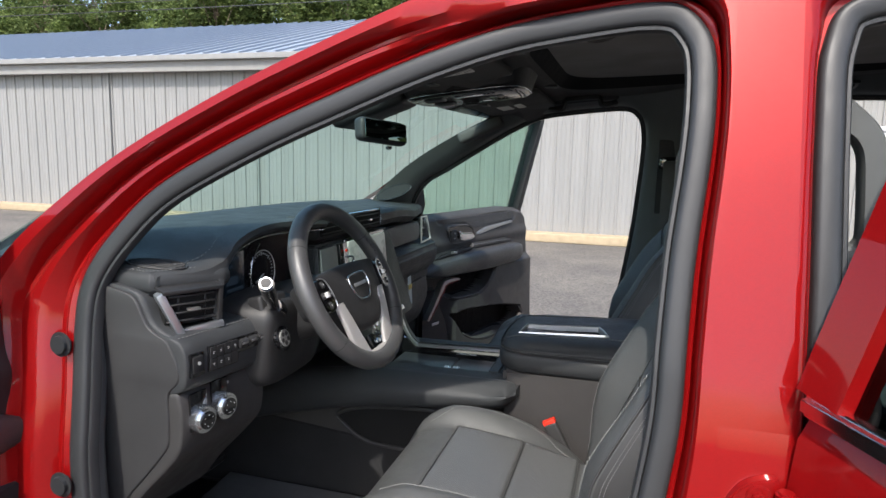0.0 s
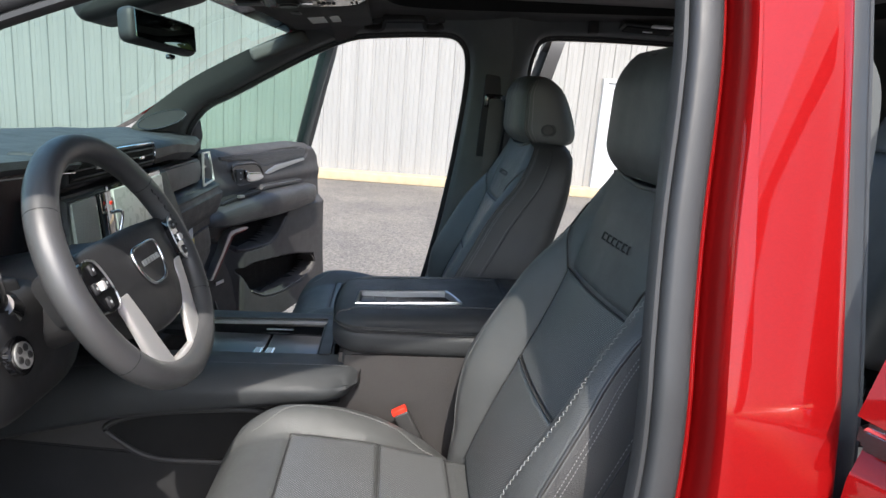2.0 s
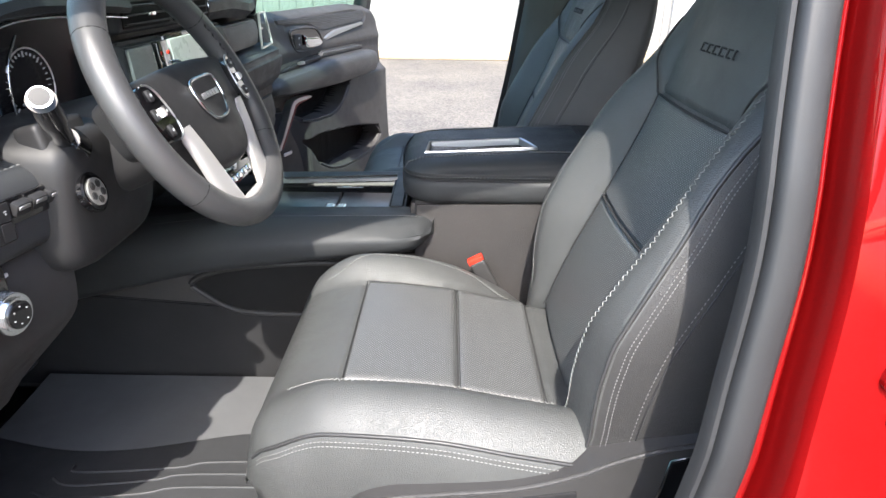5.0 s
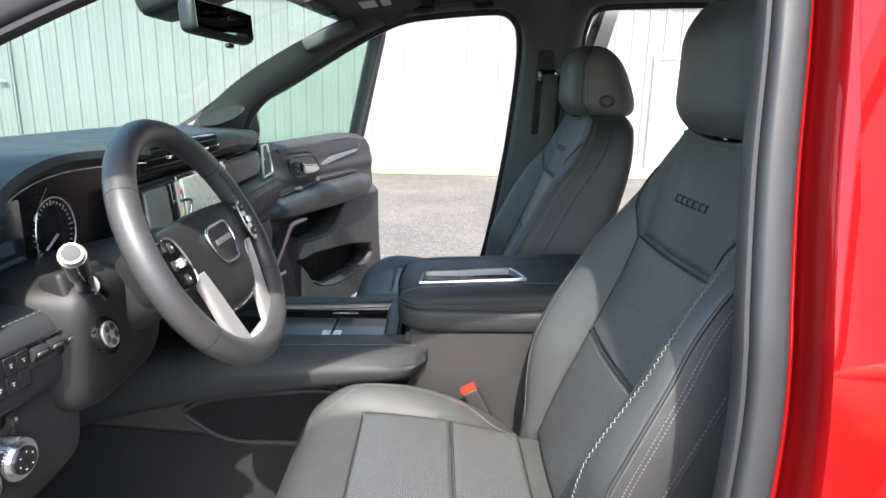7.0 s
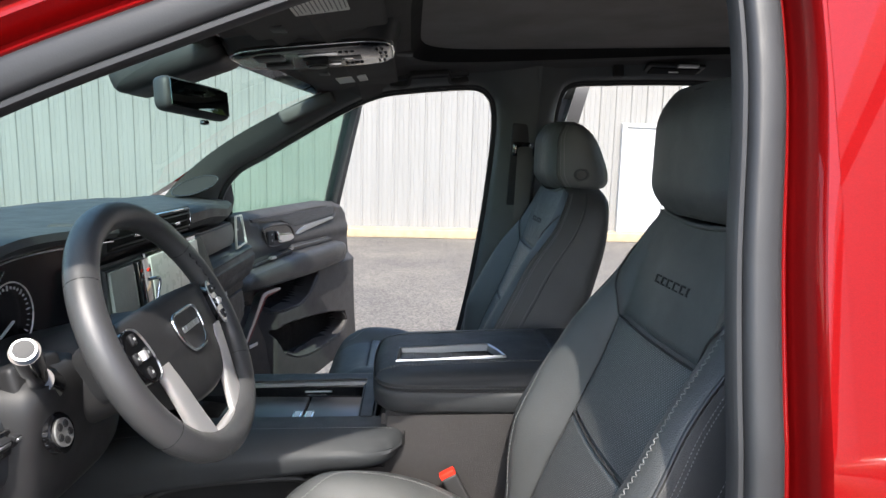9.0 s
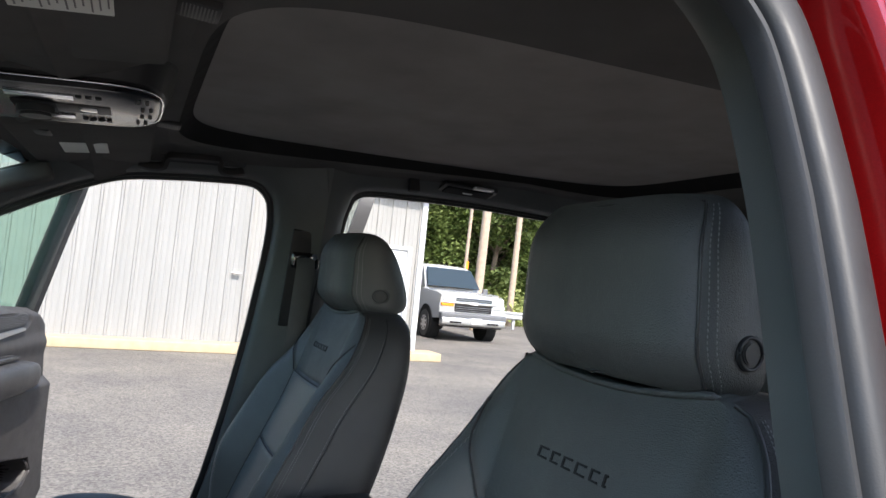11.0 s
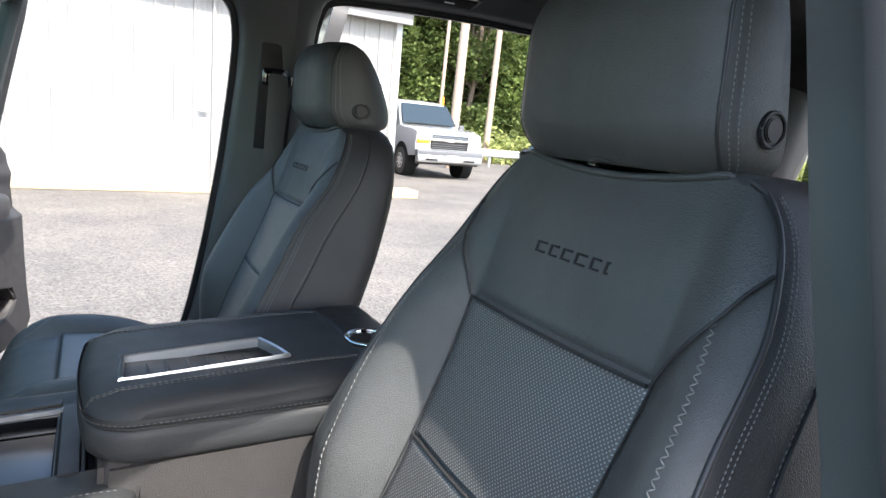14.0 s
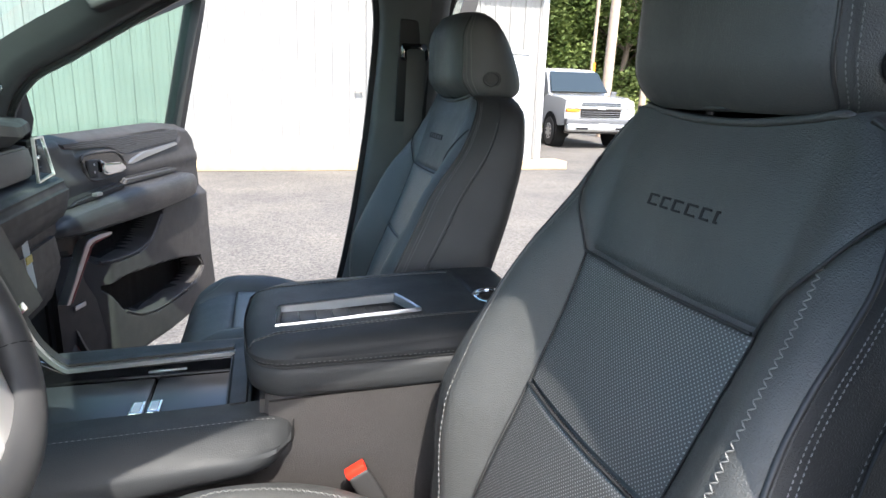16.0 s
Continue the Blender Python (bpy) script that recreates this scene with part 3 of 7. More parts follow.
def cush_top(x, y, off=0.0):
    w = cush_w(x) * (0.95 if y > 0 else 1.0)
    u = min(1, abs(y) / w)
    rise = curve(x, [-0.245, -0.20, -0.12, 0.0, 0.15, 0.26], [0.0, 0.010, 0.034, 0.044, 0.046, 0.040])
    if y > 0:
        rise = curve(x, [-0.245, -0.20, -0.137, -0.057, 0.026, 0.112, 0.19, 0.26], [0.0, 0.020, 0.031, 0.030, 0.018, -0.010, -0.050, -0.058])
    s = min(1, max(0, (abs(y) - 0.137) / (w * 0.80 - 0.137)))
    up = rise * (0.35 * smooth01(s) + 0.65 * math.sin(math.pi * s / 2))
    roll = 0.030 * max(0, (u - 0.78) / 0.22) ** 2.2
    g = 0.0
    if abs(y) < 0.147 and x > -0.125:
        g = max(math.exp(-((x - s_) / 0.0045) ** 2) for s_ in (-0.121, 0.0305, 0.149))
    if -0.125 < x < 0.2:
        g = max(g, math.exp(-((abs(y) - 0.143) / 0.0045) ** 2))
    return Vector((x, y, cush_z(x) + up - roll + off - 0.0038 * g))


def patch(name, fn, us, vs, mat, parent, label="", lift=0.004):
    """A thin padded panel laid on a surface fn(u, v, off)."""
    R, C = len(us), len(vs)
    verts, uvs = [], []
    for a, u in enumerate(us):
        for b, v in enumerate(vs):
            uu, vv = (u(v) if callable(u) else u), v
            e = min(a, R - 1 - a, b, C - 1 - b)
            verts.append(fn(uu, vv, lift if e > 0 else -0.0012))
            uvs.append((uu, vv))
    faces = grid_faces(R, C)
    me = bpy.data.meshes.new(name)
    me.from_pydata([tuple(v) for v in verts], [], faces)
    lay = me.uv_layers.new(name="UVMap")
    for lp in me.loops:
        lay.data[lp.index].uv = uvs[lp.vertex_index]
    return finish(name, me, mat, parent, label, True, 60)


EDGED = [0.0, 0.012] + [0.05 + 0.90 * k / 15 for k in range(16)] + [0.988, 1.0]


def head_section(t):
    """One level of the headrest: its half outline from the middle of the front, over the seam, to the middle of the back."""
    e = (1 - abs(2 * t - 1) ** 4.5) ** 0.42 if 0 < t < 1 else 0.0
    kw = (0.80 + 0.20 * e) * (1.0 - 0.05 * t)
    tuck = 0.030 * max(0, (0.30 - t) / 0.30) ** 2 + 0.020 * max(0, (t - 0.70) / 0.30) ** 2
    back = 0.497 - 0.055 * t ** 1.5 - 0.045 * (1 - e)
    z = 1.445 + 0.175 * t + 0.004 * (1 - e)
    face = [(0.343, 0.0), (0.3435, 0.045), (0.3455, 0.085), (0.350, 0.110), (0.3565, 0.124), (0.362, 0.1295)]
    rear = [(0.368, 0.1335), (0.376, 0.1365), (0.395, 0.1410), (0.415, 0.1425), (0.440, 0.137), (0.465, 0.118), (0.488, 0.075), (0.495, 0.0)]
    front = [(x + tuck, y * kw, z) for x, y in face]
    x0 = front[-1][0]
    return front, [(x0 + (x - 0.362) / 0.133 * (back - x0), y * kw, z) for x, y in rear]


def make_seat(label):
    s = thing("front_seat", label, "seat", (0, 0, 0), "front seats")
    # backrest: leather front, vinyl sides and rear
    zs = sorted([0.84 + 0.610 * k / 104 for k in range(105)])
    us = sorted(set([-1 + 2 * k / 72 for k in range(73)]))
    front = [[back_side(z, 0.03, -1)] + [back_front(back_edge(z) * u, z) for u in us] + [back_side(z, 0.03, 1)] for z in zs]
    lip = [p + Vector((0.020, 0, 0.004)) for p in front[-1]]
    loft("backrest", front + [lip], BLACK_LEATHER, s, "black leather backrest with raised bolsters", False, False, 50)
    ks = [0.03, 0.06, 0.13, 0.27, 0.40, 0.52, 0.62, 0.72, 0.80, 0.87, 0.93, 0.97, 1.0]
    rear = [[back_side(z, k, -1) for k in ks] + [Vector((back_side(z, 1, 1).x + 0.006, 0, z))] + [back_side(z, k, 1) for k in reversed(ks)] for z in zs[::3] + [zs[-1]]]
    mid = Vector((back_x(1.450) + 0.045, 0, 1.456))
    top = [p.lerp(Vector((mid.x, p.y * 0.5, mid.z)), 0.55) for p in rear[-1]]
    loft("back_cover", rear + [top], SIDE_VINYL, s, "black vinyl seat side and rear cover", False, False)
    f = lambda u, v, off: back_front(u, v, off, False)

    def span(lo, hi):
        return [(lambda v, k=k: lo(v) + (hi(v) - lo(v)) * k) for k in EDGED]
    hw = lambda z: insert_w(z) - 0.0015
    patch("perforated_insert", f, span(lambda v: -hw(v), hw), [1.131 + 0.151 * k for k in EDGED], PERF, s, "perforated black leather insert")
    patch("lower_insert", f, span(lambda v: -hw(v), hw), [0.925 + 0.200 * k for k in EDGED], PERF, s, "perforated black leather insert")
    # piping at the seams
    for lv in SEAT_LEVELS:
        w = insert_w(lv) * 0.975
        tube("seam_piping", [back_front(y, lv - 0.0015, 0.0046, False) for y in np.linspace(-w, w, 24)], 0.0017, SEAM, s)
    for sg in (-1, 1):
        tube("seam_piping", [back_front(sg * panel_w(z), z - 0.001, 0.0022, False) for z in np.linspace(1.285, 1.3875, 28)], 0.0016, SEAM, s)
        tube("insert_seam", [back_front(sg * insert_w(z), z, 0.0006, False) for z in np.linspace(0.92, 1.285, 40)], 0.0010, SEAM, s)
        zz = np.linspace(0.885, 1.448, 80)
        tube("edge_piping", [back_side(z, 0.008, sg, 0.0008) for z in zz], 0.0026, PIPING, s)
        stitch("zigzag_stitching", [back_front(sg * back_crest(z), z, 0.0004, False) for z in np.linspace(0.935, 1.352, 90)], THREAD, s, 0.0036, 0.0003, 0.00080, 0.0022, (-1, sg * 0.3, 0.2))
        for k in (0.068, 0.092):
            stitch("stitching", [back_side(z, k, sg, 0.0010) for z in np.linspace(0.89, 1.44, 70)], THREAD, s, 0.0030, 0.0015, 0.0007, 0, (-0.3, sg, 0.1))
        tube("side_seam", [back_side(z, lerp(z, [0.90, 1.02, 1.22, 1.44], [0.22, 0.25, 0.30, 0.42]), sg, 0.0006) for z in np.linspace(0.90, 1.44, 40)], 0.0013, SEAM, s)
        stitch("stitching", [back_side(z, lerp(z, [0.90, 1.02, 1.22, 1.44], [0.22, 0.25, 0.30, 0.42]) - 0.03, sg, 0.0010) for z in np.linspace(0.90, 1.40, 50)], DARK_THREAD if sg > 0 else THREAD, s, 0.0034, 0.0022, 0.0006, 0, (0, sg, 0))
    tube("top_piping", [back_front(y, 1.450, 0.0, False) + Vector((-0.001 + 0.03 * max(0, abs(y) - 0.128) / 0.006, 0, 0.0015 - 0.012 * max(0, abs(y) - 0.128) / 0.006)) for y in np.linspace(-0.134, 0.134, 46)], 0.0036, BLACK_LEATHER, s)
    # pressed emblem: plain thin bars
    y = 0.054
    for w in [0.016, 0.013, 0.014, 0.015, 0.012, 0.005]:
        for dy, dz, wid, hgt in ((0.0, 0.0046, w, 0.0022), (0.0, -0.0046, w, 0.0022), (w / 2 - 0.0015, 0.0, 0.0030, 0.0100)):
            p = back_front(y - w / 2 + dy, 1.3585 + dz, 0.0002, False)
            part("emblem_bar", rbox((0.0022, wid, hgt), 0.0004, 1, Matrix.Translation(p) @ pose(0, 0, 0, 0, 17, 0)), DARK_THREAD, s)
        y -= w + 0.0062
    # headrest
    lv = [0.5 - 0.5 * math.cos(math.pi * k / 34) for k in range(35)]
    hl = []
    for t in lv:
        fr, re = head_section(t)
        half = fr + re
        hl.append([Vector(p) for p in half] + [Vector((a, -b, c)) for a, b, c in reversed(half[1:-1])])
    h = loft("headrest", hl, BLACK_LEATHER, s, "padded black leather headrest", True, True, 60)
    rim = []
    side_t = list(np.linspace(0.035, 0.965, 30))
    cross_y = [1 - k / 7 for k in range(1, 14)]
    rim += [Vector(head_section(t)[0][-1]) for t in side_t]
    fr = head_section(0.972)[0]
    rim += [Vector((lerp(abs(c), [0, 1], [fr[0][0], fr[-1][0]]), fr[-1][1] * c, fr[0][2])) for c in cross_y]
    rim += [Vector((p.x, -p.y, p.z)) for p in reversed(rim[:30])]
    fr = head_section(0.028)[0]
    rim += [Vector((lerp(abs(c), [0, 1], [fr[0][0], fr[-1][0]]), -fr[-1][1] * c, fr[0][2])) for c in cross_y]
    tube("headrest_piping", [p + Vector((-0.0008, 0, 0)) for p in rim], 0.0018, PIPING, h, "", True)
    for sg in (-1, 1):
        for q in (0, 1):
            stitch("headrest_stitching", [Vector((p[0], sg * (p[1] + 0.0008), p[2])) for p in (Vector(head_section(t)[1][q]) for t in np.linspace(0.03, 0.97, 40))], THREAD, h, 0.0034, 0.0016, 0.0007, 0, (-0.5, sg, 0))
    low = head_section(0.022)[1]
    stitch("headrest_stitching", [Vector((x, -y - 0.0006, z + 0.002)) for x, y, z in low[1:6]], THREAD, h, 0.0034, 0.0016, 0.0006, 0, (0, -1, -0.4))
    bm_ = pose(0.410, -0.1375, 1.489, 90, 0, -2)
    part("release_button", cyl(0.0175, 0.008, 32, 0.002, bm_ @ pose(0, 0, -0.001)), SOFT_PLASTIC, h, "round headrest release button")
    tube("button_rim", [bm_ @ Vector((0.0135 * math.cos(a), 0.0135 * math.sin(a), 0.0035)) for a in np.linspace(0, 2 * math.pi, 28, endpoint=False)], 0.0016, RUBBER, h, "", True)
    part("button_ring", cyl(0.0098, 0.004, 28, 0.0012, bm_ @ pose(0, 0, 0.0035)), GREY_PLASTIC, h)
    for sg in (-1, 1):
        part("headrest_post", cyl(0.006, 0.06, 12, 0, pose(0.408, sg * 0.055, 1.440, 0, 10, 0)), CHROME, s)
    # cushion
    loops = []
    for x in [-0.245, -0.243, -0.236, -0.225, -0.21] + [-0.195 + 0.455 * k / 80 for k in range(81)]:
        tp = []
        for k in range(61):
            u = math.sin(math.pi / 2 * (-1 + 2 * k / 60))
            tp.append(cush_top(x, cush_w(x) * (0.95 if u > 0 else 1.0) * u))
        w0, w1 = cush_w(x), cush_w(x) * 0.95
        lo = curve(x, [-0.245, -0.22, -0.15, 0.26], [0.845, 0.815, 0.800, 0.795])
        za, zb = tp[0].z, tp[-1].z
        bt = [Vector((x, w1 + 0.004, zb - 0.010)), Vector((x, w1 + 0.007, (lo + zb) / 2)), Vector((x, w1 * 0.97, lo)), Vector((x, 0, lo)), Vector((x, -w0 * 0.97, lo)), Vector((x, -w0 - 0.007, (lo + za) / 2)),
              Vector((x, -w0 - 0.004, za - 0.010))]
        loops.append(tp + bt)
    loft("cushion", loops, BLACK_LEATHER, s, "black leather seat cushion with raised bolsters")
    g = lambda u, v, off: cush_top(v, u, off + 0.0012)
    cw = lambda x: 0.1415
    patch("cushion_insert", g, span(lambda v: -cw(v), cw), [-0.118 + 0.146 * k for k in EDGED], PERF, s, "perforated black leather insert", 0.004)
    patch("cushion_insert", g, span(lambda v: -cw(v), cw), [0.033 + 0.113 * k for k in EDGED], PERF, s, "perforated black leather insert", 0.004)
    for x in (-0.121, 0.0305, 0.149):
        tube("seam_piping", [cush_top(x, y, 0.0035) for y in np.linspace(-0.142, 0.142, 16)], 0.0009, SEAM, s)
    for sg in (-1, 1):
        wf = 0.95 if sg > 0 else 1.0
        tube("seam_piping", [cush_top(x, sg * 0.143, 0.003) for x in np.linspace(-0.12, 0.20, 20)], 0.0009, SEAM, s)
        edge_at = lambda x, d: cush_top(x, sg * cush_w(x) * wf) + Vector((0, sg * (0.001 + 0.25 * d), -d))
        tube("edge_piping", [edge_at(x, 0.0) for x in np.linspace(-0.222, 0.20, 50)], 0.0024, PIPING, s)
        stitch("zigzag_stitching", [cush_top(x, sg * (0.152 + (0.040 if sg > 0 else 0.030) * smooth01((x + 0.19) / 0.09) - 0.045 * smooth01((x - 0.06) / 0.08) * (sg > 0)), 0.0012) for x in np.linspace(-0.19, 0.135 if sg > 0 else 0.15, 60)], THREAD, s,
               0.0036, 0.0003, 0.00080, 0.0022, (0, 0, 1))
        for d in (0.008, 0.0135):
            stitch("stitching", [edge_at(x, d) + Vector((0, sg * 0.0012, 0)) for x in np.linspace(-0.215, 0.20, 50)], THREAD, s, 0.0036, 0.0016, 0.0008, 0, (0, sg, 0.2))
    # base
    part("seat_base", rbox((0.40, 0.46, 0.12), 0.02, 2, pose(0.03, 0, 0.745)), SOFT_PLASTIC, s)
    for sg in (-1, 1):
        if sg < 0:
            shield = spline([(-0.13, 0, 0.80), (-0.10, 0, 0.870), (-0.06, 0, 0.897), (0.0, 0, 0.906), (0.09, 0, 0.916), (0.155, 0, 0.935), (0.20, 0, 0.957), (0.245, 0, 0.974), (0.30, 0, 0.985),
                             (0.36, 0, 0.985), (0.385, 0, 0.96), (0.37, 0, 0.83), (0.30, 0, 0.72), (-0.13, 0, 0.72)], 4, True)
            sh = part("side_shield", prism([(p.x, -0.282, p.z) for p in shield], (0, 0.055, 0), 0.010, 3), GREY_PLASTIC, s, "dark plastic seat side trim")
            part("recliner_cover", prism([(0.235, -0.286, 0.83), (0.255, -0.286, 0.965), (0.30, -0.286, 0.976), (0.36, -0.286, 0.974), (0.375, -0.286, 0.94), (0.36, -0.286, 0.83)], (0, 0.02, 0), 0.005, 3), PIANO, sh, "gloss black recliner cover")
            part("adjuster_slot", rbox((0.075, 0.004, 0.010), 0.0019, 2, Matrix.Translation((0.125, -0.2825, 0.905)) @ pose(0, 0, 0, 0, -10, 0)), DARK_THREAD, sh)
        else:
            shield = [(-0.17, 0.79), (-0.12, 0.70), (0.25, 0.70), (0.37, 0.80), (0.36, 0.865), (0.28, 0.865), (0.20, 0.835), (0.10, 0.80), (-0.05, 0.797)]
            part("side_shield", prism([(a, sg * 0.268, b) for a, b in shield], (0, -sg * 0.05, 0), 0.008), GREY_PLASTIC, s, "dark plastic seat side trim")
        part("seat_rail", rbox((0.50, 0.04, 0.05), 0.005, 1, pose(0.05, sg * 0.19, 0.675)), GREY_PLASTIC, s)
    return s


driver_seat = make_seat("black perforated leather driver's seat with pale stitching")
driver_seat.location = (0, -0.46, 0)
passenger_seat = copy_thing(driver_seat, pose(0, 0.46, 0))
for ob in passenger_seat.children:
    if ob.name.startswith("headrest") and ob.name[8:9] in ("", "."):          # its headrest is set further back
        ob.matrix_basis = Matrix.Translation((0.343 * (1 - 1.24), 0, -0.002)) @ Matrix.Diagonal((1.24, 1, 1, 1)) @ ob.matrix_basis
tagged(passenger_seat, "black perforated leather front passenger's seat, in shade")

# second row, dim behind the front seats
for sy in (-0.44, 0.44):
    r = thing("second_row_bench", "black leather second-row seat with folded headrest", "seat", (1.15, sy, 0.7), "second-row seats")
    for nm, bm in (("cushion", rbox((0.50, 0.52, 0.16), 0.05, 4, pose(-0.02, 0, 0.13))), ("backrest", rbox((0.15, 0.50, 0.60), 0.055, 4, pose(0.30, 0, 0.50, 0, 14, 0))),
                   ("headrest", rbox((0.10, 0.25, 0.15), 0.04, 4, pose(0.41, 0, 0.84, 0, 12, 0)))):
        part(nm, bm, BLACK_LEATHER, r)

# ---- floor and dash structure ----
def box_part(name, size, at, mat, parent=None, label="", bevel=0.008, rot=(0, 0, 0)):
    ob = part(name, rbox(size, bevel, 3, pose(*at, *rot)), mat, None, label)
    return under(ob, parent) if parent else ob


box_part("floor_pan", (3.4, 1.66, 0.06), (0.85, 0, 0.60), CARPET, suv, "black carpeted floor")
box_part("firewall", (0.06, 1.60, 0.78), (-1.02, 0, 0.95), CARPET, suv, "dark carpeted bulkhead")
box_part("door_sill", (0.95, 0.10, 0.05), (-0.16, -0.80, 0.615), GREY_PLASTIC, suv, "dark plastic sill plate")
box_part("underbody", (4.6, 1.66, 0.16), (0.3, 0, 0.47), SOFT_PLASTIC, suv, "dark underbody")
box_part("tailgate", (0.08, 1.70, 0.84), (2.62, 0, 0.90), PAINT, suv, "closed red tailgate")

dash = thing("dashboard", "black leather dashboard with pale stitching and chrome-edged vents", "dashboard", (-0.6, 0, 1.2))


def dpart(name, bm, mat, label="", sharp=40):
    return under(part(name, bm, mat, None, label, True, sharp), dash)


# top pad
tv = []
NX, NY = 22, 65
def dash_top_z(x, y):
    t = (x + 1.08) / 0.60
    z = lerp(t, [0, 0.25, 0.55, 0.85, 1.0], [1.335, 1.385, 1.402, 1.398, 1.388])
    left = smooth01((-y - 0.60) / 0.12) * 0.035
    right = smooth01((y - 0.30) / 0.30) * 0.020
    brow = 0.008 * smooth01((t - 0.45) / 0.4) * smooth01((0.22 - abs(y + 0.46)) / 0.16)
    return z - left - right + brow


def dash_edge_x(y):
    return lerp(y, [-0.80, -0.765, -0.685, -0.655, -0.62, -0.30, -0.275, 0.115, 0.14, 0.5, 0.80], [-0.540, -0.527, -0.478, -0.472, -0.485, -0.500, -0.545, -0.545, -0.515, -0.53, -0.60])


def lip_depth(y):
    return lerp(y, [-0.665, -0.635, -0.27, 0.11, 0.15], [1.0, 0.30, 0.30, 0.5, 1.45])


for i in range(NX):
    for j in range(NY):
        y = -0.765 + 1.53 * j / (NY - 1)
        x = -1.08 + (dash_edge_x(y) + 1.08) * i / (NX - 1)
        tv.append((x, y, dash_top_z(-1.08 + 0.60 * i / (NX - 1), y)))
for d, dz in ((0.010, -0.006), (0.012, -0.020), (-0.01, -0.034)):
    for j in range(NY):
        y = -0.765 + 1.53 * j / (NY - 1)
        tv.append((dash_edge_x(y) + d, y, dash_top_z(-0.48, y) + dz * lip_depth(y)))
tf = grid_faces(NX + 3, NY)
for j in (0, NY - 1):                  # padded ends folded down
    o, sg = len(tv), -1 if j == 0 else 1
    rows = [i * NY + j for i in range(NX + 3)]
    for d, dz in ((0.008, -0.006), (0.010, -0.020), (0.002, -0.045)):
        tv += [(tv[r][0], tv[r][1] + sg * d, tv[r][2] + dz * (1.0 if i < NX else 0.3)) for i, r in enumerate(rows)]
    lines = [rows] + [[o + q * len(rows) + i for i in range(len(rows))] for q in range(3)]
    tf += [(a[i], a[i + 1], b[i + 1], b[i]) for a, b in zip(lines, lines[1:]) for i in range(len(rows) - 1)]
under(obj("dash_top", tv, tf, NAVY_LEATHER, None, "black stitched leather dash top"), dash)
stitch("stitching", [(dash_edge_x(y) - 0.030, y, dash_top_z(-0.51, y) + 0.001) for y in np.linspace(-0.78, 0.75, 120)], THREAD_DIM, dash, 0.006, 0.004, 0.0008, 0, (0, 0, 1)).matrix_parent_inverse = Matrix.Translation(dash.location).inverted()

# body of the dash below the pad
face = [(-1.0, 1.33), (-0.60, 1.345), (-0.590, 1.25), (-0.55, 1.232), (-0.55, 1.08), (-0.63, 0.98), (-0.75, 0.90), (-1.0, 0.86)]
dpart("dash_body", prism([(a, -0.775, b) for a, b in face], (0, 1.55, 0), 0.01), SOFT_PLASTIC, "dark dash lower body")
endp = spline([(-0.635, 0, 1.334), (-0.610, 0, 1.331), (-0.566, 0, 1.323), (-0.545, 0, 1.314), (-0.534, 0, 1.298), (-0.523, 0, 1.273), (-0.508, 0, 1.259), (-0.484, 0, 1.247),
               (-0.472, 0, 1.227), (-0.464, 0, 1.206), (-0.464, 0, 1.180), (-0.484, 0, 1.158), (-0.485, 0, 1.12), (-0.486, 0, 1.08), (-0.494, 0, 1.058), (-0.535, 0, 1.008), (-0.577, 0, 0.959), (-0.635, 0, 0.87)], 3)
def end_skin(name, pts, y, r, mat, label):
    cols = [[(-0.645, y, p.z), (p.x - r, y, p.z), (p.x - 0.3 * r, y + 0.15 * r, p.z), (p.x, y + r, p.z), (p.x, y + 0.05, p.z)] for p in pts]
    return under(obj(name, [c for q in cols for c in q], grid_faces(len(cols), 5), mat, None, label, True, 60), dash)


end_skin("end_panel", endp, -0.797, 0.004, END_PLASTIC, "grey plastic dash end panel")
end_skin("end_border", [Vector((p.x + 0.007, 0, p.z + (0.004 if p.z > 1.2 else -0.004))) for p in endp], -0.791, 0.008, NAVY_LEATHER, "leather border round the dash end")

# left vent, shelf roll, switch panel, lower panel
def vent_at(M, w, h, slats=4):
    """A slatted vent of width w and height h; M: middle of its face, x outwards."""
    dpart("vent_well", rbox((0.03, w, h), 0.004, 2, M @ pose(-0.012, 0, 0)), POCKET, "dark vent well")
    for k in range(slats):
        dpart("vent_slat", rbox((0.022, w * 0.95, 0.0032), 0.001, 1, M @ pose(0.000, 0, h * ((k + 0.5) / slats - 0.5), 0, -12, 0)), SOFT_PLASTIC)
    for q in (-0.26, 0.26):
        dpart("vent_vane", rbox((0.010, 0.0025, h * 0.94), 0.0005, 1, M @ pose(0.002, q * w, 0)), SOFT_PLASTIC)
    dpart("vent_tab", rbox((0.009, 0.022, 0.0045), 0.0018, 2, M @ pose(0.013, 0, 0)), SATIN, "chrome vent tab")


def vent(y0, y1, z0, z1, x, name, slats=4):
    dpart("vent_well", rbox((0.03, y1 - y0, z1 - z0), 0.004, 2, pose(x - 0.012, (y0 + y1) / 2, (z0 + z1) / 2)), POCKET, "dark vent well")
    for k in range(slats):
        z = z0 + (z1 - z0) * (k + 0.5) / slats
        dpart("vent_slat", rbox((0.008, (y1 - y0) * 0.95, 0.0030), 0.001, 1, pose(x + 0.003, (y0 + y1) / 2, z, 0, -12, 0)), SOFT_PLASTIC)
    dpart("vent_tab", rbox((0.010, 0.022, 0.006), 0.002, 2, pose(x + 0.008, (y0 + y1) / 2, (z0 + z1) / 2)), CHROME, "chrome vent tab")


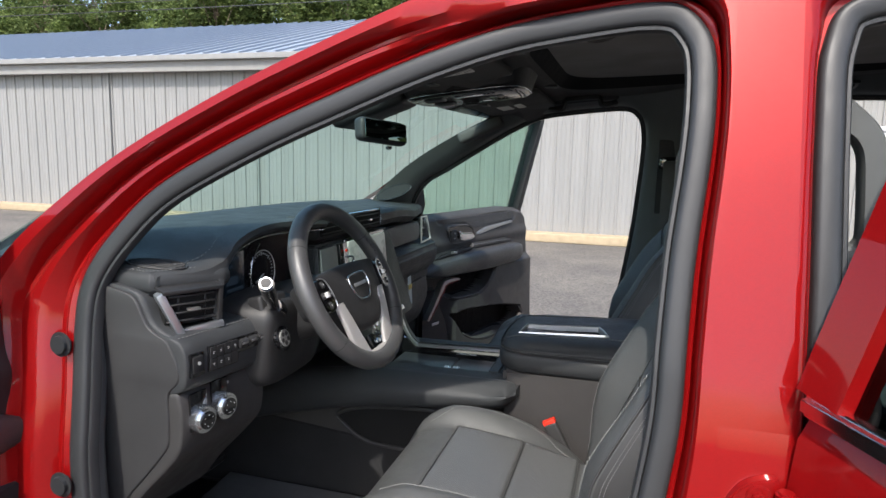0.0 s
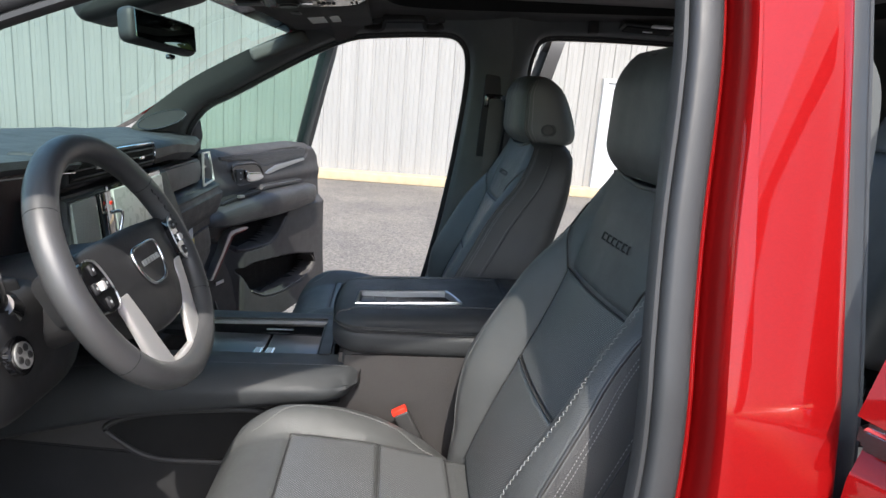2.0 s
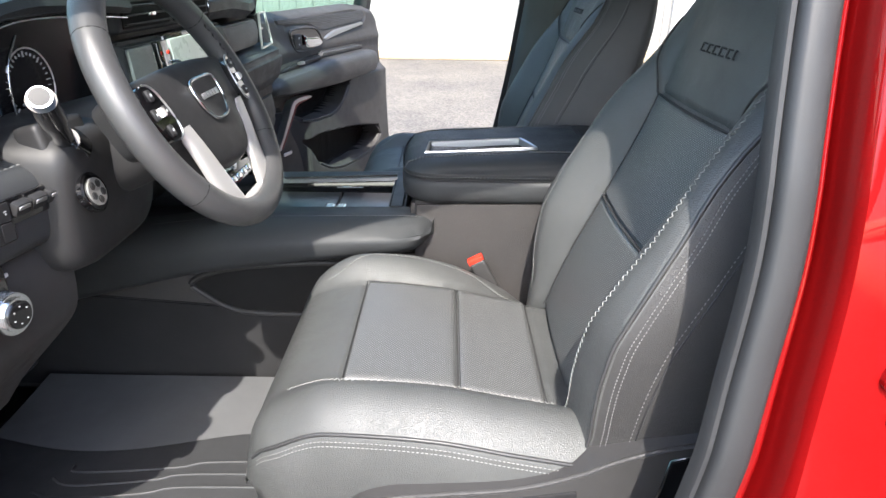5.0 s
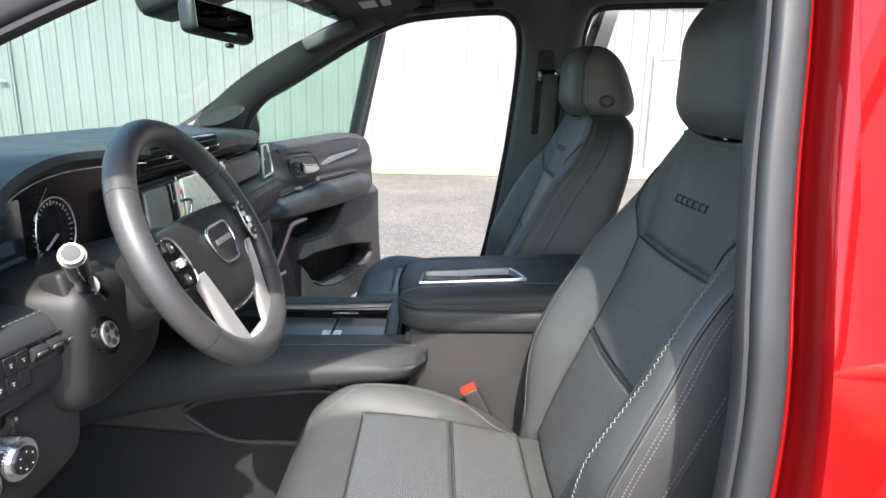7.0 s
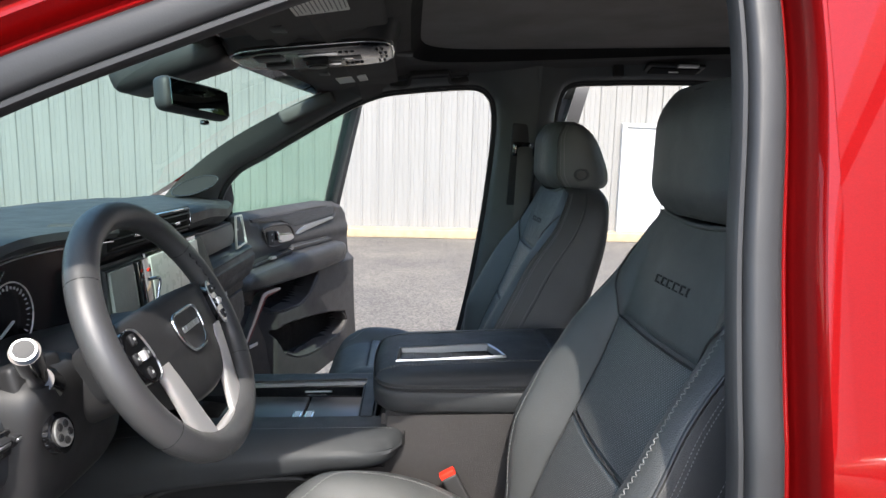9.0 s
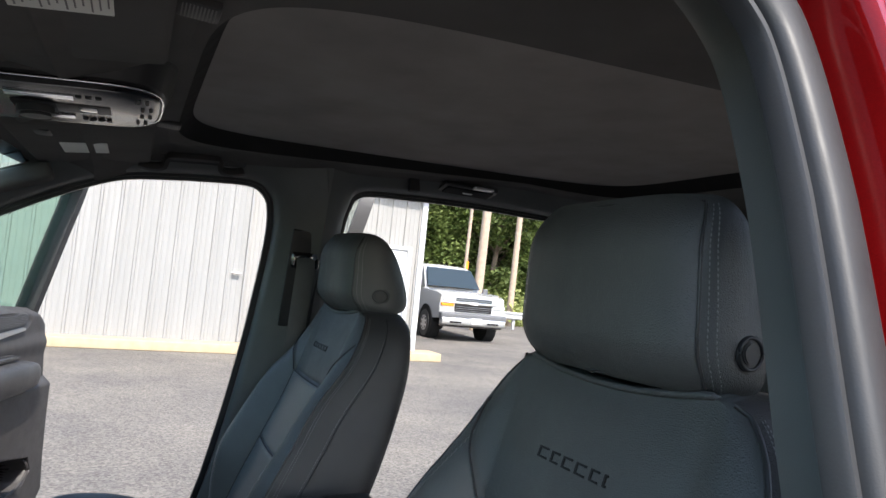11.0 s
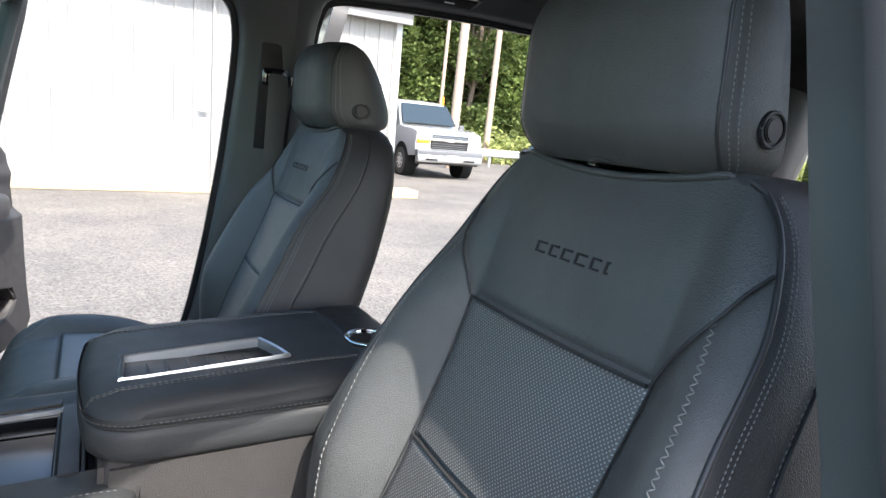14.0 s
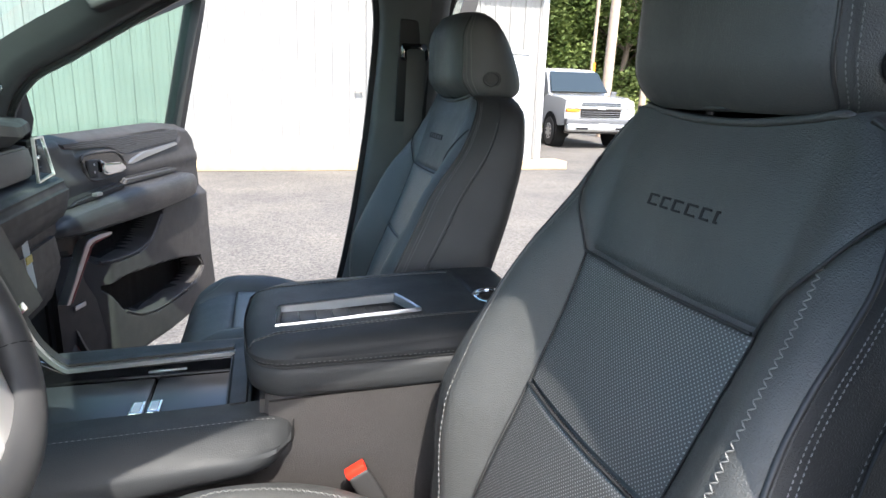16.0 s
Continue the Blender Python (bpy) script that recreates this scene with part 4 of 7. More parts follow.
LV = pose(-0.4845, -0.735, 1.292, 0, 8, -26.4)
vent_at(LV, 0.088, 0.058, 4)
for nm, y0, y1, z0, z1 in (("vent_roof", -0.052, 0.052, 0.029, 0.036), ("vent_side", 0.044, 0.052, -0.034, 0.032)):
    dpart(nm, rbox((0.040, y1 - y0, z1 - z0), 0.002, 2, LV @ pose(-0.006, (y0 + y1) / 2, (z0 + z1) / 2)), SOFT_PLASTIC)


def bar(name, a, b, w, d, mat, label=""):
    """A flat bevelled strip from a to b."""
    a, b = Vector(a), Vector(b)
    q = (b - a).normalized().to_track_quat("Y", "Z").to_matrix().to_4x4()
    return dpart(name, rbox((w, (b - a).length, d), min(w, d) * 0.3, 2, Matrix.Translation((a + b) / 2) @ q), mat, label)


bar("vent_trim", (-0.507, -0.784, 1.322), (-0.487, -0.757, 1.248), 0.026, 0.014, VENT_SILVER, "satin chrome vent surround")
bar("vent_trim", (-0.491, -0.757, 1.2495), (-0.453, -0.690, 1.2570), 0.012, 0.013, VENT_SILVER, "satin chrome vent surround")


def slant(name, prof, y0, y1, mat, label="", k=0.167):
    """A profile of (x, z) drawn from y0 to y1 while it runs rearward by k."""
    loops = [[Vector((a + k * (y - y0), y, b)) for a, b in prof] for y in np.linspace(y0, y1, 9)]
    mz = sum(b for a, b in prof) / len(prof)
    lead = [[Vector((p.x - q, y0 - o, mz + (p.z - mz) * f)) for p in loops[0]] for q, o, f in ((0.016, 0.0035, 0.80), (0.006, 0.003, 0.93), (0.0015, 0.0018, 0.985))]
    loops = lead + loops
    e = [Vector((p.x - 0.006, p.y + 0.004, 1.20 + (p.z - 1.20) * 0.94)) for p in loops[-1]]
    return under(loft(name, loops + [e], mat, None, label), dash)


roll = spline([(-0.54, 0, 1.258), (-0.500, 0, 1.256), (-0.470, 0, 1.250), (-0.456, 0, 1.240), (-0.450, 0, 1.225), (-0.449, 0, 1.200), (-0.452, 0, 1.176), (-0.462, 0, 1.162), (-0.49, 0, 1.158), (-0.54, 0, 1.16)], 3)
slant("switch_panel", [(p.x, p.z) for p in roll], -0.791, -0.612, NAVY_LEATHER, "leather-wrapped switch panel with stitching")
ob = stitch("stitching", [(-0.468 + (y + 0.798) * 0.167, y, 1.2515) for y in np.linspace(-0.79, -0.62, 20)], THREAD_DIM, dash, 0.005, 0.003, 0.0008, 0, (0, 0, 1))
ob.matrix_parent_inverse = Matrix.Translation(dash.location).inverted()


def face_at(y, z, out=0.0):
    return pose(-0.449 + (y + 0.798) * 0.167 + out, y, z, 0, 0, -9.5)


dpart("button_bezel", rbox((0.008, 0.030, 0.040), 0.003, 2, face_at(-0.773, 1.206, -0.002)), PIANO)
dpart("parking_brake_button", rbox((0.008, 0.022, 0.028), 0.003, 2, face_at(-0.773, 1.207, 0.001)), DARK_THREAD, "black parking brake button")
dpart("button_mark", cyl(0.0030, 0.002, 16, 0, face_at(-0.773, 1.209, 0.005) @ pose(0, 0, 0, 0, 90, 0)), WHITE_MARK)
dpart("button_bezel", rbox((0.008, 0.068, 0.044), 0.003, 2, face_at(-0.716, 1.208, -0.002)), PIANO)
for r in range(2):
    for c in range(4):
        m = face_at(-0.7395 + 0.0155 * c, 1.198 + 0.02 * r, 0.0002)
        dpart("push_button", rbox((0.006, 0.0152, 0.0196), 0.0008, 1, m), DARK_THREAD)
        if (r, c) != (0, 3):
            dpart("button_mark", rbox((0.0008, 0.0034, 0.0009), 0, 1, m @ pose(0.0032, 0.0004 * (c - 1), 0.0015)), WHITE_MARK)
            dpart("button_mark", rbox((0.0008, 0.0014, 0.0016), 0, 1, m @ pose(0.0032, -0.001 + 0.0008 * c, -0.0012)), WHITE_MARK)
dpart("toggle_plate", rbox((0.006, 0.070, 0.028), 0.003, 2, face_at(-0.652, 1.216, -0.001)), PIANO, "black switch plate")
for c in range(3):
    m = face_at(-0.674 + 0.022 * c, 1.218, 0.004) @ pose(0, 0, 0, 0, 25, 0)
    dpart("toggle_switch", rbox((0.010, 0.0195, 0.015), 0.003, 2, m), SOFT_PLASTIC)
    dpart("toggle_cap", rbox((0.002, 0.015, 0.005), 0.0008, 1, m @ pose(0.0050, 0, 0.003)), SATIN, "satin toggle edge")
low = spline([(-0.54, 0, 1.162), (-0.480, 0, 1.160), (-0.466, 0, 1.152), (-0.461, 0, 1.12), (-0.463, 0, 1.080), (-0.472, 0, 1.052), (-0.500, 0, 1.018), (-0.560, 0, 0.955), (-0.610, 0, 0.895), (-0.66, 0, 0.90), (-0.62, 0, 1.10)], 3)
slant("knee_panel", [(p.x, p.z) for p in low], -0.790, -0.595, GREY_PLASTIC, "grey plastic knee panel", 0.12)
for y, z in ((-0.759, 1.107), (-0.711, 1.114)):
    dpart("knob_plate", rbox((0.006, 0.037, 0.066), 0.0025, 2, pose(-0.4605 + (y + 0.790) * 0.12, y, z + 0.014, 0, 0, -7)), PIANO, "black plate behind the knob")
    km = pose(-0.447 + (y + 0.759) * 0.167, y, z, 0, 0, -9.5)
    dpart("rotary_knob", cyl(0.0220, 0.026, 48, 0.004, km @ pose(-0.002, 0, 0, 0, 90, 0)), CHROME, "knurled chrome rotary knob")
    dpart("knob_face", cyl(0.0150, 0.004, 32, 0.001, km @ pose(0.0115, 0, 0, 0, 90, 0)), PIANO)
    for q in range(40):
        a = 2 * math.pi * q / 40
        dpart("knob_ridge", rbox((0.018, 0.0014, 0.0018), 0, 1, km @ pose(-0.004, 0.0220 * math.cos(a), 0.0220 * math.sin(a))), CHROME)
    for q in range(6):
        a = 0.5 + q * 1.0
        dpart("button_mark", rbox((0.001, 0.0014, 0.0012), 0, 1, km @ pose(0.0137, 0.0095 * math.cos(a), 0.0095 * math.sin(a))), WHITE_MARK)
for y in (-0.765, -0.745, -0.700, -0.690):
    dpart("panel_mark", rbox((0.002, 0.007, 0.004), 0, 1, pose(-0.462 + (y + 0.796) * 0.12, y, 1.147, 0, 0, -7)), WHITE_MARK)
pe_plan = spline([(-0.70, -0.777, 0), (-0.60, -0.780, 0), (-0.535, -0.781, 0), (-0.520, -0.774, 0), (-0.490, -0.724, 0), (-0.466, -0.684, 0), (-0.460, -0.668, 0), (-0.466, -0.652, 0), (-0.50, -0.648, 0)], 3)
pe_sec = [(0.030, 0.0), (0.010, 0.001), (0.003, 0.005), (0.0, 0.012), (0.0, 0.024), (0.003, 0.032), (0.010, 0.037), (0.030, 0.039)]
pe = []
for i_, p in enumerate(pe_plan):
    t_ = (pe_plan[min(i_ + 1, len(pe_plan) - 1)] - pe_plan[max(i_ - 1, 0)]).normalized()
    pe.append([Vector((p.x - t_.y * q, p.y + t_.x * q, 1.316 + h)) for q, h in pe_sec])
under(loft("pad_end", pe, NAVY_LEATHER, None, "padded leather dash end", False, False), dash)
under(stitch("stitching", [(p[6].x, p[6].y, p[6].z + 0.0012) for p in pe[2:-3]], THREAD_DIM, None, 0.0042, 0.0025, 0.0007, 0, (0, 0, 1)), dash)
# defroster grille on the end of the pad
gr = thing("defroster_vent", "black slatted oval defroster vent in the dash top", "vent", (-0.552, -0.732, 1.36))


def pad_point(x, y, h=0.0):
    e = dash_edge_x(y)
    return Vector((x + 0.552, y + 0.732, dash_top_z(-1.08 + 0.60 * (x + 1.08) / (e + 1.08), y) + h - 1.36))


lp = [(-0.552 + 0.050 * math.cos(a), -0.732 + 0.026 * math.sin(a) + 0.010 * math.cos(a)) for a in np.linspace(0, 2 * math.pi, 40, endpoint=False)]
tube("vent_rim", [pad_point(x, y, 0.001) for x, y in lp], 0.0022, SOFT_PLASTIC, gr, "", True)
loft("vent_well", [[pad_point(-0.552 + (x + 0.552) * k, -0.732 + (y + 0.732) * k, 0.0012) for x, y in lp] for k in (0.97, 0.5, 0.05)], POCKET, gr)
for k in range(6):
    v = -0.80 + 0.32 * k
    w = 0.046 * math.sqrt(1 - v * v)
    tube("vent_slat", [pad_point(-0.552 + u, -0.732 + 0.026 * v + 0.21 * u, 0.002) for u in np.linspace(-w, w, 8)], 0.0015, SOFT_PLASTIC, gr)

# instrument cluster
dpart("cluster_well", prism([(-0.535, -0.668, 1.255), (-0.535, -0.29, 1.250), (-0.535, -0.27, 1.36), (-0.535, -0.36, 1.392), (-0.535, -0.56, 1.392), (-0.535, -0.655, 1.340)], (0.02, 0, 0), 0.004), base_mat("dark cluster lens", (0.008, 0.008, 0.010), 0.22, 0.0, 0.0, 0.2)[0], "dark glossy instrument cluster")
brow = spline([(-0.470, -0.690, 1.262), (-0.474, -0.684, 1.305), (-0.480, -0.655, 1.350), (-0.486, -0.60, 1.384), (-0.49, -0.50, 1.400), (-0.49, -0.35, 1.395), (-0.49, -0.25, 1.388)], 10)
under(sweep("cluster_hood", brow, [(-0.010, -0.06), (-0.010, 0.012), (0.0, 0.016), (0.008, 0.010), (0.008, -0.06)], NAVY_LEATHER, None, "leather cluster hood", False, (1, 0, 0)), dash)
under(tube("hood_chrome_line", [p + Vector((0.004, 0.0, -0.014)) for p in brow], 0.0018, CHROME, None, "thin chrome strip"), dash)
gc = Vector((-0.508, -0.484, 1.306))
for k in range(25):
    a = radians(215 - 250 * k / 24)
    L = 0.007 if k % 4 == 0 else 0.0035
    dpart("dial_tick", rbox((0.002, 0.0009, L), 0, 1, Matrix.Translation(gc) @ pose(0, 0, 0, math.degrees(a) - 90, 0, 0) @ pose(0, 0, 0.040)), WHITE_MARK)
under(tube("dial_rim", [gc + Vector((0.002, 0.047 * math.cos(a), 0.047 * math.sin(a))) for a in np.linspace(radians(-40), radians(150), 40)], 0.0010, SILVER, None), dash)
under(tube("dial_chrome", spline([gc + Vector((0.003, -0.010, 0.062)), gc + Vector((0.003, -0.034, 0.034)), gc + Vector((0.003, -0.043, 0.0)), gc + Vector((0.003, -0.040, -0.040))], 6), 0.0016, CHROME, None), dash)
dpart("dial_needle", rbox((0.003, 0.032, 0.0018), 0, 1, Matrix.Translation(gc + Vector((0.004, -0.012, -0.010))) @ pose(0, 0, 0, 28, 0, 0)), WHITE_MARK)
dpart("info_display", rbox((0.003, 0.082, 0.088), 0.004, 2, pose(-0.512, -0.582, 1.316)), glow("dim blue display", (0.06, 0.16, 0.34), 0.004), "dim blue information display")
for k, (dy, dz, w) in enumerate(((0.0, 0.032, 0.04), (-0.01, 0.018, 0.024), (0.0, -0.010, 0.035), (0.01, -0.028, 0.05))):
    dpart("display_bar", rbox((0.002, w, 0.005 if k != 2 else 0.016), 0, 1, pose(-0.5095, -0.582 + dy, 1.316 + dz)), glow("display line", (0.3, 0.5, 0.8), 0.010))
# centre vents, stitched shelf, screen
dpart("vent_housing", rbox((0.085, 0.400, 0.056), 0.010, 3, pose(-0.532, -0.080, 1.377)), NAVY_LEATHER, "leather vent housing")
vent(-0.262, -0.085, 1.356, 1.396, -0.490, "centre", 3)
vent(-0.070, 0.100, 1.356, 1.396, -0.490, "centre", 3)
cp = spline([(-0.487, -0.273, 1.396), (-0.487, -0.255, 1.4005), (-0.487, -0.1, 1.401), (-0.487, 0.08, 1.400), (-0.487, 0.106, 1.394), (-0.487, 0.110, 1.375), (-0.487, 0.102, 1.354)], 6)
under(tube("vent_chrome_line", cp, 0.0022, CHROME, None, "thin chrome vent strip", False, 6), dash)
dpart("centre_panel", prism([(-0.515, -0.300, 1.340), (-0.505, -0.31, 1.20), (-0.45, -0.22, 1.08), (-0.45, 0.22, 1.08), (-0.505, 0.22, 1.20), (-0.515, 0.16, 1.340)], (0.035, 0, 0), 0.008, 3), NAVY_LEATHER, "leather-faced centre panel")
FILM = plastic("hazy screen film", (0.48, 0.475, 0.46), 0.28, 40.0, 0.05, 0.5)
dpart("touch_screen", rbox((0.010, 0.245, 0.130), 0.004, 2, pose(-0.468, -0.022, 1.268, 0, -6, 0)), FILM, "centre touch screen under hazy protective film")
dpart("screen_frame", rbox((0.008, 0.260, 0.146), 0.005, 2, pose(-0.473, -0.022, 1.268, 0, -6, 0)), PIANO)
dpart("button_strip", rbox((0.012, 0.042, 0.13), 0.003, 2, pose(-0.470, -0.175, 1.268, 0, -6, 0)), PIANO)
dpart("textured_panel", rbox((0.008, 0.085, 0.125), 0.004, 2, pose(-0.471, -0.247, 1.268, 0, -6, 0)), leather("coarse grained leather", (0.10, 0.105, 0.11), 0.45, 190.0, 1.0), "coarse grained leather panel with stitching")
stitch("stitching", [(-0.4655 - 0.105 * (z - 1.268), -0.212, z) for z in np.linspace(1.21, 1.325, 16)], THREAD, dash, 0.004, 0.003, 0.0009, 0, (1, 0, 0)).matrix_parent_inverse = Matrix.Translation(dash.location).inverted()
dpart("warning_lamp", rbox((0.004, 0.008, 0.006), 0.001, 1, pose(-0.462, -0.175, 1.315)), RED_PLASTIC, "red warning lamp button")
under(tube("chrome_hook", spline([(-0.458, -0.185, 1.30), (-0.452, -0.160, 1.298), (-0.452, -0.155, 1.285), (-0.456, -0.172, 1.235)], 5), 0.003, CHROME, None), dash)
for k in range(5):
    dpart("climate_button", rbox((0.010, 0.030, 0.014), 0.003, 2, pose(-0.415, -0.10 + 0.05 * k, 1.11, 0, -30, 0)), CHROME)
cpn = pose(-0.425, -0.035, 1.085, 0, -35, 0)
dpart("climate_plate", rbox((0.012, 0.20, 0.075), 0.005, 2, cpn), PIANO, "gloss black climate panel")
dpart("climate_knob", cyl(0.020, 0.020, 40, 0.003, cpn @ pose(0.014, -0.055, 0.008, 0, 90, 0)), CHROME, "chrome climate knob")
dpart("climate_knob", cyl(0.020, 0.020, 40, 0.003, cpn @ pose(0.014, 0.075, 0.008, 0, 90, 0)), CHROME, "chrome climate knob")
for k in range(4):
    dpart("climate_button", rbox((0.008, 0.022, 0.012), 0.003, 2, cpn @ pose(0.008, -0.070 + 0.03 * k, -0.026)), CHROME)
# passenger side: pad, trim band, vent, glove box
band = [(-0.56, 1.322), (-0.532, 1.318), (-0.525, 1.285), (-0.532, 1.252), (-0.56, 1.245)]
dpart("trim_band", prism([(a, 0.16, b) for a, b in band], (0, 0.43, 0), 0.004), leather("coarse pale-lit trim weave", (0.11, 0.108, 0.104), 0.5, 230.0, 1.0), "grey textured trim band")
vent(0.60, 0.668, 1.252, 1.328, -0.540, "passenger", 3)
vr = [(-0.524, 0.598, 1.334), (-0.522, 0.650, 1.334), (-0.518, 0.690, 1.246), (-0.520, 0.588, 1.240)]
under(sweep("vent_trim", [Vector(q) for q in vr], [(-0.003, -0.003), (0.003, -0.003), (0.003, 0.003), (-0.003, 0.003)], SATIN, None, "satin chrome vent surround", True, (1, 0, 0)), dash)
padp = [(-0.58, 1.245), (-0.525, 1.238), (-0.502, 1.215), (-0.505, 1.17), (-0.528, 1.125), (-0.58, 1.10)]
dpart("passenger_pad", prism([(a, 0.15, b) for a, b in padp], (0, 0.60, 0), 0.012, 3), NAVY_LEATHER, "padded leather passenger panel")
glv = [(-0.60, 1.105), (-0.545, 1.10), (-0.535, 1.02), (-0.57, 0.92), (-0.66, 0.86)]
dpart("glove_box", prism([(a, 0.24, b) for a, b in glv], (0, 0.50, 0), 0.012, 3), GREY_PLASTIC, "grey plastic glove box lid")
tag = thing("paper_tag", "white and yellow paper tag hanging from the glove box", "tag", (-0.522, 0.47, 1.13))
part("tag_card", prism([(0, -0.02, 0), (0, 0.012, 0.004), (0.004, 0.02, -0.10), (0.004, -0.012, -0.105)], (0.0015, 0, 0)), PAPER, tag)
part("tag_band", rbox((0.003, 0.034, 0.016), 0, 1, pose(0.003, 0.001, -0.035)), YELLOW_PAPER, tag, "yellow band")

# ---- steering wheel ----
WC, RY_, RZ_ = Vector((-0.304, -0.487, 1.299)), 0.165, 0.1575
wheel = thing("steering_wheel", "black leather steering wheel with brushed silver lower spokes", "steering wheel", WC)
wheel.rotation_euler = (0, radians(-27), 0)
# local frame: x towards the driver, y across, z up the wheel
rim = [Vector((0, RY_ * math.cos(a), RZ_ * math.sin(a))) for a in np.linspace(0, 2 * math.pi, 96, endpoint=False)]
sweep("rim", rim, ring_profile(0.0175, 14, 1.0), RIM_LEATHER, wheel, "leather-wrapped rim", True, (1, 0, 0))
for a0 in (35, 145, 215, 325):
    a = radians(a0)
    c = Vector((0, RY_ * math.cos(a), RZ_ * math.sin(a)))
    t = Vector((0, -math.sin(a), math.cos(a)))
    rr = Vector((0, math.cos(a), math.sin(a)))
    tube("rim_seam", [c + rr * 0.0168 * math.cos(b) + Vector((0.0168 * math.sin(b), 0, 0)) for b in np.linspace(0, 2 * math.pi, 20, endpoint=False)], 0.0009, DARK_THREAD, wheel, "", True, 6, 1, t)
for a1, a2 in ((5, 33), (147, 178)):
    stitch("rim_stitching", [Vector((0.012, (RY_ - 0.013) * math.cos(a), (RZ_ - 0.013) * math.sin(a))) for a in np.linspace(radians(a1), radians(a2), 30)], DARK_THREAD, wheel, 0.006, 0.002, 0.0012, 0.003, (1, 0, 0))
half = [(0.0, 0.043), (0.09, 0.040), (0.150, 0.034), (0.155, 0.004), (0.148, -0.030), (0.118, -0.038), (0.098, -0.046), (0.078, -0.068), (0.048, -0.089), (0.0, -0.095)]
hub_line = spline([(0, y, z) for y, z in half] + [(0, -y, z) for y, z in reversed(half[1:-1])], 4, True)
hub = [[Vector((x - 0.010 * abs(p.y * s_ / 0.15) ** 2, p.y * s_, -0.015 + (p.z + 0.015) * s_)) for p in hub_line]
       for x, s_ in ((-0.034, 0.94), (-0.012, 0.99), (-0.002, 1.0), (0.004, 0.985), (0.0085, 0.94), (0.012, 0.84), (0.0145, 0.62), (0.016, 0.34), (0.0165, 0.06))]
loft("hub_cover", hub, SOFT_PLASTIC, wheel, "soft black hub cover with side arms")
em = [(0.030, 0.022), (0.039, 0.013), (0.037, -0.006), (0.027, -0.022), (0.014, -0.029), (-0.014, -0.029), (-0.027, -0.022), (-0.037, -0.006), (-0.039, 0.013), (-0.030, 0.022), (0, 0.023)]
ep = spline([(0.0185, a, b - 0.007) for a, b in em], 6, True)
tube("emblem_ring", ep, 0.0024, CHROME, wheel, "chrome shield-shaped emblem ring", True, 8, 1, (1, 0, 0))
part("emblem_plate", prism(ep, (-0.010, 0, 0)), SOFT_PLASTIC, wheel)
for k in range(6):
    part("emblem_block", rbox((0.002, 0.0062, 0.0075), 0.0005, 1, pose(0.0200, -0.0230 + 0.0092 * k, -0.006)), SATIN, wheel)
for sg in (-1, 1):
    pod = spline([(0, sg * a, b) for a, b in ((0.142, 0.029), (0.120, 0.026), (0.111, 0.004), (0.110, -0.022), (0.118, -0.033), (0.136, -0.032), (0.147, -0.016), (0.150, 0.008))], 4, True)
    part("button_pod", prism([(0.0165 - 0.08 * (abs(p.y) - 0.10), p.y, p.z) for p in pod], (-0.014, 0, 0), 0.002, 2), PIANO, wheel, "gloss black button pod")
    tube("pod_chrome", [Vector((0.0168 - 0.08 * (abs(p.y) - 0.10), p.y, p.z)) for p in pod[2:18]], 0.0012, SATIN, wheel)
    for dy, dz in ((0.0, 0.018), (0.0, -0.022), (0.012, -0.002), (-0.012, -0.002)):
        part("wheel_button", rbox((0.004, 0.010, 0.013), 0.0015, 1, pose(0.0145, sg * (0.130 + dy), dz, 0, 0, -sg * 5)), SOFT_PLASTIC, wheel)
        part("button_mark", rbox((0.001, 0.003, 0.003), 0, 1, pose(0.0168, sg * (0.130 + dy), dz, 0, 0, -sg * 5)), WHITE_MARK, wheel)
    part("roller", cyl(0.0055, 0.010, 16, 0.001, pose(0.0150, sg * 0.130, -0.002)), SILVER, wheel, "silver thumb roller")
    sp = []
    mid = spline([(0.008, sg * 0.094, -0.026), (0.005, sg * 0.083, -0.060), (0.0, sg * 0.070, -0.100), (-0.004, sg * 0.056, -0.142)], 4)
    for p, w in zip(mid, np.linspace(0.013, 0.026, len(mid))):
        sp.append([Vector((p.x + 0.006 * math.copysign(abs(math.sin(a)) ** 0.6, math.sin(a)), p.y + w * math.copysign(abs(math.cos(a)) ** 0.6, math.cos(a)), p.z)) for a in np.linspace(0, 2 * math.pi, 20, endpoint=False)])
    loft("lower_spoke", sp, SILVER, wheel, "brushed silver spoke")
part("spoke_bridge", rbox((0.014, 0.125, 0.020), 0.006, 3, pose(-0.004, 0, -0.1445)), SILVER, wheel, "brushed silver spoke")
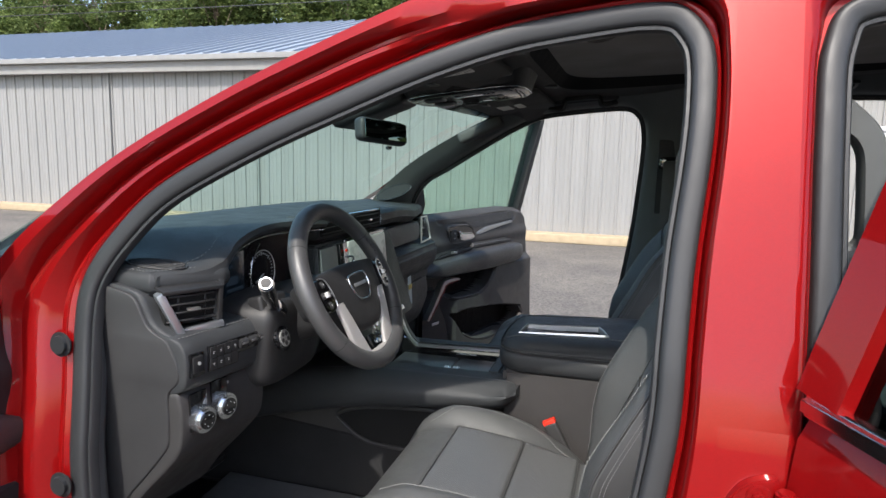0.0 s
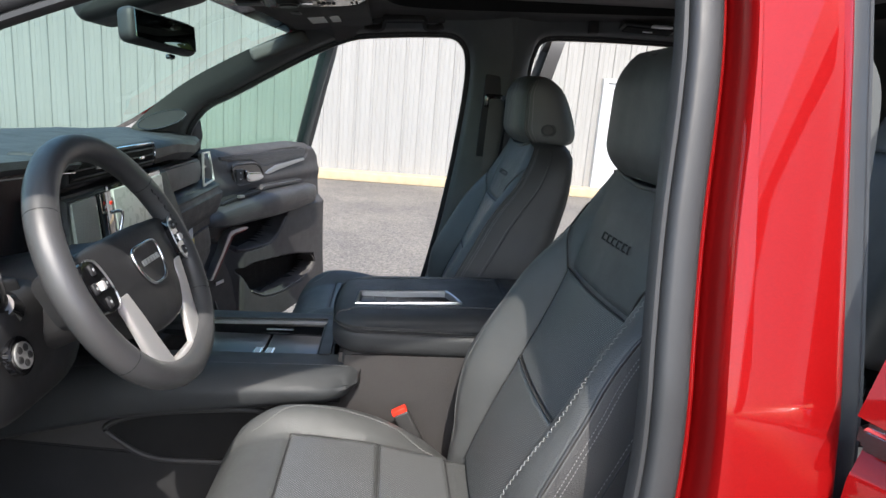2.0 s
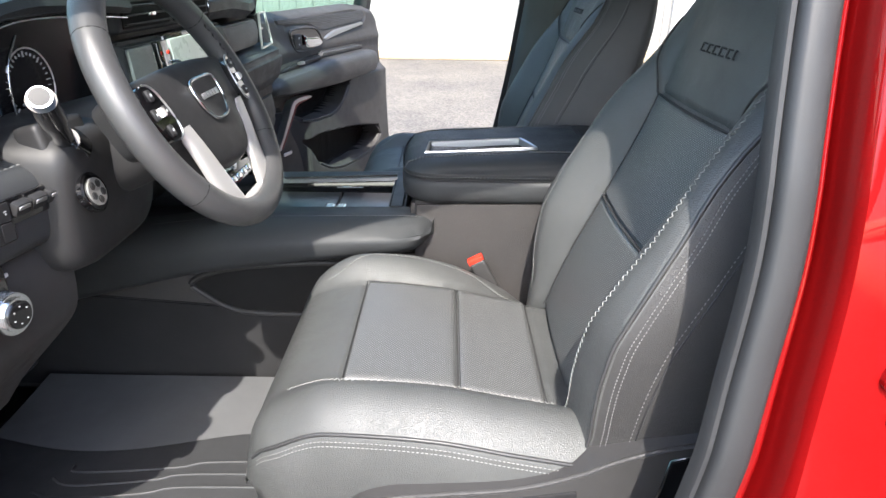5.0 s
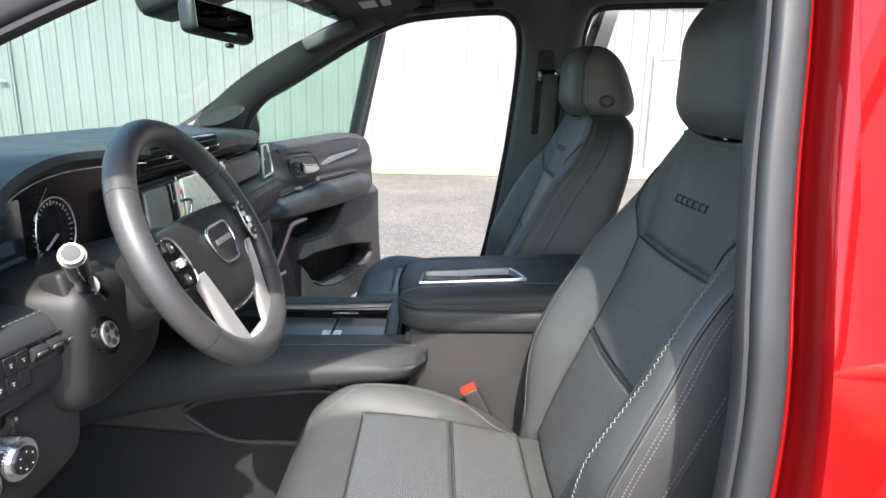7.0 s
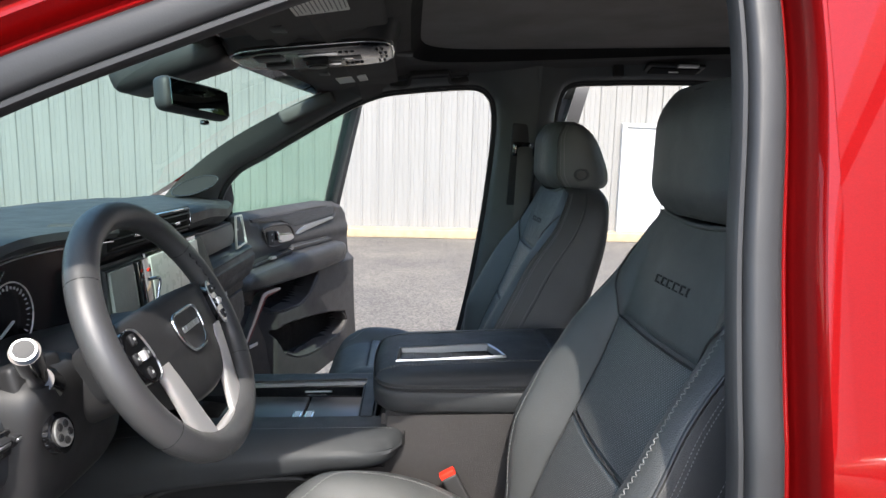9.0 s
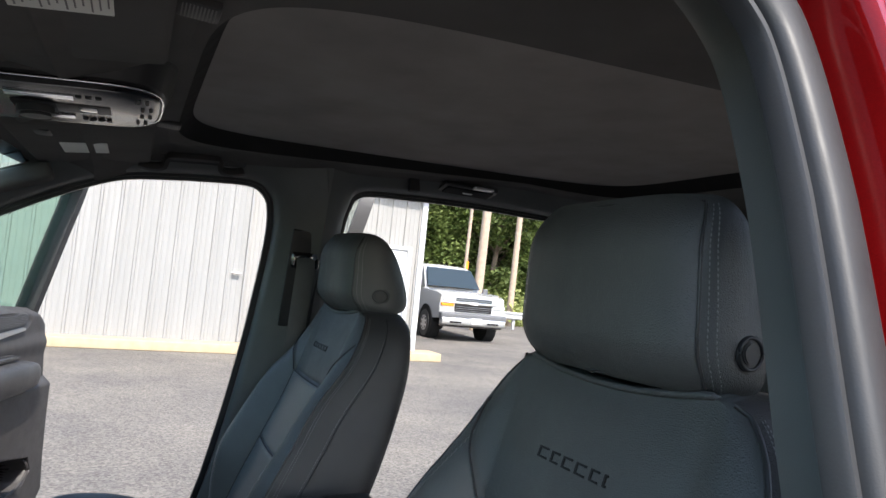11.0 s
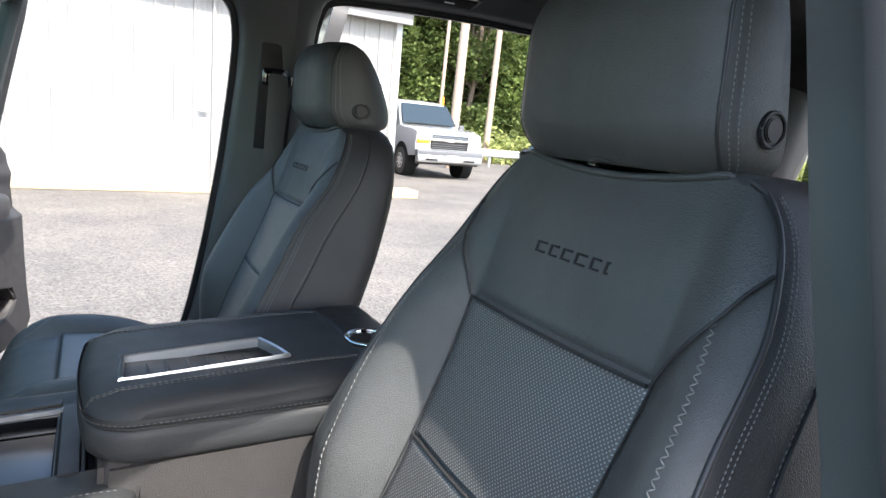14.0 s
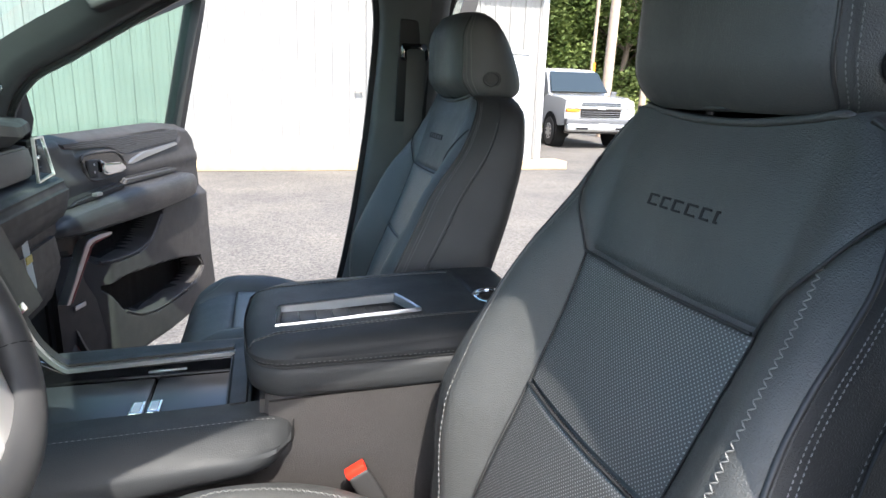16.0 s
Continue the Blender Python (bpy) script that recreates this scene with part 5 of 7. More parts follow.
# column, stalk, starter
column = thing("steering_column", "black steering column shroud with stalk", "steering column", (-0.42, -0.46, 1.24))
cl = []
for t in np.linspace(0, 1, 8):
    c = Vector((0.085 - 0.28 * t, 0, 0.02 - 0.09 * t))
    w = lerp(t, [0, 0.2, 1], [0.062, 0.082, 0.10])
    cl.append([c + Vector((0, w * math.copysign(abs(math.cos(a)) ** 0.7, math.cos(a)), 0.8 * w * math.copysign(abs(math.sin(a)) ** 0.7, math.sin(a)))) for a in np.linspace(0, 2 * math.pi, 28, endpoint=False)])
loft("shroud", cl, SOFT_PLASTIC, column)
hs = []
for x, w, h in ((-0.20, 0.112, 0.088), (-0.06, 0.112, 0.088), (0.0, 0.110, 0.086), (0.014, 0.104, 0.080), (0.020, 0.094, 0.070), (0.022, 0.060, 0.044)):
    hs.append([Vector((x + 0.10 * (q.z if x > -0.05 else 0), -0.066 + q.y, -0.046 + q.z)) for q in (Vector((0, w * math.copysign(abs(math.cos(a)) ** 0.45, math.cos(a)), h * math.copysign(abs(math.sin(a)) ** 0.45, math.sin(a)))) for a in np.linspace(0, 2 * math.pi, 36, endpoint=False))])
loft("column_cover", hs, SOFT_PLASTIC, column, "rounded black column cover")
e0, e1 = Vector((0.0, -0.115, 0.01)), Vector((0.052, -0.228, 0.092))
part("stalk_base", rbox((0.035, 0.070, 0.062), 0.008, 3, pose(-0.005, -0.128, 0.018, 0, -15, -12)), SOFT_PLASTIC, column)
part("stalk_boot", cyl(0.024, 0.020, 28, 0.006, Matrix.Translation(e0.lerp(e1, 0.18)) @ (e1 - e0).to_track_quat("Z", "Y").to_matrix().to_4x4(), 0.015), PIANO, column, "black stalk boot")
tube("stalk", [e0.lerp(e1, t) for t in np.linspace(0, 1, 6)], 0.0115, PIANO, column, "gloss black control stalk", False, 16)
d = (e1 - e0).normalized()
m = Matrix.Translation(e1) @ d.to_track_quat("Z", "Y").to_matrix().to_4x4()
part("stalk_sleeve", cyl(0.0135, 0.055, 28, 0.003, m @ pose(0, 0, -0.030)), PIANO, column)
part("stalk_ring", cyl(0.0110, 0.004, 28, 0.0008, m), VENT_SILVER, column, "chrome stalk end ring")
part("stalk_cap", cyl(0.0094, 0.0058, 24, 0.0005, m), GREY_PLASTIC, column)
sm = Matrix.Translation((0.03, -0.142, -0.030)) @ pose(0, 0, 0, 0, 75, 0)
for q in range(5):
    part("starter_dimple", cyl(0.0045, 0.003, 16, 0.001, sm @ pose(0.0095 * math.cos(q * 1.2566), 0.0095 * math.sin(q * 1.2566), 0.0068)), SOFT_PLASTIC, column)
part("starter_button", cyl(0.019, 0.014, 32, 0.003, sm), base_mat("dull starter metal", (0.30, 0.30, 0.29), 0.45, 0.5)[0], column, "round dimpled silver starter button")
part("starter_bezel", cyl(0.023, 0.010, 32, 0.002, sm), PIANO, column)
part("paddle_switch", rbox((0.012, 0.020, 0.075), 0.005, 2, pose(0.075, -0.095, 0.045, 0, -27, 0)), PIANO, column)

# ---- centre console ----
con = thing("centre_console", "black leather centre console with armrest lid and chrome rails", "console", (0, 0, 0.63))


def cpart(name, bm, mat, label="", sharp=40):
    return under(part(name, bm, mat, None, label, True, sharp), con)


def lid_top(x):
    return 1.121 + 0.013 * smooth01((x + 0.07) / 0.30)


def lid_plan(inset):
    """Outline of the armrest from above: round front corners, square rear."""
    a, b, r = -0.073 + inset, 0.165 - inset, 0.062
    pts = [(0.286, b)]
    pts += [(a + r - r * math.sin(q), b - r + r * math.cos(q)) for q in np.linspace(0, math.pi / 2, 12)]
    pts += [(a - 0.006 * math.cos(math.pi * y / (2 * (b - r))), y) for y in np.linspace(b - r, r - b, 13)[1:-1]]
    pts += [(a + r - r * math.cos(q), r - b - r * math.sin(q)) for q in np.linspace(0, math.pi / 2, 12)]
    return pts + [(0.286, -b)]


def lid_skin(name, levels, label, cap):
    loops = [[Vector((x, y, z if z < 1.11 else z - 1.134 + lid_top(x))) for x, y in lid_plan(i)] for i, z in levels]
    return under(loft(name, loops, NAVY_LEATHER, None, label, True, cap, 50), con)


lid = lid_skin("armrest_lid", [(0.012, 1.092), (0.0035, 1.0935), (0.0015, 1.097), (0.001, 1.104), (0.003, 1.112), (0.008, 1.1215), (0.016, 1.128), (0.028, 1.132), (0.045, 1.134)], "padded black leather armrest lid", True)
lid_skin("armrest_base", [(0.020, 1.044), (0.009, 1.046), (0.003, 1.053), (0.0, 1.066), (0.0, 1.080), (0.002, 1.088), (0.006, 1.091), (0.014, 1.092)], "leather band under the armrest lid", True)
edge = [Vector((x, y - 0.0008 if y < 0 else y, 1.0985)) for x, y in lid_plan(0.0008)][12:]
under(stitch("stitching", edge, THREAD_DIM, None, 0.0042, 0.0028, 0.0007, 0, (0, -1, 0)), con)
under(tube("lid_piping", [Vector((x, y, 1.0925)) for x, y in lid_plan(0.0030)][10:], 0.0014, SEAM, None), con)
for y in (-0.108, 0.108):
    run = [(-0.069, y * 1.02, 1.100), (-0.062, y * 1.015, 1.113), (-0.048, y * 1.01, lid_top(-0.048) - 0.0045)] + [(x, y, lid_top(x) + 0.0003) for x in np.linspace(-0.030, 0.28, 30)]
    for o in (-0.0035, 0.0035):
        under(stitch("stitching", [(a, b + o, c) for a, b, c in run], THREAD_DIM, None, 0.0042, 0.0028, 0.0007, 0, (0, 0, 1)), con)
    under(tube("top_seam", [Vector(q) for q in run], 0.0008, SEAM, None), con)


def hollow(ob, bm):
    """Cut the solid bm out of ob's mesh."""
    me = bpy.data.meshes.new("cutter")
    bmesh.ops.recalc_face_normals(bm, faces=bm.faces)
    bm.to_mesh(me)
    bm.free()
    cut = new("cutter", me)
    md = ob.modifiers.new("hollow", "BOOLEAN")
    md.operation, md.object, md.solver = "DIFFERENCE", cut, "EXACT"
    bpy.context.view_layer.update()
    res = bpy.data.meshes.new_from_object(ob.evaluated_get(bpy.context.evaluated_depsgraph_get()))
    ob.modifiers.clear()
    ob.data = res
    bpy.data.objects.remove(cut)


TRAY = spline([(-0.026, -0.070, 0), (-0.022, -0.010, 0), (-0.014, 0.0, 0), (0.060, 0.001, 0), (0.148, 0.0, 0), (0.162, -0.008, 0), (0.180, -0.066, 0), (0.172, -0.077, 0), (0.08, -0.078, 0), (-0.016, -0.078, 0)], 4, True)
hollow(lid, prism([(p.x, p.y, 1.112) for p in TRAY], (0, 0, 0.05)))
under(loft("tray_frame", [[Vector((0.075 + (p.x - 0.075) * k, -0.038 + (p.y + 0.038) * (k + (k - 1) * 0.8), lid_top(p.x) + dz)) for p in TRAY] for k, dz in ((1.05, -0.004), (1.046, 0.001), (1.030, 0.003), (1.0, 0.001), (0.985, -0.012))],
           SATIN, None, "satin chrome tray frame", True, False), con)
cpart("tray_floor", prism([(p.x, p.y, 1.1122) for p in TRAY], (0, 0, 0.002)), GREY_PLASTIC, "ribbed tray floor")
for k in range(6):
    cpart("tray_rib", rbox((0.003, 0.055, 0.003), 0.001, 1, pose(0.005 + 0.026 * k, -0.036, 1.1155)), SOFT_PLASTIC)
body = [(-0.055, 1.052), (0.34, 1.060), (0.36, 0.60), (-1.0, 0.60), (-1.0, 0.93), (-0.50, 0.94), (-0.06, 0.95)]
cpart("console_body", prism([(a, -0.155, b) for a, b in body], (0, 0.31, 0), 0.012, 3), CONSOLE_VINYL, "grained black console side")
pk = [(-0.496, 0.868), (-0.470, 0.842), (-0.430, 0.815), (-0.384, 0.804), (-0.30, 0.802), (-0.15, 0.804), (-0.13, 0.88), (-0.20, 0.915), (-0.30, 0.914), (-0.40, 0.904), (-0.46, 0.890)]
# no hollow here: a flat near-black sheet paints the pocket's inner shade
cpart("side_pocket", prism([(a, -0.1575, b) for a, b in pk], (0, 0.01, 0)), POCKET, "flat dark patch painted as the shaded pocket in the console side")
under(tube("pocket_lip", spline([(a, -0.158, b) for a, b in pk], 5, True), 0.006, GREY_PLASTIC, None, "", True, 8), con)
cpart("carpet_side", prism([(-1.0, -0.160, 0.62), (0.0, -0.160, 0.62), (0.0, -0.160, 0.76), (-0.25, -0.160, 0.80), (-0.45, -0.160, 0.82), (-1.0, -0.160, 0.86)], (0, 0.01, 0), 0.003), CARPET, "black carpet on the console side")
cpart("console_rear_top", rbox((0.09, 0.31, 0.06), 0.012, 3, pose(0.335, 0, 1.100)), SOFT_PLASTIC)
under(tube("cup_ring", [Vector((0.325 + 0.036 * math.cos(a), -0.035 + 0.036 * math.sin(a), 1.132)) for a in np.linspace(0, 2 * math.pi, 32, endpoint=False)], 0.004, CHROME, None, "chrome cup holder ring", True), con)
cpart("cup_well", cyl(0.034, 0.006, 32, 0, pose(0.325, -0.035, 1.128)), PIANO)
for sg in (-1, 1):
    pd = []
    for x in list(np.linspace(-0.80, -0.07, 24)) + [-0.058, -0.046, -0.036, -0.028, -0.021, -0.016, -0.0125, -0.011]:
        zt = lerp(x, [-0.80, -0.62, -0.40, -0.06, -0.036, -0.021, -0.011], [0.945, 0.985, 1.014, 1.020, 1.018, 1.012, 1.004])
        zb = lerp(x, [-0.80, -0.62, -0.47, -0.24, -0.08, -0.046, -0.021, -0.011], [0.82, 0.868, 0.905, 0.938, 0.954, 0.963, 0.980, 0.996])
        e = lerp(x, [-0.07, -0.036, -0.016, -0.011], [1.0, 0.93, 0.72, 0.50])
        low = 0.0 if sg < 0 else 0.012
        sec = [(0.098, zt - 0.006), (0.105, zt - 0.001), (0.150, zt), (0.163, zt + 0.0015), (0.176, zt - 0.001), (0.193, zt - 0.009), (0.206, zt - 0.021), (0.214, (zt * 0.6 + zb * 0.4)), (0.216, (zt + zb) / 2),
               (0.213, zb + 0.020), (0.205, zb + 0.008), (0.190, zb + 0.001), (0.150, zb), (0.10, zb)]
        pd.append([Vector((x, sg * (0.10 + (a - 0.10) * e), b - low)) for a, b in sec])
    under(loft("knee_bolster", pd, NAVY_LEATHER, None, "padded leather console side", True, True, 35), con)
    if sg < 0:
        top = lambda x: lerp(x, [-0.80, -0.62, -0.40, -0.06, -0.036], [0.945, 0.985, 1.014, 1.020, 1.018])
        for o in (0.164,):
            under(stitch("stitching", [(x, -o, top(x) + 0.0018) for x in np.linspace(-0.55, -0.034, 50)], THREAD_DIM, None, 0.0042, 0.0028, 0.0007, 0, (0, 0, 1)), con)
cpart("bin_floor", rbox((0.40, 0.24, 0.02), 0.003, 1, pose(-0.27, 0, 0.967)), PIANO)
COVER = base_mat("dark satin cover", (0.034, 0.037, 0.043), 0.30)[0]
for x0, x1 in ((-0.390, -0.224), (-0.219, -0.104)):
    cpart("bin_cover", rbox((x1 - x0, 0.176, 0.012), 0.003, 2, pose((x0 + x1) / 2, -0.018, 0.982)), COVER, "satin black sliding bin cover")
cpart("cover_edge", rbox((0.286, 0.007, 0.010), 0.002, 2, pose(-0.247, -0.108, 0.987)), SATIN, "thin satin edge strip")
for x in (-0.2335, -0.2095):
    bm = rbox((0.020, 0.040, 0.007), 0.003, 3, pose(x, -0.036, 0.9885))
    cpart("cover_latch", bm, CHROME, "chrome cover latch")
    cpart("latch_well", rbox((0.012, 0.028, 0.004), 0.001, 1, pose(x, -0.036, 0.9912)), SILVER)
cpart("bin_wall", prism([(-0.40, 0.074, 0.975), (-0.098, 0.074, 0.980), (-0.098, 0.080, 1.012), (-0.36, 0.080, 1.004), (-0.40, 0.080, 1.03)], (0, 0.012, 0), 0.002), PIANO, "gloss black bin wall")
cpart("wall_slot", rbox((0.060, 0.003, 0.0035), 0.001, 1, pose(-0.205, 0.0735, 0.9985, 0, -1.5, 0)), SATIN)
cpart("bin_wall", rbox((0.29, 0.024, 0.036), 0.003, 2, pose(-0.245, -0.124, 0.995)), SOFT_PLASTIC)
cpart("bin_wall", prism([(-0.104, -0.115, 0.975), (-0.104, 0.10, 0.975), (-0.070, 0.10, 0.975), (-0.070, -0.115, 0.975)], (0.0, 0, 0.046), 0.006, 3), SOFT_PLASTIC, "dark bin end wall")
cpart("bin_wall_lip", prism([(-0.108, -0.100, 0.990), (-0.108, 0.084, 0.990), (-0.104, 0.084, 1.016), (-0.104, -0.100, 1.016)], (0.008, 0, 0), 0.002, 2), POCKET)
rp = spline([(-0.098, 0.086, 1.017), (-0.20, 0.086, 1.013), (-0.33, 0.086, 1.008), (-0.362, 0.086, 1.012), (-0.395, 0.087, 1.052), (-0.420, 0.089, 1.115), (-0.440, 0.091, 1.17)], 8)
under(sweep("chrome_rail", rp, [(-0.0062, -0.0035), (0.0062, -0.0035), (0.0062, 0.0015), (0.0030, 0.0034), (-0.0062, 0.0034)], SATIN, None, "long satin chrome console rail"), con)
under(sweep("rail_edge", [q + Vector((-0.002, 0.012, 0.004)) for q in rp], [(-0.008, -0.004), (0.008, -0.004), (0.008, 0.004), (-0.008, 0.004)], SOFT_PLASTIC, None, "black edge behind the rail"), con)
box_bk = thing("seat_belt_buckle", "grey seat belt buckle with red release button", "buckle", (0.078, -0.202, 0.915))
part("buckle_body", rbox((0.030, 0.020, 0.085), 0.005, 3, pose(0.012, 0, -0.005, 0, -28, 0)), GREY_PLASTIC, box_bk)
part("release_button", rbox((0.030, 0.016, 0.012), 0.003, 2, pose(-0.010, 0, 0.035, 0, -28, 0)), RED_PLASTIC, box_bk, "red release button")
part("buckle_stem", rbox((0.018, 0.008, 0.10), 0.003, 1, pose(0.045, 0, -0.075, 0, -28, 0)), SOFT_PLASTIC, box_bk)

# ---- mirror and overhead ----
mir = thing("rear_view_mirror", "black frameless rear-view mirror on windscreen mount", "mirror", (-0.402, -0.090, 1.614))
mir.rotation_euler = (radians(-4), radians(-8), radians(-22))
part("mirror_body", rbox((0.036, 0.166, 0.060), 0.017, 4, pose(-0.004, 0, 0)), RUBBER, mir)
part("mirror_glass", rbox((0.003, 0.148, 0.046), 0.0012, 2, pose(0.0138, 0, 0)), MIRROR, mir, "mirror glass")
part("mirror_button", rbox((0.012, 0.015, 0.008), 0.002, 1, pose(0.0, 0.02, -0.039)), PIANO, mir)
tube("mirror_arm", [(-0.015, 0, 0.01), (-0.05, 0.0, 0.03), (-0.09, 0, 0.07)], 0.011, SOFT_PLASTIC, mir, "", False, 10)
hood = thing("sensor_housing", "black camera housing at the windscreen top", "housing", (-0.44, 0.0, 1.665))
part("housing_shell", rbox((0.22, 0.14, 0.060), 0.028, 4, pose(-0.02, -0.01, 0.018, 0, -20, 0)), SOFT_PLASTIC, hood)
pod = thing("overhead_console", "black overhead console with chrome-edged buttons", "overhead console", (-0.185, 0, 1.714))
# local: the button face slopes gently down towards the windscreen
PT = pose(0, 0, 0, 0, -6, 0)


def pod_outline(k=1.0, z=0.0):
    return [PT @ Vector(((0.137 if math.cos(a) > 0 else 0.165) * k * math.copysign(abs(math.cos(a)) ** 0.55, math.cos(a)), 0.118 * k * math.copysign(abs(math.sin(a)) ** 0.50, math.sin(a)) * (1 + 0.10 * math.cos(a)), z)) for a in np.linspace(0, 2 * math.pi, 48, endpoint=False)]


loft("pod_shell", [pod_outline(1.22, 0.075), pod_outline(1.16, 0.045), pod_outline(1.06, 0.015), pod_outline(1.03, 0.004), pod_outline(0.98, 0.001)], SOFT_PLASTIC, pod, "soft black pod shell", True, True)
loft("button_face", [pod_outline(0.985, 0.010), pod_outline(0.985, -0.004), pod_outline(0.95, -0.008)], base_mat("satin black button face", (0.010, 0.010, 0.011), 0.22, spec=0.3)[0], pod, "satin black button face")
tube("pod_chrome_rim", pod_outline(1.01, -0.002), 0.0013, CHROME, pod, "chrome rim", True)
for xx, yy in ((0.052, -0.066), (0.052, 0.070), (0.060, 0.074)):
    for q in range(3):
        part("overhead_button", rbox((0.007, 0.010, 0.003), 0.001, 1, PT @ pose(xx + 0.011 * (q - 1), yy, -0.0085)), DARK_THREAD, pod)
for q in range(4):
    for w in (0.114, 0.124):
        yy = -0.066 + 0.044 * q
        part("microphone_slot", rbox((0.005, 0.026, 0.003), 0.001, 1, PT @ pose(w - 1.3 * yy * yy, yy, -0.0075)), DARK_THREAD, pod)
part("slider_well", rbox((0.050, 0.058, 0.004), 0.002, 2, PT @ pose(-0.012, 0.010, -0.0080)), DARK_THREAD, pod)
part("roof_switch", cyl(0.022, 0.018, 32, 0.004, PT @ pose(-0.012, 0.010, -0.014)), RUBBER, pod, "black rotary roof switch")
part("call_button", rbox((0.022, 0.030, 0.004), 0.002, 2, PT @ pose(0.048, 0.006, -0.0088)), PIANO, pod)
part("button_frame", rbox((0.070, 0.044, 0.003), 0.003, 2, PT @ pose(0.040, 0.006, -0.0082)), GREY_PLASTIC, pod)
part("chrome_slider", rbox((0.072, 0.016, 0.005), 0.002, 2, PT @ pose(0.0, -0.062, -0.0095)), CHROME, pod, "chrome slider")
part("chrome_slider", rbox((0.040, 0.012, 0.005), 0.002, 2, PT @ pose(0.010, 0.058, -0.0095)), CHROME, pod, "chrome slider")
for yy in (-0.05, 0.05):
    part("map_lamp", rbox((0.05, 0.045, 0.006), 0.003, 2, PT @ pose(-0.092, yy, -0.009)), RUBBER, pod, "map lamp lens")
for sg, lab in ((-1, "driver's"), (1, "passenger's")):
    vis = thing("sun_visor", "folded black cloth sun visor with white label", "sun visor", (-0.160, sg * 0.42, 1.716), "sun visors")
    part("visor_panel", rbox((0.22, 0.46, 0.018), 0.008, 3, pose(0, 0, 0.012, 0, -9, 0)), HEADLINER, vis)
    part("warning_label", rbox((0.076, 0.108, 0.002), 0, 1, pose(0.010 - 0.015 * sg, -sg * 0.01, 0.001, 0, -9, 0)), PAPER, vis, "white printed warning label")
    if sg < 0:
        part("label_stripe", rbox((0.076, 0.007, 0.0022), 0, 1, pose(0.010 - 0.015 * sg, -sg * 0.01 + sg * 0.0505, 0.001, 0, -9, 0)), YELLOW_PAPER, vis)
        for k in range(12):
            xx = -0.022 + 0.006 * k - 0.015 * sg
            part("print_line", rbox((0.0014, 0.080 - 0.012 * (k % 3), 0.0012), 0, 1, pose(xx, -sg * 0.018, 0.0000 + 0.158 * (xx - 0.010 + 0.015 * sg), 0, -9, 0)), THREAD, vis)
    part("visor_hinge", rbox((0.03, 0.05, 0.016), 0.005, 2, pose(-0.06, -sg * 0.16, 0.0)), SOFT_PLASTIC, vis)
    gh = thing("grab_handle", "black ceiling grab handle above the door", "handle", ((0.040, 0.612, 1.772) if sg > 0 else (0.075, -0.606, 1.766)), "ceiling grab handles")
    slope = lambda x: 0.09 * x
    sweep("handle_bar", spline([(a, -sg * b, c + slope(a)) for a, b, c in ((-0.112, -0.004, -0.030), (-0.085, 0.004, -0.036), (-0.064, 0.008, -0.032), (-0.056, 0.016, -0.014), (-0.040, 0.020, -0.009), (0.040, 0.020, -0.009), (0.056, 0.016, -0.014), (0.064, 0.008, -0.032), (0.085, 0.004, -0.036), (0.112, -0.004, -0.030))], 5),
          [(-0.006, -0.009), (0.004, -0.009), (0.007, 0.0), (0.004, 0.009), (-0.006, 0.009)], GREY_PLASTIC, gh, "", False, (0, sg * 0.5, 1))
    part("handle_base", rbox((0.236, 0.020, 0.030), 0.008, 3, pose(0, sg * 0.006, -0.006, sg * 20, -5, 0)), SOFT_PLASTIC, gh, "dark recess plate behind the grip")
for x, y in ((-0.03, -0.30), (-0.03, 0.30)):
    sp = thing("ceiling_grille", "small dark ceiling microphone grille", "grille", (x, y, ceil_z(x) - 0.004))
    part("grille_plate", rbox((0.042, 0.044, 0.008), 0.003, 2), GREY_PLASTIC, sp)
    for q in range(10):
        part("grille_slot", rbox((0.0014, 0.034, 0.002), 0, 1, pose(-0.0153 + 0.0034 * q, 0, -0.0042)), THREAD_DIM, sp)
hk = thing("coat_hook", "small black ceiling coat hook", "hook", (0.595, 0.600, 1.789))
part("hook_body", rbox((0.03, 0.02, 0.045), 0.006, 2, pose(0, 0, 0, -20, 0, 0)), GREY_PLASTIC, hk)
vl = thing("ceiling_vent", "ceiling vent with a small lamp over the rear door", "vent", (0.761, 0.600, 1.795))
part("vent_frame", rbox((0.17, 0.06, 0.010), 0.004, 2, pose(0, 0, 0.004, -14, 0, 0)), SOFT_PLASTIC, vl)
part("vent_opening", rbox((0.145, 0.042, 0.006), 0.002, 2, pose(0, 0.0, -0.002, -14, 0, 0)), POCKET, vl)
part("vent_tab", rbox((0.030, 0.006, 0.004), 0.001, 1, pose(0, 0.0, -0.005, -14, 0, 0)), SATIN, vl)
part("reading_lamp", rbox((0.06, 0.02, 0.006), 0.003, 2, pose(0.02, -0.055, 0.004, -10, 0, 0)), LENS, vl, "clear reading lamp lens")

# ---- windscreen ----
ws = thing("windscreen", "green tinted curved windscreen of the vehicle", "windscreen", (-0.6, 0, 1.4))
wl_ = spline([(-0.92, 0, 1.33), (-0.76, 0, 1.42), (-0.553, 0, 1.562), (-0.400, 0, 1.646), (-0.257, 0, 1.712), (-0.16, 0, 1.755)], 5)
wv, WN = [], 17
for off in (0.0, 0.005):
    for p in wl_:
        for j in range(WN):
            u = -1 + 2 * j / (WN - 1)
            wv.append((p.x - 0.10 * (1 - u * u) - off * 0.5 + 0.6, u * (side_y(p.z) + 0.03), p.z + 0.01 * (1 - u * u) + off - 1.4))
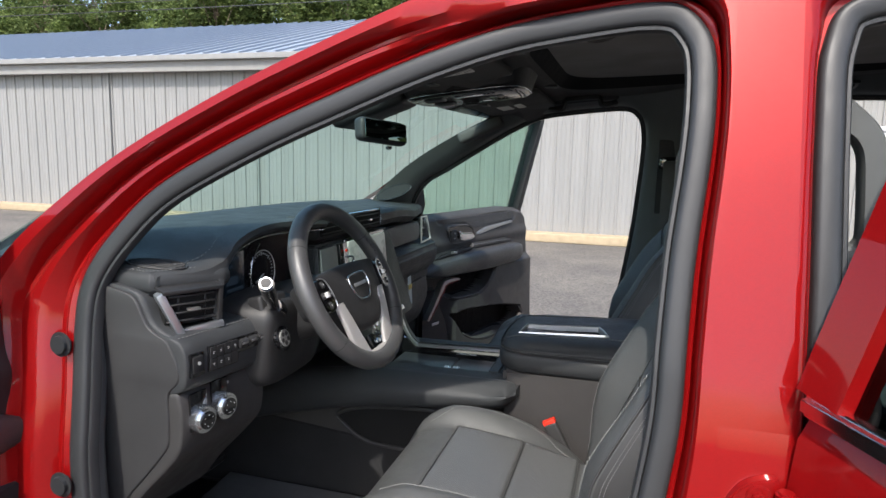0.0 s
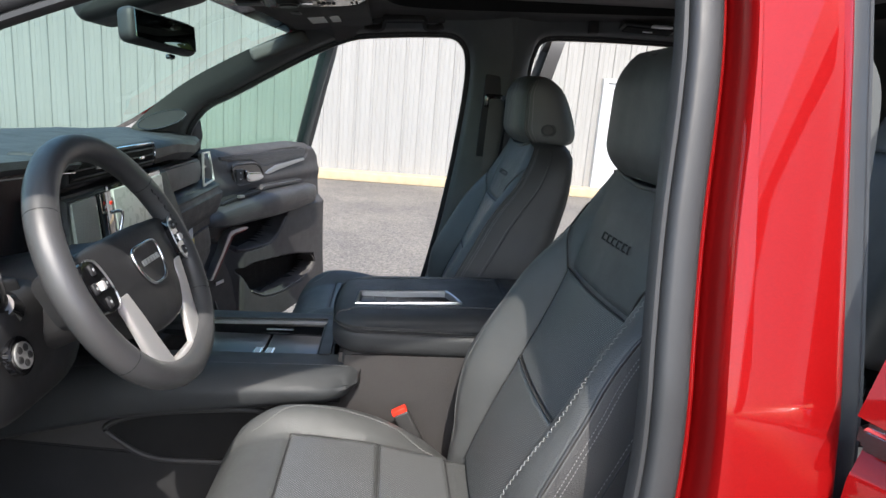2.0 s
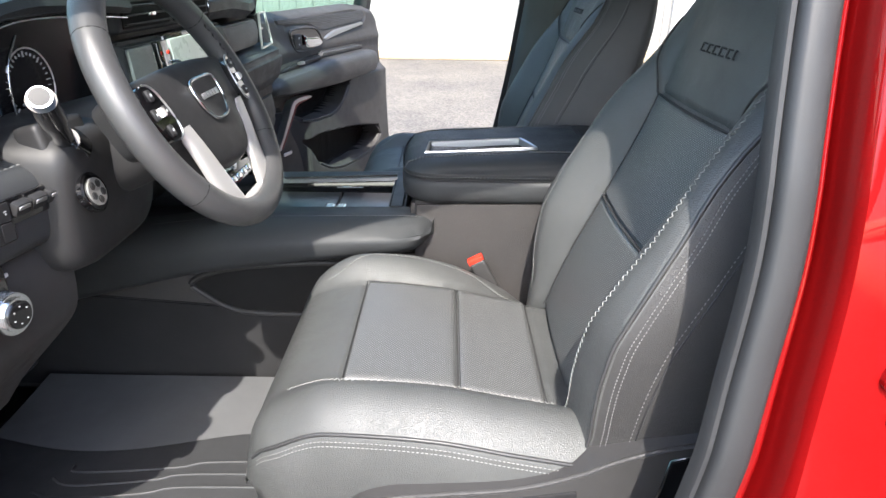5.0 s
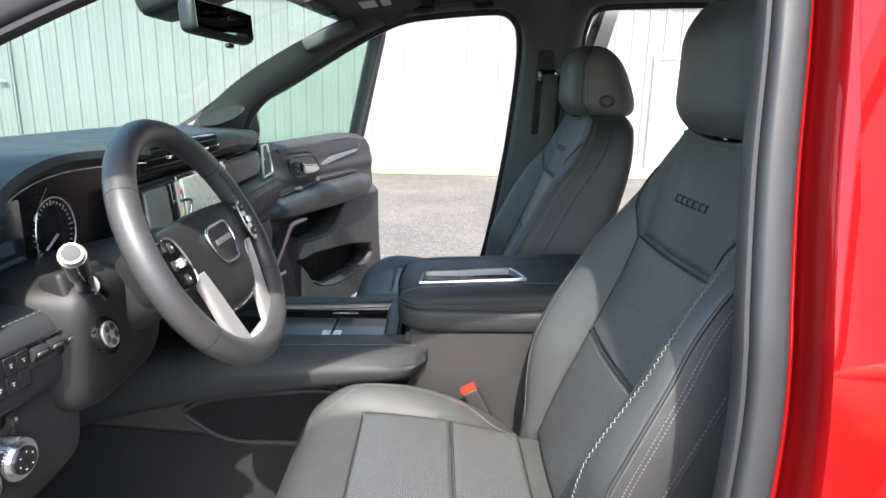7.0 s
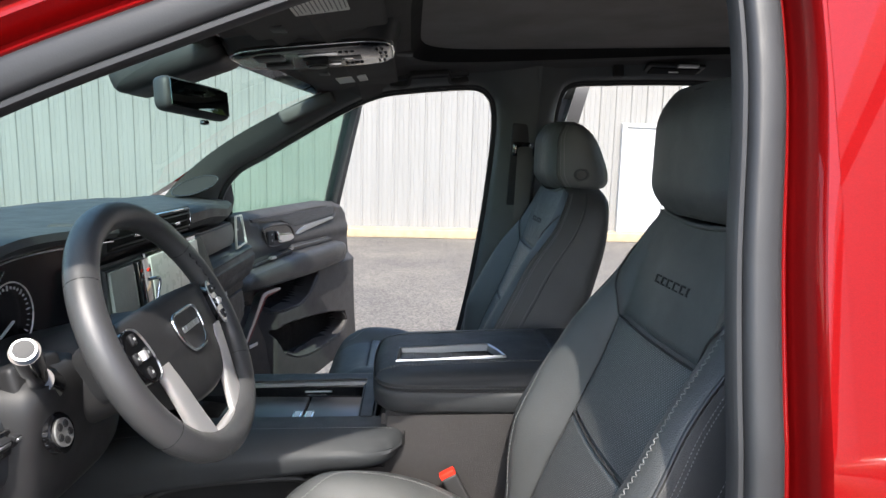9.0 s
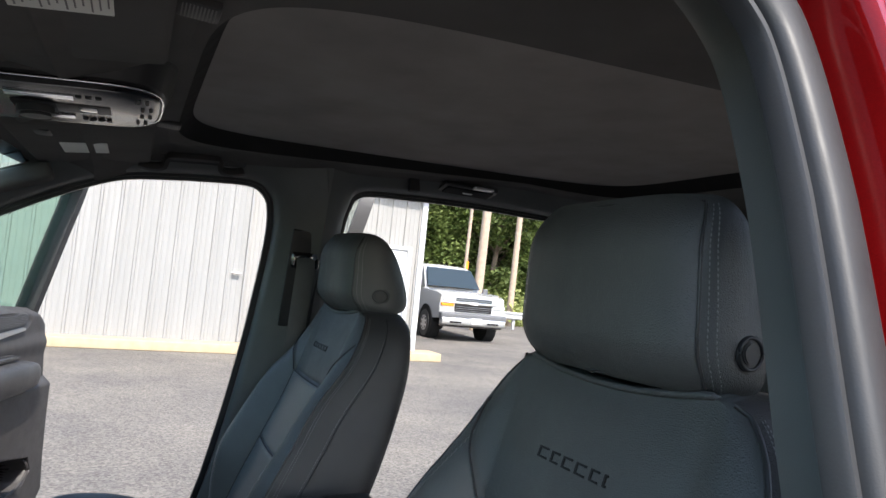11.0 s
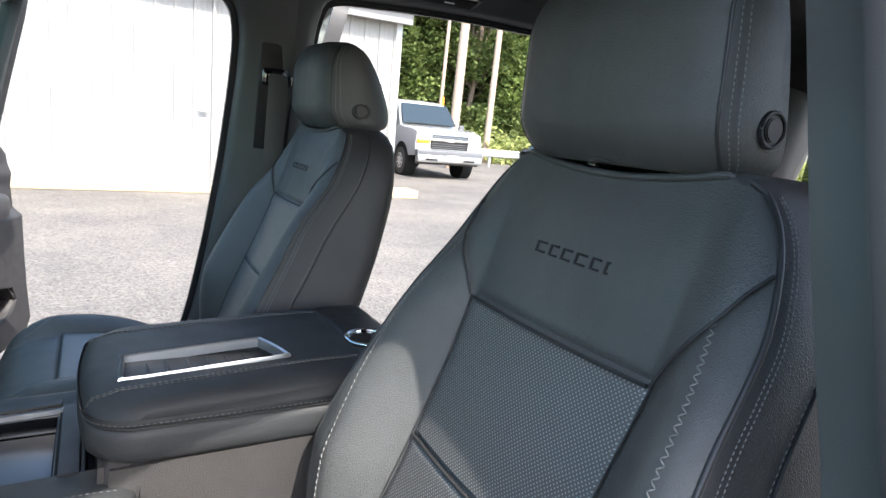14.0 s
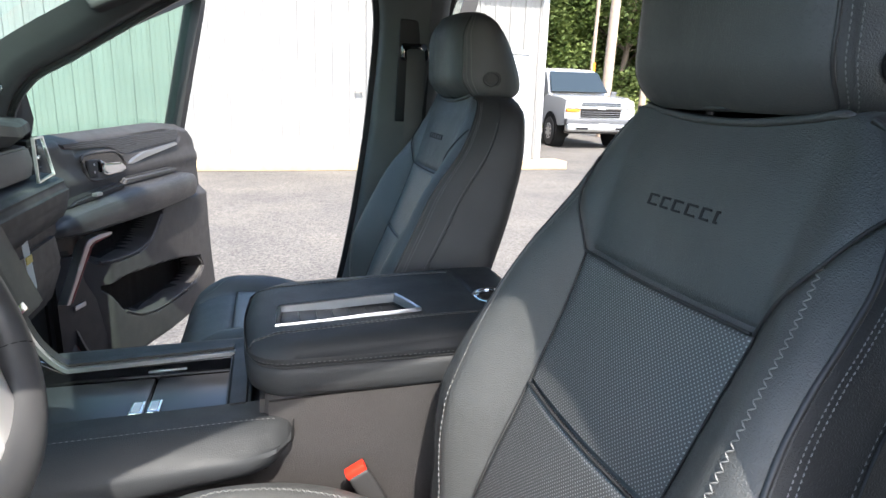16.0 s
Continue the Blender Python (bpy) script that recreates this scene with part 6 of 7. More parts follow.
n1 = len(wl_) * WN
wf = grid_faces(len(wl_), WN)
obj("windscreen_glass", wv[:n1], wf, SHIELD_GLASS, ws)
fr_i = [i for i in range(len(wl_)) if wl_[i].z > 1.700]
fv = [(a, b, c - 0.004) for i in fr_i for a, b, c in wv[i * WN:(i + 1) * WN]]
obj("frit_band", fv, grid_faces(len(fr_i), WN), PIANO, ws, "black printed band along the top edge")
for sg in (0, WN - 2):
    ev = [(a, b * 0.999, c - 0.003) for i in range(len(wl_)) for a, b, c in wv[i * WN + sg:i * WN + sg + 2]]
    ev = [(Vector(ev[2 * i + (0 if sg == 0 else 1)]).lerp(Vector(ev[2 * i + (1 if sg == 0 else 0)]), t)) for i in range(len(wl_)) for t in (0.0, 0.45)]
    obj("frit_edge", ev, grid_faces(len(wl_), 2), PIANO, ws, "black printed side edge")
# black band and header along the top of the glass
box_part("windscreen_header", (0.10, 1.14, 0.03), (-0.205, 0, 1.742), HEADLINER, suv, "", 0.01, (0, -28, 0))
for sg in (-1, 1):
    box_part("header_corner", (0.17, 0.10, 0.04), (-0.315, sg * 0.645, 1.656), HEADLINER, suv, "cloth corner of the windscreen header", 0.015, (0, -24, 0))
box_part("cowl", (0.16, 1.66, 0.10), (-1.09, 0, 1.225), SOFT_PLASTIC, suv)
# bonnet and wings
bv = []
for i in range(14):
    x = -2.35 + 1.25 * i / 13
    for j in range(15):
        y = -0.90 + 1.8 * j / 14
        bv.append((x, y, 1.185 - 0.10 * ((x + 1.1) / -1.25) ** 2 - 0.05 * (abs(y) / 0.9) ** 3))
under(obj("bonnet", bv, grid_faces(14, 15), PAINT, None, "glossy red bonnet"), suv)
for sg in (-1, 1):
    box_part("front_wing", (1.55, 0.10, 0.62), (-1.575, sg * 0.905, 0.87), PAINT, suv, "glossy red front wing", 0.03)
    box_part("quarter_panel", (1.06, 0.06, 0.80), (2.11, sg * 0.91, 0.90), PAINT, suv, "glossy red rear quarter panel", 0.02)
    box_part("rear_pillar", (0.14, 0.06, 0.62), (1.64, sg * 0.80, 1.57), PILLAR_TRIM, suv, "", 0.02, (sg * 16, 0, 0))
    box_part("rear_pillar", (0.38, 0.12, 0.64), (2.46, sg * 0.765, 1.57), PILLAR_TRIM, suv, "", 0.02, (sg * 16, 0, 0))
    box_part("quarter_trim", (1.04, 0.05, 0.74), (2.09, sg * 0.848, 0.95), PILLAR_TRIM, suv, "dark inner trim of the rear quarter", 0.02)
    for xa, xb in ((1.56, 1.72), (2.30, 2.63)):
        skin = obj("rear_corner_panel", [(xa, sg * 0.935, 1.27), (xb, sg * 0.935, 1.27), (xb - 0.03, sg * 0.765, 1.86), (xa, sg * 0.765, 1.86), (xa, sg * 0.700, 1.868), (xb - 0.03, sg * 0.700, 1.868)], [(0, 1, 2, 3), (3, 2, 5, 4)], PAINT, None, "glossy red rear corner panel", False)
        under(skin, suv)
    qw = obj("quarter_glass", [(1.68, sg * 0.86, 1.30), (2.45, sg * 0.86, 1.30), (2.40, sg * 0.70, 1.78), (1.68, sg * 0.70, 1.80)], [(0, 1, 2, 3)], PRIVACY, None, "dark rear side glass", False)
    under(qw, suv)
    for wx in (-1.45, 2.0):
        under(part("road_wheel", cyl(0.40, 0.26, 48, 0.03, pose(wx, sg * 0.85, 0.40, 90, 0, 0)), RUBBER, None, "black tyre"), suv)
box_part("front_fascia", (0.08, 1.80, 0.62), (-2.36, 0, 0.80), PAINT, suv, "glossy red front end", 0.03)
box_part("tailgate_trim", (0.04, 1.56, 0.70), (2.555, 0, 0.95), PILLAR_TRIM, suv, "dark inner tailgate trim", 0.015)
rw = obj("rear_window", [(2.58, -0.70, 1.32), (2.58, 0.70, 1.32), (2.50, 0.62, 1.79), (2.50, -0.62, 1.79)], [(0, 1, 2, 3)], PRIVACY, None, "dark rear window", False)
under(rw, suv)
for z, px_ in ((1.238, -0.648), (1.021, -0.622)):
    b = part("rubber_plug", cyl(0.0205, 0.014, 28, 0.006, pose(px_, -(side_y(z) + 0.026), z, 90, 0, 0)), RUBBER, None, "round black rubber plug")
    under(b, suv)


hg = thing("rear_door_hinge", "red painted rear door hinge with bolts on the centre pillar", "hinge", (0.356, -0.880, 1.165))
leaf = spline([(-0.019, 0, 0.0), (-0.016, 0, 0.014), (-0.006, 0, 0.030), (0.010, 0, 0.042), (0.034, 0, 0.046), (0.038, 0, 0.020), (0.034, 0, -0.006), (0.0, 0, -0.010)], 4, True)
part("hinge_leaf", prism([(p.x, 0.006, p.z) for p in leaf], (0, -0.016, 0), 0.003, 2), PAINT, hg)
part("hinge_knuckle", cyl(0.011, 0.046, 24, 0.003, pose(0.040, -0.020, 0.018)), PAINT, hg)
part("hinge_foot", rbox((0.046, 0.010, 0.040), 0.004, 2, pose(0.004, 0.002, -0.028)), PAINT, hg)
for bx, by, bz in ((0.016, -0.013, 0.026), (-0.002, -0.006, -0.027)):
    part("hinge_bolt", cyl(0.0085, 0.012, 6, 0.002, pose(bx, by - 0.002, bz, 90, 0, 0)), PAINT, hg)
    part("bolt_washer", cyl(0.0135, 0.004, 24, 0.001, pose(bx, by + 0.002, bz, 90, 0, 0)), PAINT, hg)


# ---- doors ----
def off_edge(poly, x, y):
    """Signed distance to a closed outline; negative inside."""
    best, inner = 1e9, False
    for (ax, ay), (bx, by) in zip(poly, poly[1:] + poly[:1]):
        ex, ey, wx, wy = bx - ax, by - ay, x - ax, y - ay
        t = min(1, max(0, (wx * ex + wy * ey) / (ex * ex + ey * ey + 1e-12)))
        best = min(best, (wx - t * ex) ** 2 + (wy - t * ey) ** 2)
        if (ay > y) != (by > y) and x < ax + (y - ay) * ex / (ey + 1e-15):
            inner = not inner
    return -math.sqrt(best) if inner else math.sqrt(best)


def front_door(sgn, label):
    """Local: x along the door from its hinge, y to the cabin side, z up from the ground."""
    d = thing("car_door", label, "car door", (-0.59, 0.90, 0) if sgn > 0 else (-0.765, -0.925, 0), "open doors")
    ang = 71.9 if sgn > 0 else 89.0
    d.rotation_euler = (0, 0, radians(ang if sgn > 0 else -ang))
    k = -1 if sgn > 0 else 1          # local y of the cabin face

    def dp(name, bm, mat, label="", sharp=40):
        return part(name, bm, mat, d, label, True, sharp)

    def slab(pts, y0, y1, bevel=0.008, seg=2):
        return prism([(a, k * y0, b) for a, b in pts], (0, k * (y1 - y0), 0), bevel, seg)
    outer = [(-0.10, 0.50), (0.86, 0.50), (0.93, 0.62), (0.905, 0.95), (0.865, 1.28), (-0.12, 1.28), (-0.14, 0.70)]
    dp("outer_skin", slab(outer, -0.15, -0.10, 0.012), PAINT, "red outer door skin")
    dp("door_shell", slab([(-0.08, 0.54), (0.84, 0.54), (0.90, 0.64), (0.875, 0.95), (0.840, 1.27), (-0.10, 1.27), (-0.11, 0.72)], -0.10, -0.035, 0.006), SOFT_PLASTIC)
    panel = [(-0.06, 0.60), (0.50, 0.575), (0.85, 0.585), (0.915, 0.65), (0.895, 0.78), (0.885, 0.90), (0.880, 1.06), (0.862, 1.18), (0.845, 1.265), (0.79, 1.308), (0.60, 1.324), (0.20, 1.318), (-0.08, 1.314), (-0.10, 1.0)]
    upper = [(0.09, 1.06), (0.50, 1.06), (0.478, 1.02), (0.44, 0.985), (0.405, 0.956), (0.36, 0.940), (0.309, 0.931), (0.20, 0.935), (0.12, 0.945), (0.09, 0.97)]
    lower = [(0.125, 0.865), (0.25, 0.868), (0.45, 0.848), (0.60, 0.828), (0.756, 0.796), (0.776, 0.754), (0.745, 0.725), (0.691, 0.708), (0.60, 0.70), (0.482, 0.698), (0.38, 0.705), (0.293, 0.724), (0.215, 0.762), (0.150, 0.839)]
    grip = [(0.085, 1.256), (0.145, 1.266), (0.26, 1.264), (0.315, 1.244), (0.40, 1.240), (0.70, 1.252), (0.72, 1.27), (0.71, 1.302), (0.40, 1.302), (0.02, 1.300), (0.03, 1.277), (0.08, 1.27)]

    def moulding(s_, z_):
        """How far the panel stands towards the cabin."""
        swell = 0.050 * smooth01((s_ - 0.06) / 0.10) * smooth01((1.075 - z_) / 0.04) + 0.022 * smooth01((z_ - 1.03) / 0.05)
        swell += 0.010 * smooth01((z_ - 1.14) / 0.06) * smooth01((1.235 - z_) / 0.06)
        for hole, deep in ((upper, 0.085), (lower, 0.085)):
            swell -= deep * smooth01((0.007 - off_edge(hole, s_, z_)) / 0.014)
        swell -= 0.006 * smooth01((0.004 - off_edge(grip, s_, z_)) / 0.008)
        rim = -off_edge(panel, s_, z_)
        return swell - 0.05 * (1 - smooth01(rim / 0.030)) ** 2

    gs_ = list(np.linspace(-0.085, 0.835, 132)) + list(np.linspace(0.842, 0.914, 26))
    ceil_ = lambda a: lerp(a, [-0.085, 0.20, 0.60, 0.79, 0.845, 0.862, 0.880, 0.885, 0.895, 0.914], [1.314, 1.318, 1.324, 1.308, 1.265, 1.18, 1.06, 0.90, 0.78, 0.66])
    foot_ = lambda a: lerp(a, [-0.085, 0.50, 0.85, 0.914], [0.602, 0.575, 0.585, 0.65])
    pv = [Vector((a, k * moulding(a, b), b)) for a in gs_ for b in np.linspace(foot_(a), ceil_(a), 112)]
    quads = grid_faces(len(gs_), 112)
    mid = [sum((pv[v] for v in q), Vector()) / 4 for q in quads]
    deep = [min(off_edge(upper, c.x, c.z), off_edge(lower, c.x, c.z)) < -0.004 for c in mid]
    # driver's panel takes a darker plastic: its shade is put into the colour
    obj("door_panel", pv, [q for q, hole in zip(quads, deep) if not hole], DOOR_PLASTIC if sgn > 0 else SOFT_PLASTIC, d, "brown-grey moulded door panel with two map pockets, driver's coloured darker for shade")
    # panel faces inside the pockets, coloured black as deep shade
    obj("pocket_lining", pv, [q for q, hole in zip(quads, deep) if hole], POCKET, d, "insides of the map pockets, shade painted black")
    tube("pocket_rim", [Vector((a, k * (moulding(a + 0.012, b - 0.010) - 0.004), b)) for a, b in ((p.x, p.z) for p in spline(flat3(upper[2:9]), 4))], 0.0045, DOOR_PLASTIC, d, "rolled pocket edge")
    tube("pocket_rim", [Vector((a, k * (moulding(a + 0.010, b - 0.012) - 0.004), b)) for a, b in ((p.x, p.z) for p in spline(flat3(lower[4:13]), 4))], 0.0045, DOOR_PLASTIC, d, "rolled pocket edge")
    # wood strip, chrome blade, handle
    dp("wood_strip", slab([(0.022, 1.294), (0.27, 1.293), (0.695, 1.297), (0.702, 1.292), (0.694, 1.260), (0.392, 1.243), (0.340, 1.236), (0.300, 1.248), (0.236, 1.270), (0.12, 1.274), (0.040, 1.280)], 0.012, 0.022, 0.003), wood_trim(), "dark open-pore wood strip")
    dp("chrome_blade", slab([(0.335, 1.210), (0.360, 1.222), (0.421, 1.236), (0.675, 1.252), (0.680, 1.242), (0.45, 1.218), (0.365, 1.206)], 0.016, 0.030, 0.003), SATIN, "satin chrome blade")
    cup = [(0.100, 1.252), (0.145, 1.259), (0.25, 1.256), (0.295, 1.240), (0.318, 1.212), (0.310, 1.192), (0.25, 1.183), (0.175, 1.180), (0.128, 1.188), (0.108, 1.218)]
    dp("handle_cup", slab([(p.x, p.z) for p in spline(flat3(cup), 3, True)], 0.016, 0.028, 0.004), PIANO, "gloss black handle cup")
    tube("cup_rim", [Vector((p.x, k * 0.028, p.z)) for p in spline(flat3(cup), 4, True)], 0.0045, DOOR_PLASTIC, d, "", True)
    dp("inner_handle", slab([(0.180, 1.240), (0.200, 1.226), (0.285, 1.222), (0.308, 1.206), (0.300, 1.192), (0.21, 1.190), (0.185, 1.200)], 0.024, 0.040, 0.006, 3), CHROME, "chrome inner door handle")
    dp("lock_button", rbox((0.046, 0.012, 0.052), 0.005, 3, pose(0.143, k * 0.028, 1.216)), SOFT_PLASTIC)
    for dz in (-0.010, 0.012):
        dp("button_mark", rbox((0.006, 0.001, 0.006), 0, 1, pose(0.146, k * 0.0345, 1.216 + dz)), WHITE_MARK)
    # armrest: flat stitched top, deep rounded front
    arm = []
    for s_ in list(np.linspace(-0.125, -0.07, 6)) + list(np.linspace(-0.05, 0.69, 26)) + [0.705, 0.718, 0.728, 0.735, 0.739]:
        top = lerp(s_, [-0.125, -0.06, -0.016, 0.13, 0.29, 0.60, 0.70, 0.739], [1.082, 1.112, 1.124, 1.133, 1.142, 1.142, 1.136, 1.118])
        bot = lerp(s_, [-0.125, -0.02, 0.11, 0.38, 0.70, 0.739], [1.066, 1.054, 1.049, 1.043, 1.050, 1.066])
        dep = lerp(s_, [-0.125, -0.08, 0.0, 0.60, 0.70, 0.739], [0.050, 0.078, 0.092, 0.092, 0.084, 0.060]) * (1.0 if sgn > 0 else 0.5)
        h_ = top - bot
        sec = [(0.0, top + 0.006), (dep * 0.5, top + 0.004), (dep * 0.80, top), (dep * 0.93, top - 0.10 * h_), (dep * 0.995, top - 0.30 * h_), (dep * 1.0, top - 0.55 * h_), (dep * 0.95, top - 0.82 * h_), (dep * 0.82, bot + 0.004),
               (dep * 0.6, bot), (0.0, bot)]
        arm.append([Vector((s_, k * a, b)) for a, b in sec])
    loft("armrest", arm, DOOR_LEATHER, d, "padded leather armrest", True, True, 35)
    for f in (0.12, 0.20):
        run = [(a, lerp(a, [0.0, 0.60, 0.70], [0.092, 0.092, 0.084]), lerp(a, [-0.016, 0.13, 0.29, 0.60, 0.70], [1.124, 1.133, 1.142, 1.142, 1.136]), lerp(a, [-0.02, 0.11, 0.38, 0.70], [1.054, 1.049, 1.043, 1.050])) for a in np.linspace(0.03, 0.69, 60)]
        stitch("stitching", [Vector((a, k * (w * (1.0 if sgn > 0 else 0.5) * (0.915 + 0.33 * f) + 0.0006), hi - f * (hi - lo))) for a, w, hi, lo in run], THREAD_DIM, d, 0.0042, 0.0026, 0.0007, 0, (0, k, 0.7))
    dp("switch_plate", slab([(-0.03, 1.128), (0.02, 1.146), (0.13, 1.156), (0.26, 1.162), (0.26, 1.140), (0.10, 1.130)], 0.0, 0.055, 0.006, 3), SOFT_PLASTIC, "dark window switch plate")
    dp("window_switch", rbox((0.030, 0.016, 0.010), 0.003, 2, pose(0.105, k * 0.060, 1.150)), SATIN)
    dp("pull_grip", slab([(0.27, 1.146), (0.285, 1.172), (0.60, 1.170), (0.66, 1.160), (0.60, 1.146)], 0.0, 0.045, 0.008, 3), DOOR_LEATHER, "leather pull grip")
    # speaker panel with chrome bracket
    dp("speaker_panel", slab([(-0.10, 0.70), (-0.10, 0.97), (-0.06, 1.018), (0.02, 1.008), (0.055, 0.92), (0.10, 0.85), (0.135, 0.72), (0.13, 0.62), (-0.06, 0.62)], 0.0, 0.036, 0.016, 4), SOFT_PLASTIC, "black speaker panel")
    br = [(0.156, 1.031), (0.10, 1.036), (0.040, 1.032), (0.022, 1.020), (-0.030, 0.950), (-0.085, 0.884), (-0.070, 0.879), (-0.012, 0.945), (0.044, 1.012), (0.068, 1.022), (0.158, 1.024)]
    dp("chrome_bracket", slab(br, 0.030, 0.062, 0.002), SATIN, "angled satin chrome bracket")
    # red reflection in the chrome, modelled as a dull red strip
    dp("bracket_line", slab([(0.152, 1.024), (0.070, 1.0185), (0.050, 1.009), (-0.060, 0.882), (-0.054, 0.880), (0.056, 1.005), (0.074, 1.014), (0.153, 1.020)], 0.030, 0.059, 0.001), base_mat("dull red reflector", (0.16, 0.02, 0.025), 0.3)[0], "thin red reflection painted along the bracket")
    dp("speaker_badge", rbox((0.050, 0.004, 0.012), 0.001, 1, pose(0.006, k * 0.038, 0.850)), SATIN, "small plain chrome badge")
    # window frame and glass
    wf = [(-0.05, 1.31), (-0.06, 1.44), (0.08, 1.536), (0.26, 1.591), (0.50, 1.668), (0.72, 1.74), (0.83, 1.778), (0.872, 1.765), (0.862, 1.55), (0.850, 1.31), (0.846, 1.235)]
    lean = lambda z: k * (-0.06 + 0.10 * (z - 1.31) / 0.45)
    fp = [Vector((a, lean(b), b)) for a, b in wf]
    sweep("window_frame", spline(fp, 4), [(-0.030, -0.032), (0.010, -0.032), (0.014, 0.0), (0.010, 0.032), (-0.030, 0.032)] if k > 0 else [(0.030, -0.032), (0.030, 0.032), (-0.010, 0.032), (-0.014, 0.0), (-0.010, -0.032)], SOFT_PLASTIC, d, "black window frame", False, (0, 1, 0))
    gp = [(-0.04, 1.30)] + wf[1:8] + [(0.855, 1.50), (0.84, 1.30)]
    dp("door_glass", prism([(a, lean(b), b) for a, b in gp], (0, k * 0.004, 0)), DOOR_GLASS, "green tinted door glass")
    dp("mirror_patch", slab([(-0.10, 1.31), (-0.02, 1.31), (0.00, 1.36), (-0.02, 1.44), (-0.10, 1.40)], -0.07, -0.02, 0.004), SOFT_PLASTIC)
    return d


front_door(1, "open front passenger door with black trim and wood strip")
front_door(-1, "open driver's door, shade put into its darker trim colour")


def rear_door(sgn, label):
    d = thing("car_door", label, "car door", ((0.405 if sgn > 0 else 0.372), sgn * 0.895, 0), "open doors")
    ang = 81.0 if sgn > 0 else math.degrees(math.atan2(0.92, 0.39))
    d.rotation_euler = (0, 0, radians(ang if sgn > 0 else -ang))
    k = -1 if sgn > 0 else 1

    def slab(pts, y0, y1, bevel=0.008, seg=2):
        return prism([(a, k * y0, b) for a, b in pts], (0, k * (y1 - y0), 0), bevel, seg)
    sk = [[Vector((x, k * y, z)) for x in np.linspace(0.0, 0.95, 12)] for z, y in ((0.50, 0.035), (0.75, 0.005), (0.92, 0.0), (1.02, 0.0), (1.10, 0.020), (1.17, 0.026), (1.26, 0.036), (1.285, 0.05))]
    R, C = len(sk), 12
    obj("outer_skin", [p for r in sk for p in r], grid_faces(R, C), PAINT, d, "red outer door skin with a crease", True, 60)
    part("door_shell", slab([(0.01, 0.52), (0.94, 0.52), (0.94, 1.28), (0.01, 1.28)], 0.055, 0.12, 0.01), PAINT, d, "red door edge")
    part("door_panel", slab([(0.03, 0.56), (0.92, 0.56), (0.93, 1.30), (0.02, 1.30)], 0.12, 0.16, 0.015), DOOR_PLASTIC, d, "dark moulded door panel")
    part("belt_chrome", slab([(0.0, 1.288), (0.95, 1.288), (0.95, 1.312), (0.0, 1.312)], 0.030, 0.06, 0.006, 3), CHROME, d, "chrome belt strip")
    wf = [(0.03, 1.31), (0.045, 1.50), (0.062, 1.68), (0.085, 1.80), (0.14, 1.84), (0.70, 1.83), (0.82, 1.74), (0.93, 1.31)]
    lean = lambda z: k * (0.045 + 0.12 * (z - 1.31) / 0.45)
    sweep("window_frame", spline([Vector((a, lean(b), b)) for a, b in wf], 4), [(-0.03, -0.018), (0.03, -0.018), (0.03, 0.018), (-0.03, 0.018)] if sgn < 0 else [(-0.012, -0.022), (0.012, -0.022), (0.012, 0.022), (-0.012, 0.022)], PAINT if sgn < 0 else RUBBER, d, "door window frame", False, (0, 1, 0))
    if sgn > 0:
        tube("frame_strip", spline([Vector((a + 0.016, lean(b) + k * 0.015, b)) for a, b in wf[:4]], 4), 0.0035, SILVER, d, "thin bright frame strip")
    part("door_glass", prism([(a, lean(b), b) for a, b in wf], (0, k * 0.004, 0)), PRIVACY if sgn < 0 else CLEAR_SIDE, d, "tinted side glass")
    return d


rear_door(-1, "open red rear door with chrome belt strip")
rear_door(1, "open rear passenger door seen edge-on")
gh = thing("pillar_grab_handle", "grey grab handle inside the centre pillar", "handle", (0.53, -0.70, 1.45))
h_out = spline([(0.440, 0, 1.668), (0.471, 0, 1.644), (0.492, 0, 1.626), (0.512, 0, 1.606), (0.524, 0, 1.582), (0.530, 0, 1.550), (0.534, 0, 1.505), (0.536, 0, 1.458), (0.530, 0, 1.425), (0.512, 0, 1.398), (0.480, 0, 1.378), (0.440, 0, 1.365)], 5)
h_in = spline([(0.440, 0, 1.600), (0.468, 0, 1.594), (0.482, 0, 1.588), (0.491, 0, 1.578), (0.497, 0, 1.562), (0.500, 0, 1.535), (0.503, 0, 1.500), (0.505, 0, 1.466), (0.503, 0, 1.454), (0.494, 0, 1.448), (0.470, 0, 1.445), (0.440, 0, 1.443)], 5)
loft("handle_loop", [[Vector((o.lerp(i, f).x - 0.53, 0.04 + d, o.lerp(i, f).z - 1.45)) for f, d in ((0.0, 0.012), (0.0, -0.010), (0.10, -0.016), (0.90, -0.016), (1.0, -0.010), (1.0, 0.012), (0.85, 0.018), (0.15, 0.018))] for o, i in zip(h_out, h_in)],
     PILLAR_TRIM, gh, "grey moulded handle loop")
# belt guide on the far pillar
for sgn in (1,):
    bg = thing("seat_belt", "black shoulder belt with guide on the centre pillar", "seat belt", (0.338, 0.668, 1.535))
    part("belt_guide", rbox((0.075, 0.03, 0.045), 0.01, 3, pose(0.0, 0, 0.02)), PIANO, bg)
    part("guide_bolt", cyl(0.008, 0.01, 16, 0.002, pose(0.02, -sgn * 0.018, 0.03, 90, 0, 0)), CHROME, bg)
    tube("webbing", [(0.0, -sgn * 0.012, 0.03), (0.0, -sgn * 0.022, 0.0), (0.0, sgn * 0.02, -0.25), (0.01, sgn * 0.07, -0.60)], 0.024, BLACK_LEATHER, bg, "black belt webbing", False, 8, 0.08, (0, 1, 0))
